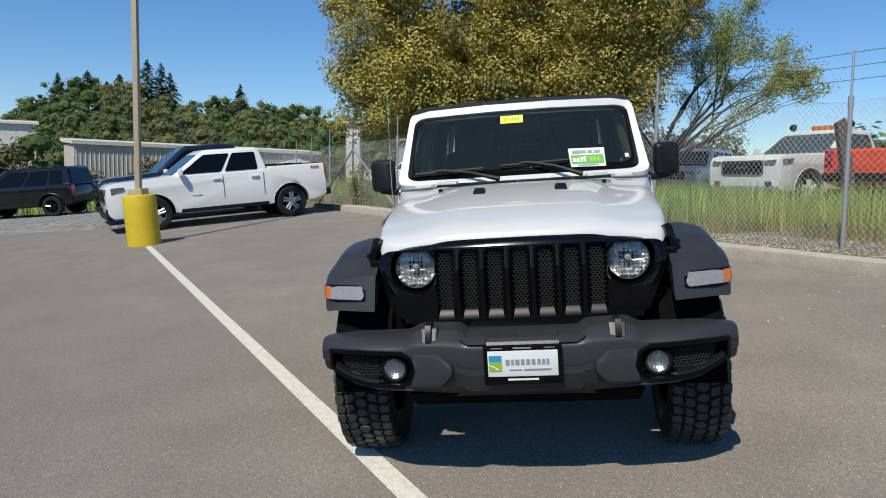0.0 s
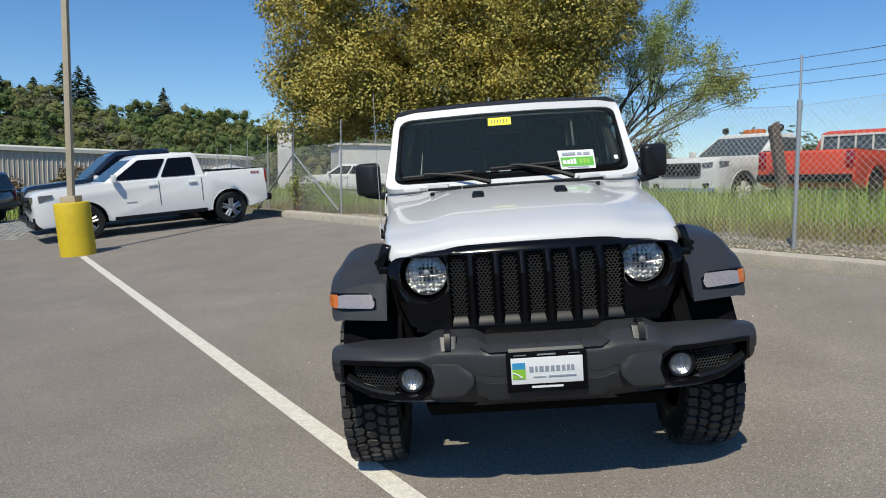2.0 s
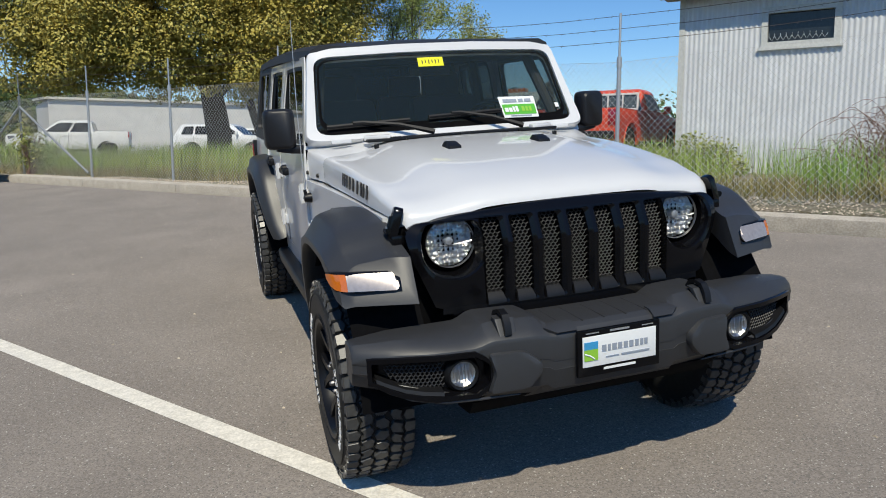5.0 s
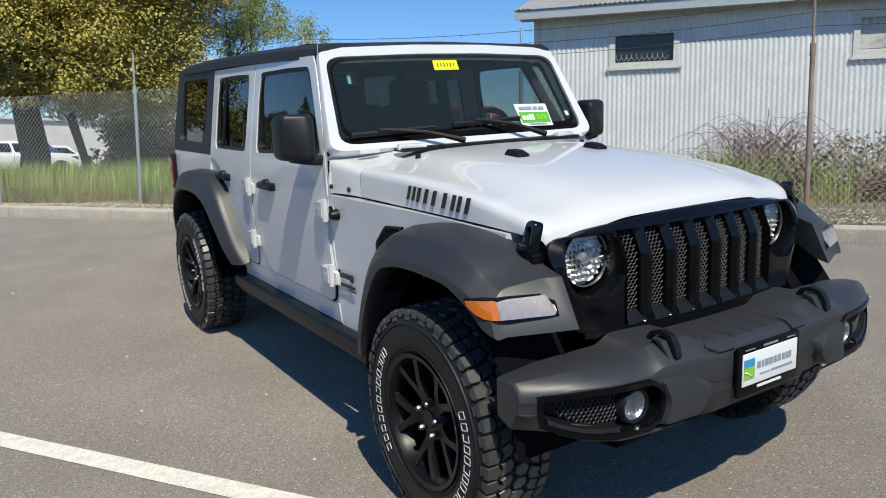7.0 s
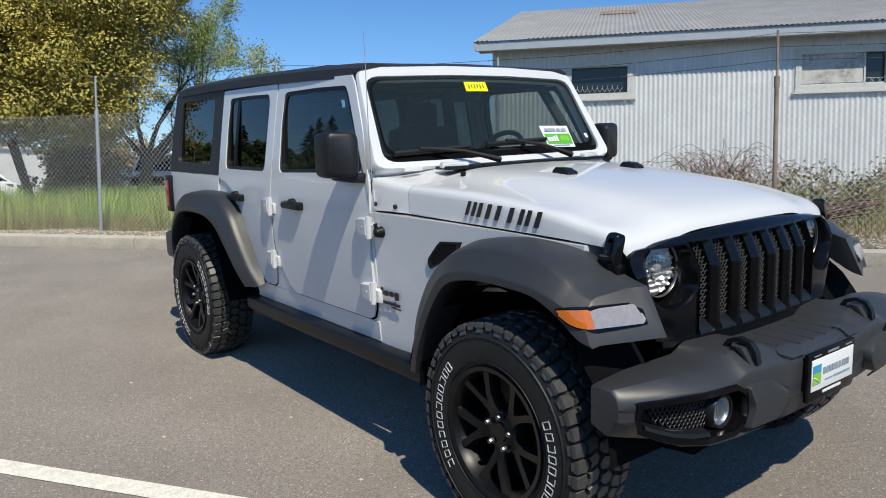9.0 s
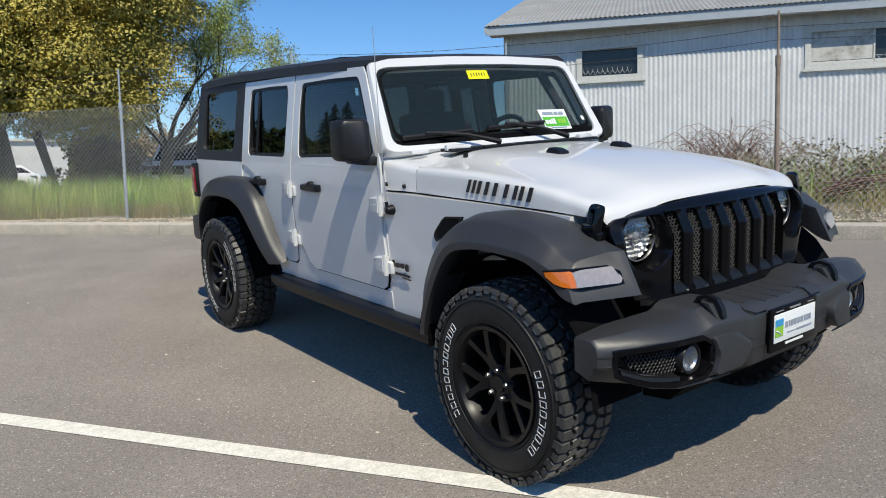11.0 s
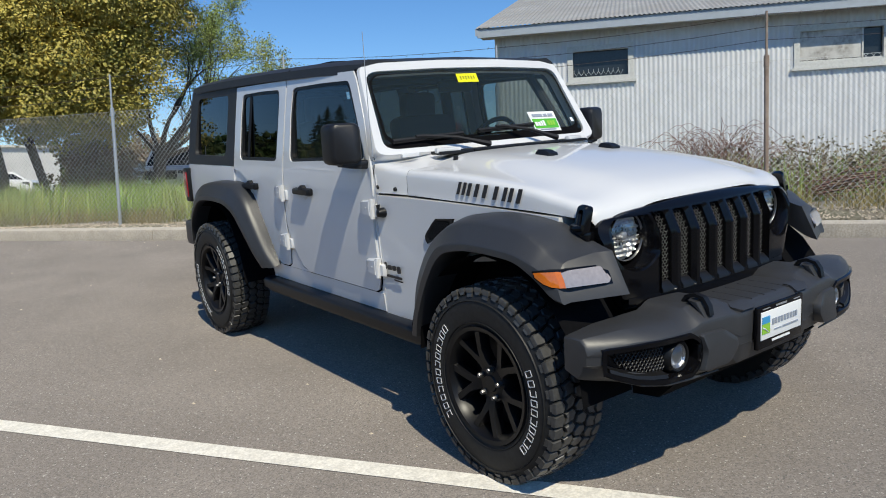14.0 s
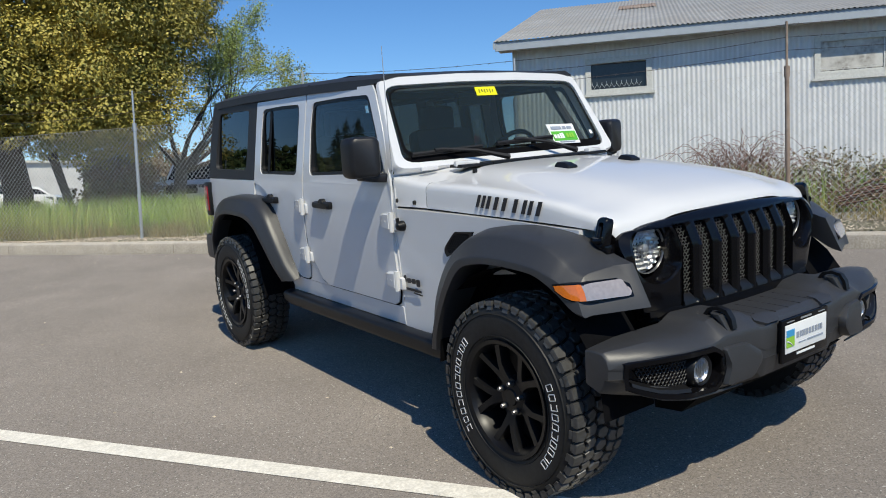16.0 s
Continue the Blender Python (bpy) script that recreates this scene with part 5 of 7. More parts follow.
    def pad(bm):
        loft(bm, [[(-0.235, -0.640, 0.7125), (-0.15, -0.640, 0.7125), (-0.15, -0.640, 0.700), (-0.235, -0.640, 0.700)], [(-0.262, -0.672, 0.705), (-0.15, -0.672, 0.7105), (-0.15, -0.672, 0.69), (-0.262, -0.672, 0.69)],
                  [(-0.225, -0.702, 0.690), (-0.15, -0.703, 0.690), (-0.15, -0.690, 0.68), (-0.225, -0.690, 0.68)]])
    both("bumper_insert", pad, M["plastic"], bumper, "smooth bevelled pad on the bumper top")
    for x in (-0.19, -0.11, -0.025, 0.06, 0.145):
        bm = B()
        box(bm, (x, -0.58, 0.7068), (0.006, 0.17, 0.004), 0.0015)
        part("bumper_rib", bm, M["plastic"], bumper)
    bm = B()
    loft(bm, [[(-0.50, -0.60, 0.45), (0.50, -0.60, 0.45), (0.50, -0.40, 0.45), (-0.50, -0.40, 0.45)], [(-0.485, -0.52, 0.375), (0.485, -0.52, 0.375), (0.485, -0.40, 0.36), (-0.485, -0.40, 0.36)]])
    part("skid_plate", bm, M["dark"], bumper, "black lower valance")

    # dealer plate
    bm = B()
    box(bm, (0, -0.712, 0.604), (0.322, 0.016, 0.166), 0.006)
    plate = part("plate_frame", bm, M["gloss"], c, "black plate frame with pale bars of print")
    bm = B()
    box(bm, (0, -0.7215, 0.611), (0.286, 0.004, 0.108), 0.002)
    part("plate", bm, M["paper"], plate, "white paper dealer plate")
    bm = B()
    box(bm, (-0.112, -0.7245, 0.633), (0.052, 0.003, 0.026))
    part("plate_sky", bm, M["blue"], plate)
    bm = B()
    box(bm, (-0.112, -0.7245, 0.600), (0.052, 0.003, 0.040))
    part("plate_field", bm, M["lime"], plate)
    bm = B()
    tube(bm, [(-0.137, -0.7265, 0.606), (-0.118, -0.7265, 0.598), (-0.10, -0.7265, 0.585)], 0.003, 4)
    part("plate_stripe", bm, M["paper"], plate)
    for k, (x, wd) in enumerate(((-0.062, 0.016), (-0.042, 0.010), (-0.022, 0.017), (0.0, 0.015), (0.022, 0.015), (0.044, 0.015), (0.066, 0.013), (0.085, 0.012), (0.102, 0.012))):
        bm = B()
        box(bm, (x, -0.7245, 0.618), (wd, 0.003, 0.022))
        part("print_bar", bm, M["greyprint"], plate)
    for x, z, wd, hh, mt in ((0.0, 0.6755, 0.075, 0.006, "steel"), (-0.105, 0.6755, 0.05, 0.003, "steel"), (0.11, 0.6755, 0.045, 0.003, "steel"), (0.0, 0.5435, 0.125, 0.008, "paper"), (0.06, 0.586, 0.11, 0.006, "greyprint"), (-0.03, 0.586, 0.05, 0.003, "greyprint")):
        bm = B()
        box(bm, (x, -0.7205 if mt != "greyprint" else -0.7245, z), (wd, 0.004, hh))
        part("print_bar", bm, M[mt], plate)

    # windshield frame and glass
    def ws(u, v, off=0.0):
        """u: -1..1 across, v: 0 at the foot of the frame, 1 at its top."""
        hw = 0.772 + (0.688 - 0.772) * v
        crown = 0.018 * (1 - u * u) * v
        bow = 0.035 * (u * u)
        nrm = Vector((0, -0.85, 0.53))
        return Vector((u * hw, 0.875 + 0.252 * v + bow, 1.275 + 0.450 * v + crown)) + nrm * off

    def wloop(u0, v0, v1, r, u1=None):
        cs = rounded([(-u0, v0, 0), (u0, v0, 0), ((u1 or u0), v1, 0), (-(u1 or u0), v1, 0)], r, 4)
        out = []
        for i, p in enumerate(cs):
            q = cs[(i + 1) % len(cs)]
            for k in range(3):
                t = k / 3
                out.append((p.x + (q.x - p.x) * t, p.y + (q.y - p.y) * t))
        return out

    outer = [ws(u, v, 0.012) for u, v in wloop(1.0, -0.02, 1.0, 0.10)]
    inner = [ws(u, v, 0.010) for u, v in wloop(0.925, 0.050, 0.905, 0.11, 0.950)]
    bm = B()
    loft(bm, [[p + Vector((0, 0.06, -0.035)) for p in outer], [p + Vector((0, 0.008, -0.004)) for p in outer], [o.lerp(i, 0.12) + Vector((0, -0.004, 0.003)) for o, i in zip(outer, inner)],
              inner, [p + Vector((0, 0.05, -0.03)) for p in inner]], True, False)
    wf = part("windshield_frame", bm, P, c, "white windshield frame", 32)
    bm = B()
    seal = [ws(u, v, 0.004) for u, v in wloop(0.885, 0.145, 0.865, 0.12, 0.915)]
    loft(bm, [[p + Vector((0, 0.012, -0.007)) for p in inner], [p.lerp(s_, 1.0) for p, s_ in zip(inner, seal)]], True, False)
    part("windshield_border", bm, M["dark"], wf, "black printed border of the glass")
    bm = B()
    cols = []
    for i in range(13):
        u = -0.93 + 1.86 * i / 12
        cols.append([ws(u, v, 0.001) for v in (0.12, 0.35, 0.6, 0.85, 0.92)])
    loft(bm, cols, False, False)
    gl = part("windshield", bm, M["pane"], wf, "clear windshield")
    gl.visible_shadow = False

    def on_glass(bm, u0, u1, v0, v1, off=0.006):
        slab(bm, [ws(u0, v0, off), ws(u1, v0, off), ws(u1, v1, off), ws(u0, v1, off)], -0.0015)
        return bm

    tag = part("yellow_tag", on_glass(B(), -0.165, 0.035, 0.735, 0.835), M["yellowtag"], wf, "yellow stock tag with dark pen strokes")
    for k in range(6):
        part("pen_stroke", on_glass(B(), -0.135 + k * 0.026, -0.128 + k * 0.026, 0.762 + 0.008 * (k % 2), 0.805, 0.008), M["decal"], tag)
    card = part("window_card", slab(B(), [ws(0.395, 0.115, 0.006), ws(0.665, 0.105, 0.006), ws(0.678, 0.345, 0.006), ws(0.387, 0.352, 0.006)][::1], -0.0015), M["paper"], wf, "white and green paper card behind the windshield")

    def cardp(s, t, off=0.008):
        a_, b_, c_, d_ = ws(0.395, 0.115, off), ws(0.665, 0.105, off), ws(0.678, 0.345, off), ws(0.387, 0.352, off)
        return a_.lerp(b_, s).lerp(d_.lerp(c_, s), t)

    part("card_band", slab(B(), [cardp(0.04, 0.14), cardp(0.96, 0.14), cardp(0.96, 0.62), cardp(0.04, 0.62)], -0.001), M["green"], card, "green printed band")
    for s0, s1, t0, t1, mt in ((0.08, 0.18, 0.25, 0.45, "paper"), (0.20, 0.29, 0.25, 0.45, "paper"), (0.31, 0.37, 0.25, 0.50, "paper"), (0.39, 0.46, 0.25, 0.52, "paper"), (0.56, 0.64, 0.27, 0.5, "lime"), (0.67, 0.74, 0.27, 0.5, "lime"), (0.77, 0.84, 0.27, 0.5, "lime"),
                               (0.10, 0.48, 0.72, 0.86, "greyprint"), (0.53, 0.66, 0.72, 0.86, "greyprint"), (0.70, 0.88, 0.72, 0.86, "greyprint"), (0.2, 0.8, 0.05, 0.09, "greyprint")):
        part("print_bar", slab(B(), [cardp(s0, t0, 0.0105), cardp(s1, t0, 0.0105), cardp(s1, t1, 0.0105), cardp(s0, t1, 0.0105)], -0.001), M[mt], card)
    part("small_sticker", on_glass(B(), 0.83, 0.86, 0.205, 0.255), M["paper"], wf)

    # wipers
    for x0, u0, u1, vv in ((-0.13, -0.86, -0.30, 0.135), (0.36, -0.165, 0.38, 0.175)):
        a_, b_ = ws(u0, vv - 0.005, 0.02), ws(u1, vv + 0.02, 0.02)
        bm = B()
        tube(bm, [a_, b_], 0.009, 6)
        tube(bm, [a_ + Vector((0, 0.0, -0.012)), b_ + Vector((0, 0.0, -0.012))], 0.005, 4)
        wp = part("wiper", bm, M["satin"], c, "black wiper resting on the windshield")
        bm = B()
        mid = a_.lerp(b_, 0.42) + Vector((0, -0.006, 0.008))
        tube(bm, [mid - Vector((0.05, 0, 0)), mid, mid.lerp(Vector((x0, 0.80, 1.295)), 0.5) + Vector((0, 0, 0.012)), Vector((x0, 0.80, 1.292))], [0.008, 0.009, 0.009, 0.016], 6)
        part("wiper_arm", bm, M["satin"], wp)

    # doors
    # (y, z) outlines
    def fdoor(bm):
        skin(bm, [(0.937, 1.20), (0.937, 0.66), (0.955, 0.615), (0.99, 0.598), (1.72, 0.598), (1.80, 0.625), (1.875, 0.72), (1.932, 0.86), (1.936, 1.20)], 0.002)
    def fdoor_top(bm):
        o = [(0.937, 1.198), (1.936, 1.198), (1.936, 1.5), (1.936, 1.705), (1.5, 1.705), (1.172, 1.70), (1.138, 1.66), (1.036, 1.46)]
        i = [(1.000, 1.262), (1.85, 1.236), (1.868, 1.5), (1.855, 1.655), (1.5, 1.66), (1.218, 1.655), (1.188, 1.62), (1.097, 1.45)]
        window_band(bm, o, i, 0.002, 0.035)
    def fseal(bm):
        o = [(0.995, 1.262), (1.856, 1.232), (1.874, 1.5), (1.86, 1.66), (1.5, 1.665), (1.213, 1.66), (1.183, 1.625), (1.092, 1.452)]
        i = [(1.030, 1.280), (1.835, 1.252), (1.850, 1.5), (1.835, 1.637), (1.5, 1.640), (1.235, 1.637), (1.208, 1.61), (1.118, 1.452)]
        window_band(bm, o, i, -0.004, 0.03)
    def fglass(bm):
        pts = [(1.005, 1.264), (1.852, 1.236), (1.868, 1.5), (1.85, 1.652), (1.5, 1.655), (1.223, 1.65), (1.188, 1.62), (1.097, 1.45)]
        bm.faces.new([bm.verts.new((-(side_x(z) - 0.024 + 0.016 * (z - 1.27) / 0.38), y, z)) for y, z in pts])
    def rdoor(bm):
        skin(bm, [(1.948, 1.20), (1.950, 0.70), (1.965, 0.62), (2.0, 0.602), (2.09, 0.600), (2.16, 0.63), (2.24, 0.75), (2.40, 1.02), (2.50, 1.12), (2.60, 1.16), (2.703, 1.175), (2.705, 1.20)], 0.002)
    def rdoor_top(bm):
        o = [(1.948, 1.198), (2.705, 1.198), (2.705, 1.5), (2.705, 1.705), (2.3, 1.705), (1.948, 1.705), (1.948, 1.6), (1.948, 1.45)]
        i = [(2.03, 1.236), (2.60, 1.236), (2.612, 1.5), (2.60, 1.655), (2.3, 1.66), (2.045, 1.655), (2.03, 1.6), (2.03, 1.45)]
        window_band(bm, o, i, 0.002, 0.035)
    def rseal(bm):
        o = [(2.025, 1.230), (2.606, 1.230), (2.618, 1.5), (2.605, 1.66), (2.3, 1.665), (2.04, 1.66), (2.025, 1.6), (2.025, 1.45)]
        i = [(2.05, 1.254), (2.58, 1.254), (2.592, 1.5), (2.58, 1.637), (2.3, 1.64), (2.065, 1.637), (2.05, 1.6), (2.05, 1.45)]
        window_band(bm, o, i, -0.004, 0.03)
        tube(bm, [(-(side_x(z) - 0.010), 2.475, z) for z in (1.240, 1.47, 1.66)], 0.011, 4)
    def rglass(bm):
        pts = [(2.03, 1.236), (2.60, 1.236), (2.612, 1.5), (2.60, 1.655), (2.3, 1.66), (2.045, 1.655), (2.03, 1.6), (2.03, 1.45)]
        bm.faces.new([bm.verts.new((-(side_x(z) - 0.024 + 0.016 * (z - 1.27) / 0.38), y, z)) for y, z in pts])

    def doors(lower, upper, sealf, glassf, hand_y, hinge_y, hinge_z, label, pane="tint"):
        for side, dl in zip((-1, 1), both("door", lower, P, c, label, 30)):
            def flip(b_):
                return b_ if side < 0 else mirrored(b_)
            bm = B(); upper(bm); part("window_frame", flip(bm), P, dl)
            bm = B(); sealf(bm); part("window_seal", flip(bm), M["plastic2"], dl, "black rubber seal")
            bm = B(); glassf(bm); o = part("window_glass", flip(bm), M[pane], dl, "tinted side window"); o.visible_shadow = False
            bm = B()
            y, z, x = hand_y, 1.075, side_x(1.075)
            lathe(bm, [(0.001, -0.006), (0.03, -0.004), (0.034, 0.004)], 18, "x", (-x, y - 0.005, z - 0.018))
            part("handle_cup", flip(bm), M["oldwhite"], dl)
            bm = B()
            loft(bm, [rounded([(-x + 0.002, y + dy, z + dz) for dy, dz in ((-0.112, -0.020), (0.108, -0.020), (0.108, 0.018), (-0.112, 0.020))], 0.012, 2),
                      rounded([(-x - 0.022, y + dy, z + dz) for dy, dz in ((-0.112, -0.021), (0.104, -0.019), (0.104, 0.014), (-0.112, 0.018))], 0.012, 2),
                      rounded([(-x - 0.036, y + dy, z + dz) for dy, dz in ((-0.100, -0.015), (0.080, -0.014), (0.080, 0.009), (-0.100, 0.012))], 0.010, 2)])
            lathe(bm, [(0.024, -0.002), (0.024, -0.026), (0.018, -0.033), (0.001, -0.033)], 16, "x", (-x, y - 0.012, z + 0.012))
            part("door_handle", flip(bm), M["plastic2"], dl, "black door handle with round lock button")
            for z in hinge_z:
                bm = B()
                x = side_x(z)
                tube(bm, [(-x - 0.020, hinge_y, z - 0.052), (-x - 0.020, hinge_y, z + 0.046)], 0.0135, 10)
                # door leaf: a tapered arm with a raised middle
                loft(bm, [[(-x + 0.004, hinge_y + 0.004, z - 0.042), (-x - 0.036, hinge_y + 0.004, z - 0.035), (-x - 0.036, hinge_y + 0.004, z + 0.035), (-x + 0.004, hinge_y + 0.004, z + 0.042)],
                          [(-x + 0.004, hinge_y + 0.060, z - 0.038), (-x - 0.034, hinge_y + 0.060, z - 0.031), (-x - 0.034, hinge_y + 0.060, z + 0.031), (-x + 0.004, hinge_y + 0.060, z + 0.038)],
                          [(-x + 0.004, hinge_y + 0.112, z - 0.032), (-x - 0.022, hinge_y + 0.104, z - 0.024), (-x - 0.022, hinge_y + 0.104, z + 0.024), (-x + 0.004, hinge_y + 0.112, z + 0.032)]])
                # body leaf
                loft(bm, [rounded([(-x + 0.004, hinge_y - 0.042, z - 0.048), (-x + 0.004, hinge_y + 0.006, z - 0.048), (-x + 0.004, hinge_y + 0.006, z + 0.018), (-x + 0.004, hinge_y - 0.042, z + 0.018)], 0.010, 2),
                          rounded([(-x - 0.014, hinge_y - 0.034, z - 0.042), (-x - 0.014, hinge_y + 0.002, z - 0.042), (-x - 0.014, hinge_y + 0.002, z + 0.012), (-x - 0.014, hinge_y - 0.034, z + 0.012)], 0.008, 2)])
                hg = part("hinge", flip(bm), P, dl, "exposed white hinge", 30)
                for dy, dz in ((0.035, 0.0), (0.074, 0.0)):
                    bm = B()
                    lathe(bm, [(0.001, -0.041 + dy * 0.12), (0.006, -0.040 + dy * 0.12), (0.007, -0.022)], 8, "x", (-x, hinge_y + dy, z + dz))
                    part("bolt", flip(bm), M["oldwhite"], hg)

    doors(fdoor, fdoor_top, fseal, fglass, 1.675, 0.915, (1.030, 0.735), "white front door", "clear")
    doors(rdoor, rdoor_top, rseal, rglass, 2.42, 1.925, (1.056, 0.765), "white rear door")

    # body behind and under the doors
    def sill(bm):
        skin(bm, [(0.93, 0.592), (0.93, 0.50), (2.26, 0.50), (2.22, 0.62), (2.16, 0.615), (2.10, 0.592)], -0.003, 0.06)
    both("sill", sill, P, c, "white body sill")

    def pillar(bm):
        skin(bm, [(1.715, 0.594), (1.995, 0.594), (1.960, 0.615), (1.9435, 0.70), (1.9415, 0.855), (1.882, 0.708), (1.806, 0.614)], -0.003, 0.03)
    both("pillar", pillar, P, c, "white body between the doors")

    # Black tubes laid in the door gaps stand in for their shade.
    def gap(pts):
        def build(bm):
            tube(bm, [(-(side_x(z) - 0.008), y, z) for y, z in pts], 0.0055, 4)
        return build
    for pts in (((0.934, 1.24), (0.934, 0.66), (0.952, 0.612), (0.99, 0.594), (1.72, 0.594), (1.80, 0.62), (1.878, 0.715), (1.941, 0.86), (1.942, 1.1), (1.942, 1.27), (1.942, 1.5), (1.942, 1.70)),
                ((1.944, 0.86), (1.945, 0.70), (1.962, 0.615), (2.0, 0.597), (2.09, 0.595), (2.13, 0.602)),
                ((2.71, 1.17), (2.71, 1.27), (2.71, 1.5), (2.71, 1.70)),
                ((0.934, 1.26), (1.031, 1.46), (1.133, 1.665), (1.167, 1.705))):
        both("door_gap", gap(pts), M["dark"], c)

    def inner_lower(bm):
        skin(bm, [(0.92, 1.19), (0.92, 0.52), (2.27, 0.52), (2.40, 0.79), (2.50, 0.89), (2.62, 0.945), (2.72, 0.955), (2.72, 1.19)], -0.010, 0.02)
    both("body_side", inner_lower, P, c, "white body behind the doors")

    def quarter(bm):
        skin(bm, [(2.716, 1.188), (2.716, 0.97), (2.9, 0.97), (3.2, 0.94), (3.38, 0.80), (3.42, 0.62), (3.60, 0.62), (3.62, 0.70), (3.62, 1.188)], 0.0)
    both("rear_quarter", quarter, P, c, "white rear quarter panel")

    def topq(bm):
        o = [(2.716, 1.192), (3.635, 1.192), (3.63, 1.45), (3.60, 1.72), (3.2, 1.72), (2.716, 1.72), (2.716, 1.6), (2.716, 1.4)]
        i = [(2.865, 1.255), (3.485, 1.26), (3.475, 1.45), (3.45, 1.665), (3.2, 1.668), (2.86, 1.665), (2.855, 1.6), (2.855, 1.4)]
        window_band(bm, o, i, 0.0, 0.03)
    both("hardtop_side", topq, M["softtop"], c, "black hardtop side")

    def qglass(bm):
        pts = [(2.86, 1.25), (3.49, 1.255), (3.48, 1.45), (3.455, 1.67), (3.2, 1.67), (2.855, 1.67), (2.85, 1.6), (2.85, 1.4)]
        bm.faces.new([bm.verts.new((-(side_x(z) - 0.024 + 0.016 * (z - 1.27) / 0.38), y, z)) for y, z in pts])
    for o in both("quarter_glass", qglass, M["tint"], c, "dark tinted rear side window"):
        o.visible_shadow = False

    # roof
    bm = B()
    secs = []
    for y, hw, zs_, zc in ((1.135, 0.672, 1.716, 1.748), (1.21, 0.690, 1.720, 1.768), (1.6, 0.700, 1.734, 1.797), (2.2, 0.702, 1.745, 1.811), (2.9, 0.700, 1.749, 1.807), (3.4, 0.695, 1.743, 1.789), (3.60, 0.685, 1.733, 1.773), (3.64, 0.67, 1.723, 1.753)):
        secs.append([(-hw - 0.008, y, zs_ - 0.035), (-hw, y, zs_ + 0.012), (-hw + 0.05, y, zs_ + 0.036), (-hw * 0.6, y, zc - 0.008), (0, y, zc),
                     (hw * 0.6, y, zc - 0.008), (hw - 0.05, y, zs_ + 0.036), (hw, y, zs_ + 0.012), (hw + 0.008, y, zs_ - 0.035)])
    loft(bm, secs, True, True)
    roof_ = part("roof", bm, M["softtop"], c, "black textured hardtop roof", 32)
    for y in (1.90, 2.66):
        bm = B()
        tube(bm, [(-0.70, y, 1.752), (-0.42, y, 1.803), (0, y, 1.811), (0.42, y, 1.803), (0.70, y, 1.752)], 0.004, 4)
        part("roof_joint", bm, M["dark"], roof_)

    # back
    bm = B()
    box(bm, (0, 3.60, 0.9), (1.5, 0.04, 0.6), 0.01)
    part("tailgate", bm, P, c)
    bm = B()
    slab(bm, [(-0.70, 3.615, 1.25), (0.70, 3.615, 1.25), (0.63, 3.60, 1.70), (-0.63, 3.60, 1.70)], 0.01)
    o = part("rear_glass", bm, M["tint"], c)
    o.visible_shadow = False

    def tail(bm):
        box(bm, (-0.755, 3.64, 1.03), (0.11, 0.10, 0.26), 0.015)
    for side, o in zip((-1, 1), both("tail_lamp_housing", tail, M["plastic2"], c, "black housing of a tail lamp")):
        bm = B()
        box(bm, (-0.812, 3.645, 1.035), (0.008, 0.07, 0.19), 0.003)
        box(bm, (-0.755, 3.692, 1.035), (0.08, 0.008, 0.20), 0.003)
        part("tail_lens", bm if side < 0 else mirrored(bm), M["red"], o, "red lens")
    bm = B()
    box(bm, (0, 3.76, 0.64), (1.58, 0.24, 0.20), 0.04)
    part("rear_bumper", bm, M["plastic"], c, "dark grey rear bumper")

    def rail(bm):
        sec = []
        for y in (0.52, 0.58, 1.4, 2.2, 2.30):
            k = 0.8 if y in (0.52, 2.30) else 1.0
            sec.append(rounded([(-0.745, y, 0.50), (-0.80 - 0.02 * k, y, 0.49), (-0.80 - 0.02 * k, y, 0.49 - 0.075 * k), (-0.745, y, 0.40)], 0.02, 3))
        loft(bm, sec)
    both("rock_rail", rail, M["plastic2"], c, "black side rail under the doors")

    # mirrors
    def mirror(bm):
        secs_ = []
        for y, gx, gz in ((0.955, 0.80, 0.84), (0.963, 0.92, 0.94), (0.985, 1.0, 1.0), (1.04, 1.0, 1.0), (1.066, 0.97, 0.97)):
            cx_, cz_, hw, hh = -0.878, 1.345, 0.075 * gx, 0.100 * gz
            secs_.append(rounded([(cx_ - hw, y + 0.03, cz_ - hh), (cx_ + hw, y, cz_ - hh), (cx_ + hw, y, cz_ + hh), (cx_ - hw, y + 0.03, cz_ + hh)], 0.035, 4))
        loft(bm, secs_)
        loft(bm, [rounded([(-0.755, 0.965, 1.215), (-0.755, 1.06, 1.215), (-0.755, 1.06, 1.262), (-0.755, 0.965, 1.262)], 0.012, 2),
                  rounded([(-0.835, 0.985, 1.222), (-0.835, 1.05, 1.222), (-0.835, 1.05, 1.258), (-0.835, 0.985, 1.258)], 0.012, 2),
                  rounded([(-0.90, 0.99, 1.235), (-0.90, 1.05, 1.235), (-0.90, 1.05, 1.262), (-0.90, 0.99, 1.262)], 0.012, 2)])
    both("door_mirror", mirror, M["mirrorcap"], c, "dark grey door mirror")

    # antenna and lock
    bm = B()
    lathe(bm, [(0.001, -0.045), (0.018, -0.04), (0.024, -0.02), (0.026, 0.0)], 14, "x", (-0.766, 0.86, 1.01))
    tube(bm, [(-0.795, 0.86, 1.0), (-0.80, 0.865, 1.05)], 0.009, 6)
    ant = part("antenna_base", bm, M["plastic2"], c, "black antenna base on the fender")
    bm = B()
    tube(bm, [(-0.80, 0.865, 1.05), (-0.80, 0.885, 1.45), (-0.79, 0.905, 1.86)], [0.0028, 0.0022, 0.0016], 5)
    part("antenna", bm, M["steel"], ant, "thin whip antenna")
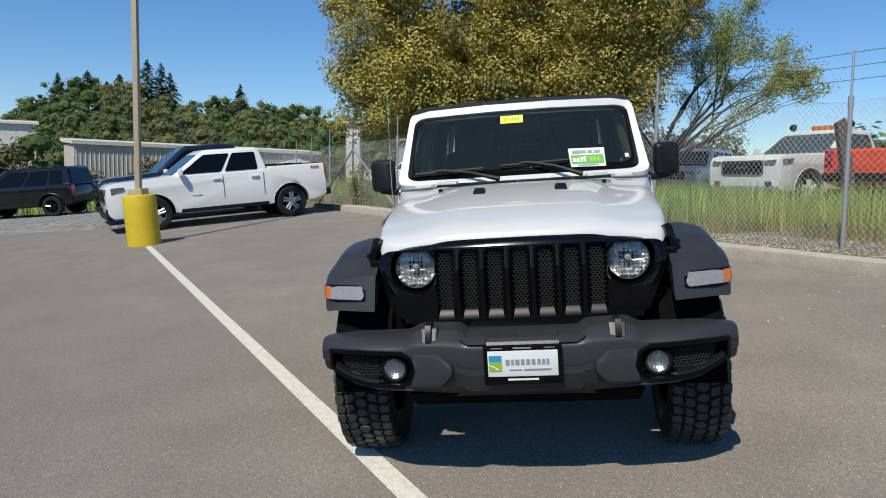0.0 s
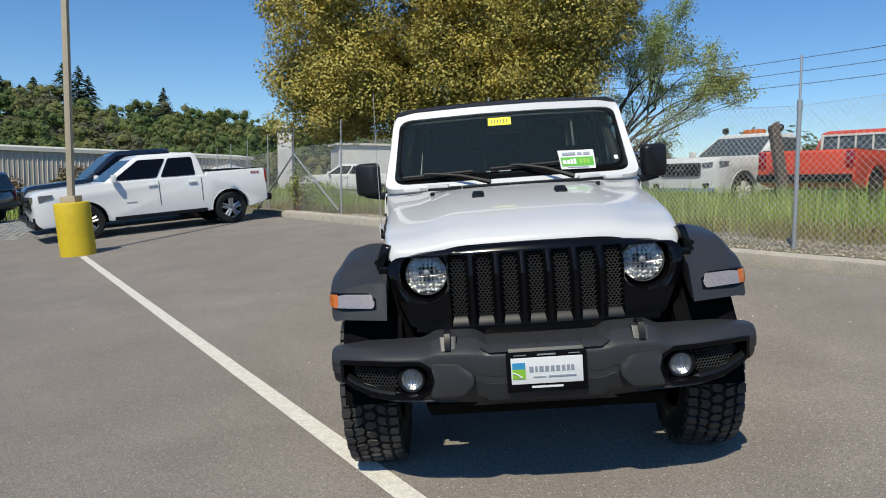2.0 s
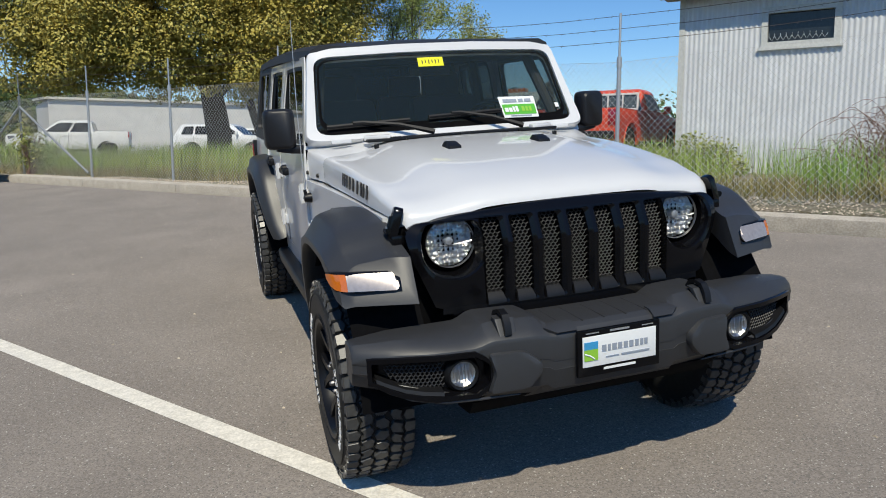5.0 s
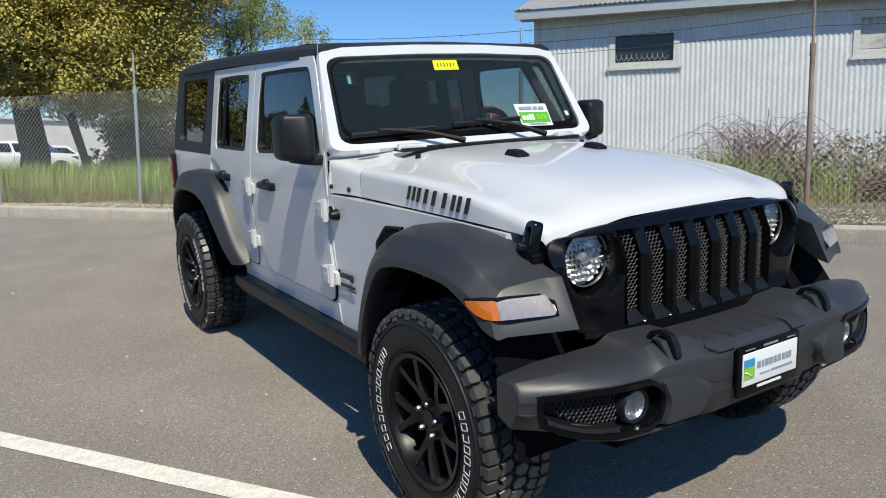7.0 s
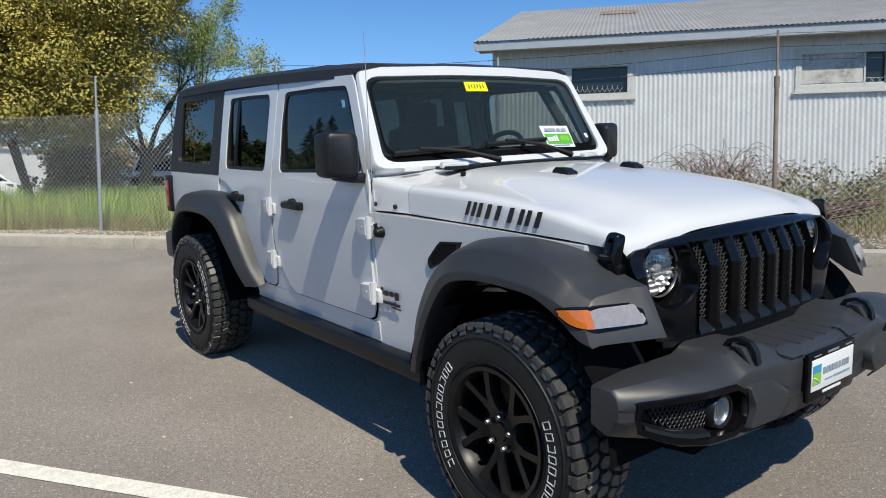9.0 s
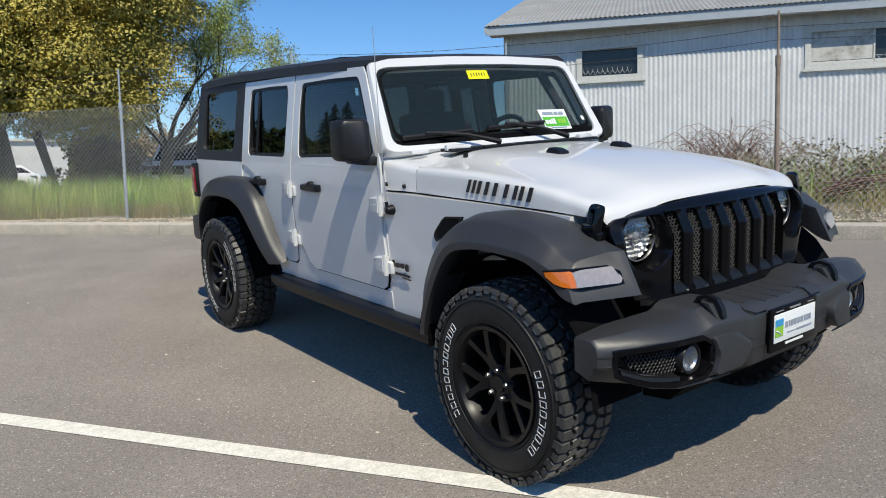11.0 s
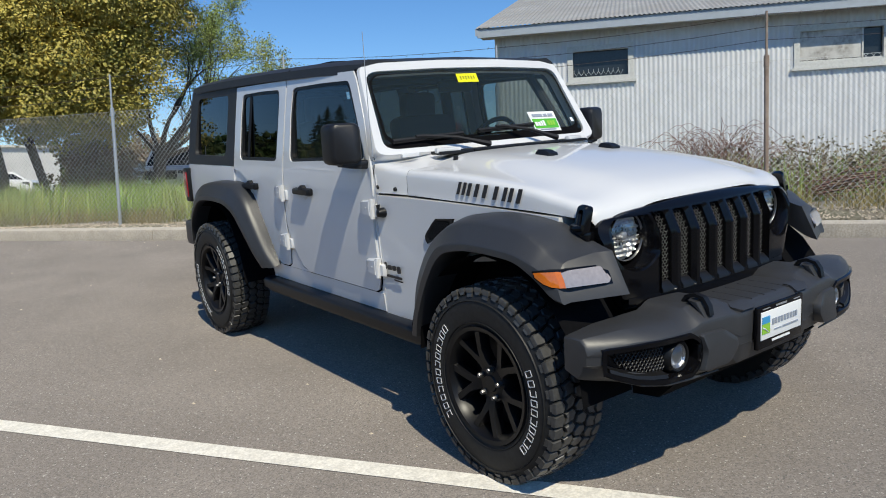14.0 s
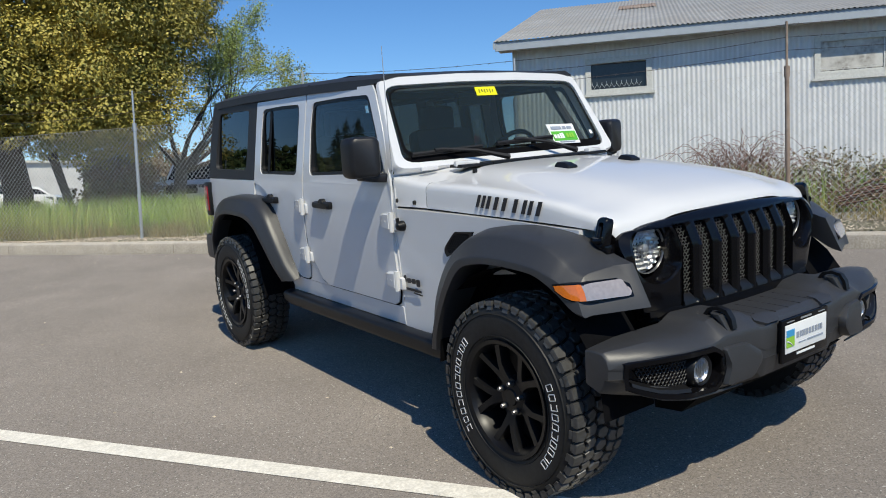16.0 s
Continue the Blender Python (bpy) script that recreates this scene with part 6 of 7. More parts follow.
    for y, z in ((0.79, 1.122), (0.90, 1.13)):
        bm = B()
        lathe(bm, [(0.001, -0.008), (0.009, -0.006), (0.011, 0.004)], 10, "x", (-0.743 - 0.03 * (y > 0.85), y, z))
        part("rubber_stop", bm, M["plastic2"], c)

    # side decals: slanted stencil bars on the hood, a badge of plain bars on the fender
    def hood_side(y, z):
        return Vector((-(0.676 + 0.020 * (y + 0.08) / 0.2 * 0.6) - 0.0035, y, z))

    def decal(y0, y1, zb, zt, thick=0.02, lean=0.0):
        """One slanted bar from (y0, zb) to (y1, zt)."""
        pts = [hood_side(y0 + thick / 2, zb), hood_side(y0 - thick / 2, zb), hood_side(y1 - thick / 2, zt), hood_side(y1 + thick / 2, zt)]
        part("decal_bar", slab(B(), pts, 0.002), M["decal"], c, "dark stencilled mark")

    for y0, t in ((0.350, 0.018), (0.318, 0.018), (0.286, 0.020), (0.240, 0.022), (0.190, 0.022), (0.126, 0.022), (0.074, 0.020), (0.040, 0.020), (-0.006, 0.022)):
        f = (0.36 - y0) / 0.378
        decal(y0 + 0.004, y0 - 0.018, 1.118 - 0.022 * f, 1.172 - 0.018 * f, t)

    def fend(y, z):
        return Vector((-(0.688 + 0.093 * y / 0.93 - (0.786 - side_x(z)) * y / 0.93) - 0.004, y, z))

    for y0, y1, z0, z1 in ((0.885, 0.868, 0.728, 0.765), (0.862, 0.832, 0.728, 0.752), (0.826, 0.797, 0.728, 0.752), (0.790, 0.765, 0.716, 0.752)):
        o_ = rounded([fend(y0, z0), fend(y1, z0), fend(y1, z1), fend(y0, z1)], 0.008, 3)
        part("badge_bar", slab(B(), o_, 0.004), M["decal"], c, "small black badge")
    for y0, y1, z0, z1 in ((0.880, 0.760, 0.692, 0.704), (0.82, 0.755, 0.678, 0.684)):
        part("badge_bar", slab(B(), [fend(y0, z0), fend(y1, z0 - 0.006), fend(y1, z1 - 0.006), fend(y0, z1)], 0.003), M["decal"], c)

    # inside
    bm = B()
    loft(bm, [rounded([(-0.68, 1.0, 1.05), (0.68, 1.0, 1.05), (0.68, 1.0, 1.27), (-0.68, 1.0, 1.27)], 0.05, 3), rounded([(-0.68, 1.30, 0.95), (0.68, 1.30, 0.95), (0.68, 1.34, 1.20), (-0.68, 1.34, 1.20)], 0.05, 3)])
    part("dashboard", bm, M["seat"], c, "black dashboard")
    bm = B()
    cw = Vector((0.42, 1.43, 1.25))
    tilt = Matrix.Rotation(radians(-62), 3, "X")
    tube(bm, [cw + tilt @ Vector((0.18 * math.cos(6.2832 * k / 24), 0.18 * math.sin(6.2832 * k / 24), 0)) for k in range(25)], 0.015, 8, False)
    for a_ in (0.0, 2.2, 4.1):
        tube(bm, [cw + tilt @ Vector((0.18 * math.cos(a_), 0.18 * math.sin(a_), 0)), cw + tilt @ Vector((0, 0, -0.03))], 0.014, 6)
    lathe(bm, [(0.001, -0.02), (0.06, -0.02), (0.06, 0.02), (0.001, 0.02)], 16, "z", (0, 0, 0))
    bm.verts.ensure_lookup_table()
    for v in bm.verts[-64:]:
        v.co = cw + tilt @ (v.co + Vector((0, 0, -0.03)))
    part("steering_wheel", bm, M["plastic2"], c, "black steering wheel")
    for x in (-0.36, 0.36):
        for y in (1.75, 2.65):
            bm = B()
            box(bm, (x, y, 0.86), (0.50, 0.50, 0.16), 0.05)
            box(bm, (x, y + 0.30, 1.17), (0.48, 0.14, 0.58), 0.06, Matrix.Rotation(-0.22, 4, "X"))
            box(bm, (x, y + 0.39, 1.52), (0.26, 0.10, 0.18), 0.04)
            part("seat", bm, M["seat"], c, "black cloth seat")
    bm = B()
    for x in (-0.60, 0.60):
        tube(bm, [(x, 1.28, 1.68), (x, 2.3, 1.70), (x * 1.02, 3.3, 1.68), (x * 1.1, 3.5, 1.2)], 0.035, 8)
        tube(bm, [(x, 2.15, 1.70), (x * 1.16, 2.17, 1.1), (x * 1.18, 2.17, 0.7)], 0.04, 8)
        tube(bm, [(x, 1.28, 1.68), (x * 1.15, 1.05, 1.28)], 0.03, 8)
    tube(bm, [(-0.6, 2.15, 1.70), (0.6, 2.15, 1.70)], 0.035, 8)
    part("roll_bar", bm, M["seat"], c, "padded black roll bar")
    bm = B()
    box(bm, (0.0, 1.24, 1.61), (0.24, 0.03, 0.07), 0.015)
    tube(bm, [(0, 1.22, 1.64), (0, 1.19, 1.69)], 0.01, 6)
    part("inside_mirror", bm, M["plastic2"], c)
    bm = B()
    box(bm, (0, 2.3, 0.66), (1.45, 2.6, 0.06), 0.01)
    box(bm, (0, 1.12, 0.9), (1.45, 0.05, 0.6), 0.01)
    box(bm, (0, 2.4, 1.722), (1.3, 2.3, 0.02), 0.005)
    part("cabin_floor", bm, M["seat"], c)
    return c


car()



# ---- other vehicles ----
def plain_wheel(parent, r, hw, rim_mat, at):
    w = new("wheel")
    w.parent = parent
    w.matrix_basis = at
    bm = B()
    lathe(bm, [(r * 0.62, hw), (r * 0.66, hw + 0.01), (r * 0.92, hw + 0.005), (r, hw - 0.03), (r, -hw + 0.03), (r * 0.92, -hw - 0.005), (r * 0.66, -hw - 0.01), (r * 0.62, -hw)], 36, "x")
    part("tyre", bm, M["rubber"], w)
    bm = B()
    lathe(bm, [(r * 0.56, 0.0), (r * 0.60, -hw + 0.02), (r * 0.64, -hw)], 32, "x")
    lathe(bm, [(0.001, -hw + 0.03), (r * 0.16, -hw + 0.03), (r * 0.2, -hw + 0.06)], 16, "x")
    for k in range(5):
        a = 6.2832 * k / 5 + 0.3
        for sg in (-1, 1):
            p = [Vector((-hw + 0.020, r * 0.12 * math.cos(a + sg * 0.5), r * 0.12 * math.sin(a + sg * 0.5))), Vector((-hw + 0.004, r * 0.6 * math.cos(a + sg * 0.17), r * 0.6 * math.sin(a + sg * 0.17)))]
            tube(bm, p, r * 0.085, 6)
    part("rim", bm, rim_mat, w)
    bm = B()
    lathe(bm, [(0.001, 0.0), (r * 0.58, 0.0), (r * 0.58, 0.02), (0.001, 0.02)], 24, "x")
    part("brake_disc", bm, M["dark"], w)
    return w


def vehicle(name, label, category, m, paint, wb, fo, ro, width, hood, belt, roof, cab, bed=None, r=0.38, rim="silver", trim="plastic2", doors=2, group="", arch=None, chrome=False, quarter=False, sky_toned=False):
    """Forward is -y, the front axle at y = 0. cab: (foot of windshield, roof front, roof rear, foot of back window)."""
    v = thing(name, label, category, m, group)
    h = width / 2
    back = wb + ro
    c0, t0, t1, c1 = cab

    def archpts(y0):
        ra = r + 0.09
        return [(y0 + ra * math.cos(a), max(0.36, r + ra * math.sin(a))) for a in np.linspace(-0.05, math.pi + 0.05, 13)]

    poly = [(-fo + 0.10, 0.34), (-fo, 0.42), (-fo - 0.03, hood - 0.32), (-fo - 0.01, hood - 0.12), (-fo + 0.07, hood - 0.035), (-fo + 0.25, hood), ((c0 - fo) / 2, hood + 0.02), (c0, belt)]
    if bed:
        poly += [(c1 + 0.02, belt), (c1 + 0.05, bed), (back - 0.05, bed), (back, bed - 0.05), (back, 0.52), (back - 0.1, 0.45)]
    else:
        poly += [(c1 - 0.1, belt + 0.02), (back - 0.04, belt - 0.08), (back, belt - 0.3), (back, 0.50), (back - 0.08, 0.38)]
    poly += archpts(wb) + [(wb - r - 0.25, 0.36), (r + 0.25, 0.36)] + archpts(0.0)
    bm = B()
    prism(bm, poly, "x", -h, h, 0.035, 2)
    for w_ in bm.verts:
        w_.co.x *= 1 - 0.06 * max(0, w_.co.z - 0.9) - (0.05 * max(0, -fo + 0.35 - w_.co.y) / 0.35 if w_.co.y < -fo + 0.35 else 0) - 0.03 * max(0, 0.6 - w_.co.z)
    body = part("body", bm, paint, v, "", 35)
    bm = B()
    box(bm, (0, wb / 2, 0.46), (width - 0.35, wb + 0.9, 0.24), 0.03)
    part("underbody", bm, M["dark"], v)
    if bed:
        # Thin black sheet on top of the solid bed, in place of a hollow.
        bm = B()
        box(bm, (0, (c1 + back) / 2 + 0.06, bed - 0.002), (width - 0.30, back - c1 - 0.25, 0.012), 0.003)
        part("bed_well", bm, M["dark"], v)
        for sg in (-1, 1):
            part("bed_rail", box(B(), (sg * (h - 0.115), (c1 + back) / 2 + 0.04, bed + 0.012), (0.07, back - c1 - 0.12, 0.02), 0.006), M["plastic2"], v)
    # cabin
    hb, ht = h * 0.955, h * 0.80
    bm = B()
    ring0 = rounded([(-hb, c0, belt - 0.02), (hb, c0, belt - 0.02), (hb, c1, belt - 0.02), (-hb, c1, belt - 0.02)], 0.05, 3)
    ring1 = rounded([(-ht, t0, roof - 0.06), (ht, t0, roof - 0.06), (ht, t1, roof - 0.06), (-ht, t1, roof - 0.06)], 0.08, 3)
    ring2 = rounded([(-ht + 0.08, t0 + 0.12, roof), (ht - 0.08, t0 + 0.12, roof), (ht - 0.08, t1 - 0.1, roof), (-ht + 0.08, t1 - 0.1, roof)], 0.08, 3)
    loft(bm, [ring0, ring1, ring2])
    cabin = part("cabin", bm, paint, v, "", 35)

    def side_pt(sg, u, z):
        """On the cabin's side: u along from its front, at height z."""
        k = (z - belt) / (roof - 0.06 - belt)
        y0, y1 = c0 + (t0 - c0) * k, c1 + (t1 - c1) * k
        return Vector((sg * (hb + (ht - hb) * k + 0.006), y0 + (y1 - y0) * u, z))

    z0, z1 = belt + 0.03, roof - 0.115
    cuts = [(0.10, 0.50), (0.54, 0.90)] if doors == 2 else [(0.12, 0.88)]
    if quarter:
        cuts = [(0.10, 0.40), (0.435, 0.70), (0.73, 0.90)]
    for sg in (-1, 1):
        for u0, u1 in cuts:
            bm = B()
            quad = rounded([side_pt(sg, u0 - (0.03 if u0 < 0.2 else 0), z0), side_pt(sg, u1, z0), side_pt(sg, u1, z1), side_pt(sg, u0, z1)], 0.05, 3)
            slab(bm, quad if sg > 0 else quad[::-1], 0.004)
            part("side_window", bm, M["sky_veil"] if sky_toned else M["gloss"], v, "side window in a painted sky tone" if sky_toned else "dark side window")
        # Thin black tubes down the doors put the gaps' shade into colour.
        for u0, _ in cuts[1:] + [(0.97, 0)]:
            bm = B()
            yy = side_pt(sg, u0 - 0.02, belt).y
            tube(bm, [(sg * (h + 0.001), yy, belt - 0.05), (sg * (h + 0.002), yy, 0.62)], 0.006, 4)
            part("door_seam", bm, M["dark"], v)
        for u0, u1 in cuts[:2]:
            bm = B()
            yy = side_pt(sg, u1, belt).y - 0.10
            box(bm, (sg * (h + 0.012), yy, belt - 0.13), (0.03, 0.20, 0.045), 0.012)
            part("door_handle", bm, paint if paint != M["black"] else M["plastic2"], v)
        bm = B()
        yy = side_pt(sg, 0.10, belt).y
        box(bm, (sg * (h + 0.10), yy - 0.02, belt + 0.08), (0.17, 0.10, 0.18), 0.035)
        box(bm, (sg * (h + 0.0), yy, belt + 0.0), (0.12, 0.06, 0.04), 0.01)
        part("door_mirror", bm, paint, v)
        bm = B()
        box(bm, (sg * (h * 0.985), wb / 2, 0.40), (0.05, wb - 2 * r - 0.4, 0.09), 0.02)
        part("side_sill", bm, M[trim], v, "dark lower sill")
        for y0 in (0.0, wb):
            bm = B()
            ra = r + 0.085
            pts = [(sg * (h + 0.004), y0 + ra * math.cos(a), r + ra * math.sin(a)) for a in np.linspace(0.0, math.pi, 15)]
            tube(bm, pts, 0.03 if arch else 0.012, 6)
            part("arch_trim", bm, M[trim] if arch else paint, v)
            plain_wheel(v, r, 0.115, M[rim], pose(sg * (h - 0.13), y0, r, 0, 0, 0 if sg < 0 else 180))
    for fr, (yb, yt, cc) in enumerate(((c0, t0, 1), (c1, t1, -1))):
        bm = B()
        k0, k1 = 0.08, 0.93
        n_ = 0.008 * (-1 if fr == 0 else 1)
        P0 = lambda u, k: Vector((u * (hb + (ht - hb) * k) * 0.90, yb + (yt - yb) * k + n_, belt - 0.02 + (roof - 0.04 - belt) * k))
        quad = rounded([P0(-1, k0), P0(1, k0), P0(1, k1), P0(-1, k1)], 0.06, 3)
        slab(bm, quad, -0.004)
        part("windshield" if fr == 0 else "rear_window", bm, M["sky_veil"] if sky_toned else M["gloss"], v)
    # front
    zf = hood - 0.28
    bm = B()
    gw, gh = width * 0.56, 0.30
    ring(bm, rounded([(-gw / 2, -fo - 0.055, zf - gh / 2), (gw / 2, -fo - 0.055, zf - gh / 2), (gw / 2, -fo - 0.055, zf + gh / 2), (-gw / 2, -fo - 0.055, zf + gh / 2)], 0.05, 3),
         rounded([(-gw / 2 + 0.04, -fo - 0.055, zf - gh / 2 + 0.04), (gw / 2 - 0.04, -fo - 0.055, zf - gh / 2 + 0.04), (gw / 2 - 0.04, -fo - 0.055, zf + gh / 2 - 0.04), (-gw / 2 + 0.04, -fo - 0.055, zf + gh / 2 - 0.04)], 0.03, 3), (0, 0.08, 0))
    gr = part("grille", bm, M["plastic"], v, "dark grille frame")
    bm = B()
    box(bm, (0, -fo - 0.02, zf), (gw - 0.02, 0.05, gh - 0.02), 0.01)
    part("grille_back", bm, M["dark"], gr)
    for k in range(4):
        bm = B()
        box(bm, (0, -fo - 0.052, zf - gh * 0.3 + k * gh * 0.2), (gw - 0.06, 0.02, 0.022), 0.005)
        part("grille_bar", bm, M["plastic2"], gr)
    bm = B()
    box(bm, (0, -fo - 0.062, zf), (0.26, 0.012, 0.045), 0.004)
    part("badge", bm, M["sheen"], gr)
    for sg in (-1, 1):
        bm = B()
        q0, q1 = sg * h * 0.60, sg * h * 0.965
        loft(bm, [[(q0, -fo - 0.05, zf + 0.05), (q0, -fo - 0.05, zf + 0.14), (q0, -fo + 0.10, zf + 0.14), (q0, -fo + 0.10, zf + 0.05)], [(sg * h * 0.86, -fo - 0.02, zf + 0.02), (sg * h * 0.86, -fo - 0.02, zf + 0.16), (sg * h * 0.86, -fo + 0.1, zf + 0.16), (sg * h * 0.86, -fo + 0.1, zf + 0.02)],
                  [(q1, -fo + 0.10, zf + 0.03), (q1, -fo + 0.10, zf + 0.18), (q1 * 0.9, -fo + 0.16, zf + 0.18), (q1 * 0.9, -fo + 0.16, zf + 0.03)], [(sg * (h + 0.004), -fo + 0.34, zf + 0.13), (sg * (h + 0.004), -fo + 0.36, zf + 0.19), (q1, -fo + 0.36, zf + 0.19), (q1, -fo + 0.34, zf + 0.13)]])
        part("headlight", bm, M["headlamp"], v, "clear headlight")
        bm = B()
        box(bm, (sg * h * 0.90, back - 0.005, (bed or belt) - 0.20), (0.16, 0.06, 0.34), 0.02)
        part("tail_lamp", bm, M["red"], v, "red tail lamp")
        bm = B()
        box(bm, (sg * h * 0.70, -fo - 0.02, 0.53), (0.16, 0.05, 0.10), 0.02)
        part("fog_lamp", bm, M["gloss"], v)
    bm = B()
    box(bm, (0, -fo + 0.04, 0.40), (width * 0.94, 0.20, 0.16), 0.05)
    part("front_bumper", bm, M["chrome"] if chrome else M[trim], v)
    bm = B()
    box(bm, (0, back + 0.04, 0.56), (width * 0.96, 0.18, 0.17), 0.04)
    part("rear_bumper", bm, M["chrome"] if chrome else M[trim], v)
    return v


pick = dict(wb=3.26, fo=0.98, ro=0.94, width=1.88, hood=1.15, belt=1.22, roof=1.79, cab=(0.42, 1.16, 2.60, 2.71), bed=1.29, r=0.385, rim="silver")
truck = vehicle("pickup_truck", "clean white crew-cab pickup truck with silver alloy wheels", "pickup truck", lot(-9.24, 13.40, 0, -54), M["truckwhite"], **pick)
for k in range(3):
    bm = B()
    box(bm, (0.936, 3.85 + 0.075 * k, 1.20), (0.004, 0.055, 0.045), 0.0, Matrix.Rotation(0.2, 4, "X"))
    part("side_badge", bm, M["red"], truck, "small red badge on the bed")
bm = B()
box(bm, (0.944, 0.98, 0.74), (0.004, 0.22, 0.016))
part("side_badge", bm, M["steel"], truck, "small grey badge on the door")
vehicle("pickup_truck", "dark navy pickup truck parked beside the white one", "pickup truck", lot(-10.85, 15.8, 0, -54), M["navy"], chrome=False,
        **{**pick, "hood": 1.24, "belt": 1.32, "roof": 1.97, "width": 1.98})
vehicle("small_suv", "black small sport utility car on paving blocks", "car", lot(-19.0, 20.6, 0, -84), M["black"], wb=2.57, fo=0.85, ro=0.78, width=1.80, hood=1.05, belt=1.08, roof=1.68,
        cab=(0.42, 1.0, 3.20, 3.33), r=0.355, rim="gloss", arch=True, quarter=True)


def field(x, y, turn, dz=0.0):
    """A pose on the level ground beyond the fence, by lot coordinates."""
    p = up(x, y)
    return pose(p.x, p.y, 0.86 + dz, 0, 0, turn)


def heading(bearing):
    """The turn that points a vehicle (forward -y) at a bearing, degrees from +y towards +x."""
    return 180 - bearing


ford = vehicle("utility_truck", "old white work truck with an amber beacon behind the fence", "truck", field(5.3, 14.1, heading(236), 0.02), M["oldwhite"], wb=3.5, fo=0.9, ro=1.2, width=2.0, hood=1.16, belt=1.22, roof=1.80,
               cab=(0.65, 1.35, 2.25, 2.4), bed=1.15, r=0.40, rim="oldwhite", doors=1, chrome=True, sky_toned=True)
bm = B()
box(bm, (0, 1.7, 1.86), (0.5, 0.22, 0.11), 0.03)
part("beacon", bm, M["amber"], ford, "amber beacon on the roof")
for x in (-0.75, 0.75):
    bm = B()
    lathe(bm, [(0.001, -0.05), (0.07, -0.05), (0.09, 0.02), (0.05, 0.06), (0.001, 0.07)], 14, "y", (x, 1.6, 1.91))
    tube(bm, [(x, 1.6, 1.78), (x, 1.6, 1.88)], 0.015, 6)
    part("work_lamp", bm, M["plastic2"], ford)
red = vehicle("pickup_truck", "faded red old pickup truck in tall grass", "pickup truck", field(9.72, 14.37, heading(50), 0.13), M["redpaint"], wb=3.3, fo=0.8, ro=1.0, width=1.95, hood=1.05, belt=1.13, roof=1.66,
              cab=(0.65, 1.05, 1.98, 2.06), bed=1.12, r=0.38, rim="rust", doors=1, sky_toned=True)
bm = B()
for x in (-0.36, 0.0, 0.36):
    box(bm, (x, 2.045, 1.37), (0.030, 0.05, 0.34), 0.004)
for x in (-0.72, 0.72):
    box(bm, (x, 2.045, 1.37), (0.045, 0.05, 0.38), 0.004)
for z in (1.19, 1.55):
    box(bm, (0, 2.045 - 0.15 * (z - 1.37), z), (1.48, 0.05, 0.045), 0.004)
part("window_bars", bm, M["oldwhite"], red, "pale frame of the sliding rear window")
vehicle("pickup_truck", "white pickup truck in the field behind the fence", "pickup truck", field(9.4, 33.4, heading(240)), M["oldwhite"], **{**pick, "rim": "plastic2"}, chrome=True)
vehicle("pickup_truck", "white pickup truck by the pale wall", "pickup truck", field(-8.2, 37.0, heading(270)), M["oldwhite"], **{**pick, "rim": "plastic2"}, chrome=True)
vehicle("station_wagon", "white station wagon parked under the tree", "car", field(1.9, 34.5, heading(112)), M["truckwhite"], wb=2.9, fo=0.8, ro=1.0, width=1.85, hood=1.05, belt=1.1, roof=1.62, cab=(0.4, 1.0, 3.5, 3.8), r=0.36, rim="plastic2", quarter=True)
vehicle("sedan", "silver car in the field under the tree", "car", field(5.1, 24.0, heading(212)), M["silverpaint"], wb=2.8, fo=0.85, ro=0.95, width=1.95, hood=1.15, belt=1.2, roof=1.88, cab=(0.4, 1.0, 3.2, 3.5), r=0.34, rim="silver")
vehicle("sedan", "white car in the field under the tree", "car", field(3.9, 41.3, heading(100)), M["oldwhite"], wb=2.7, fo=0.85, ro=0.95, width=1.80, hood=0.98, belt=1.05, roof=1.62, cab=(0.4, 1.1, 2.8, 3.2), r=0.34, rim="silver")

# A boat under a white cover, laid up in the field.
boat = thing("boat", "small white boat under a white cover laid up in the field", "boat", field(-12.3, 34.2, 20))
bm = B()
loft(bm, [rounded([(-w_, y, 1.12), (-w_ * 0.96, y, 0.55), (-w_ * 0.25, y, low), (w_ * 0.25, y, low), (w_ * 0.96, y, 0.55), (w_, y, 1.12)], 0.06, 2) for y, w_, low in ((-2.1, 0.08, 0.55), (-1.6, 0.50, 0.2), (-0.8, 0.80, 0.02), (0.6, 0.86, 0.0), (1.9, 0.84, 0.0))])
part("hull", bm, M["truckwhite"], boat)
bm = B()
loft(bm, [rounded([(-w_, y, 1.10), (w_, y, 1.10), (w_ * 0.92, y, 1.22 + h_ * 0.6), (0, y, 1.24 + h_), (-w_ * 0.92, y, 1.22 + h_ * 0.6)], 0.10, 3) for y, w_, h_ in ((-2.15, 0.10, 0.02), (-1.6, 0.54, 0.12), (-0.8, 0.84, 0.34), (0.6, 0.90, 0.46), (1.6, 0.88, 0.40), (1.95, 0.86, 0.16))])
part("cover", bm, M["oldwhite"], boat, "white cloth cover drawn over the boat")

# ---- leaning posts in the field ----
def lean_post(x, y, h, dx, dy, w=0.13):
    p = up(x, y)
    bm = B()
    a = Vector((p.x, p.y, 0.6))
    b = a + Vector((dx, dy, h))
    loft(bm, [[c + Vector((sx * w / 2, sy * w / 2, 0.05 * sx * (c == b))) for sx, sy in ((-1, -1), (1, -1), (1, 1), (-1, 1))] for c in (a, a.lerp(b, 0.5), b)])
    for v in bm.verts:
        v.co += Vector((noise.noise(v.co * 9), noise.noise(v.co * 7 + Vector((3, 0, 0))), 0)) * 0.03
    solid("leaning_post", bm, M["post"], "weathered wooden post leaning in the grass", "post")


lean_post(5.95, 11.2, 2.0, -0.28, 0.1, 0.17)
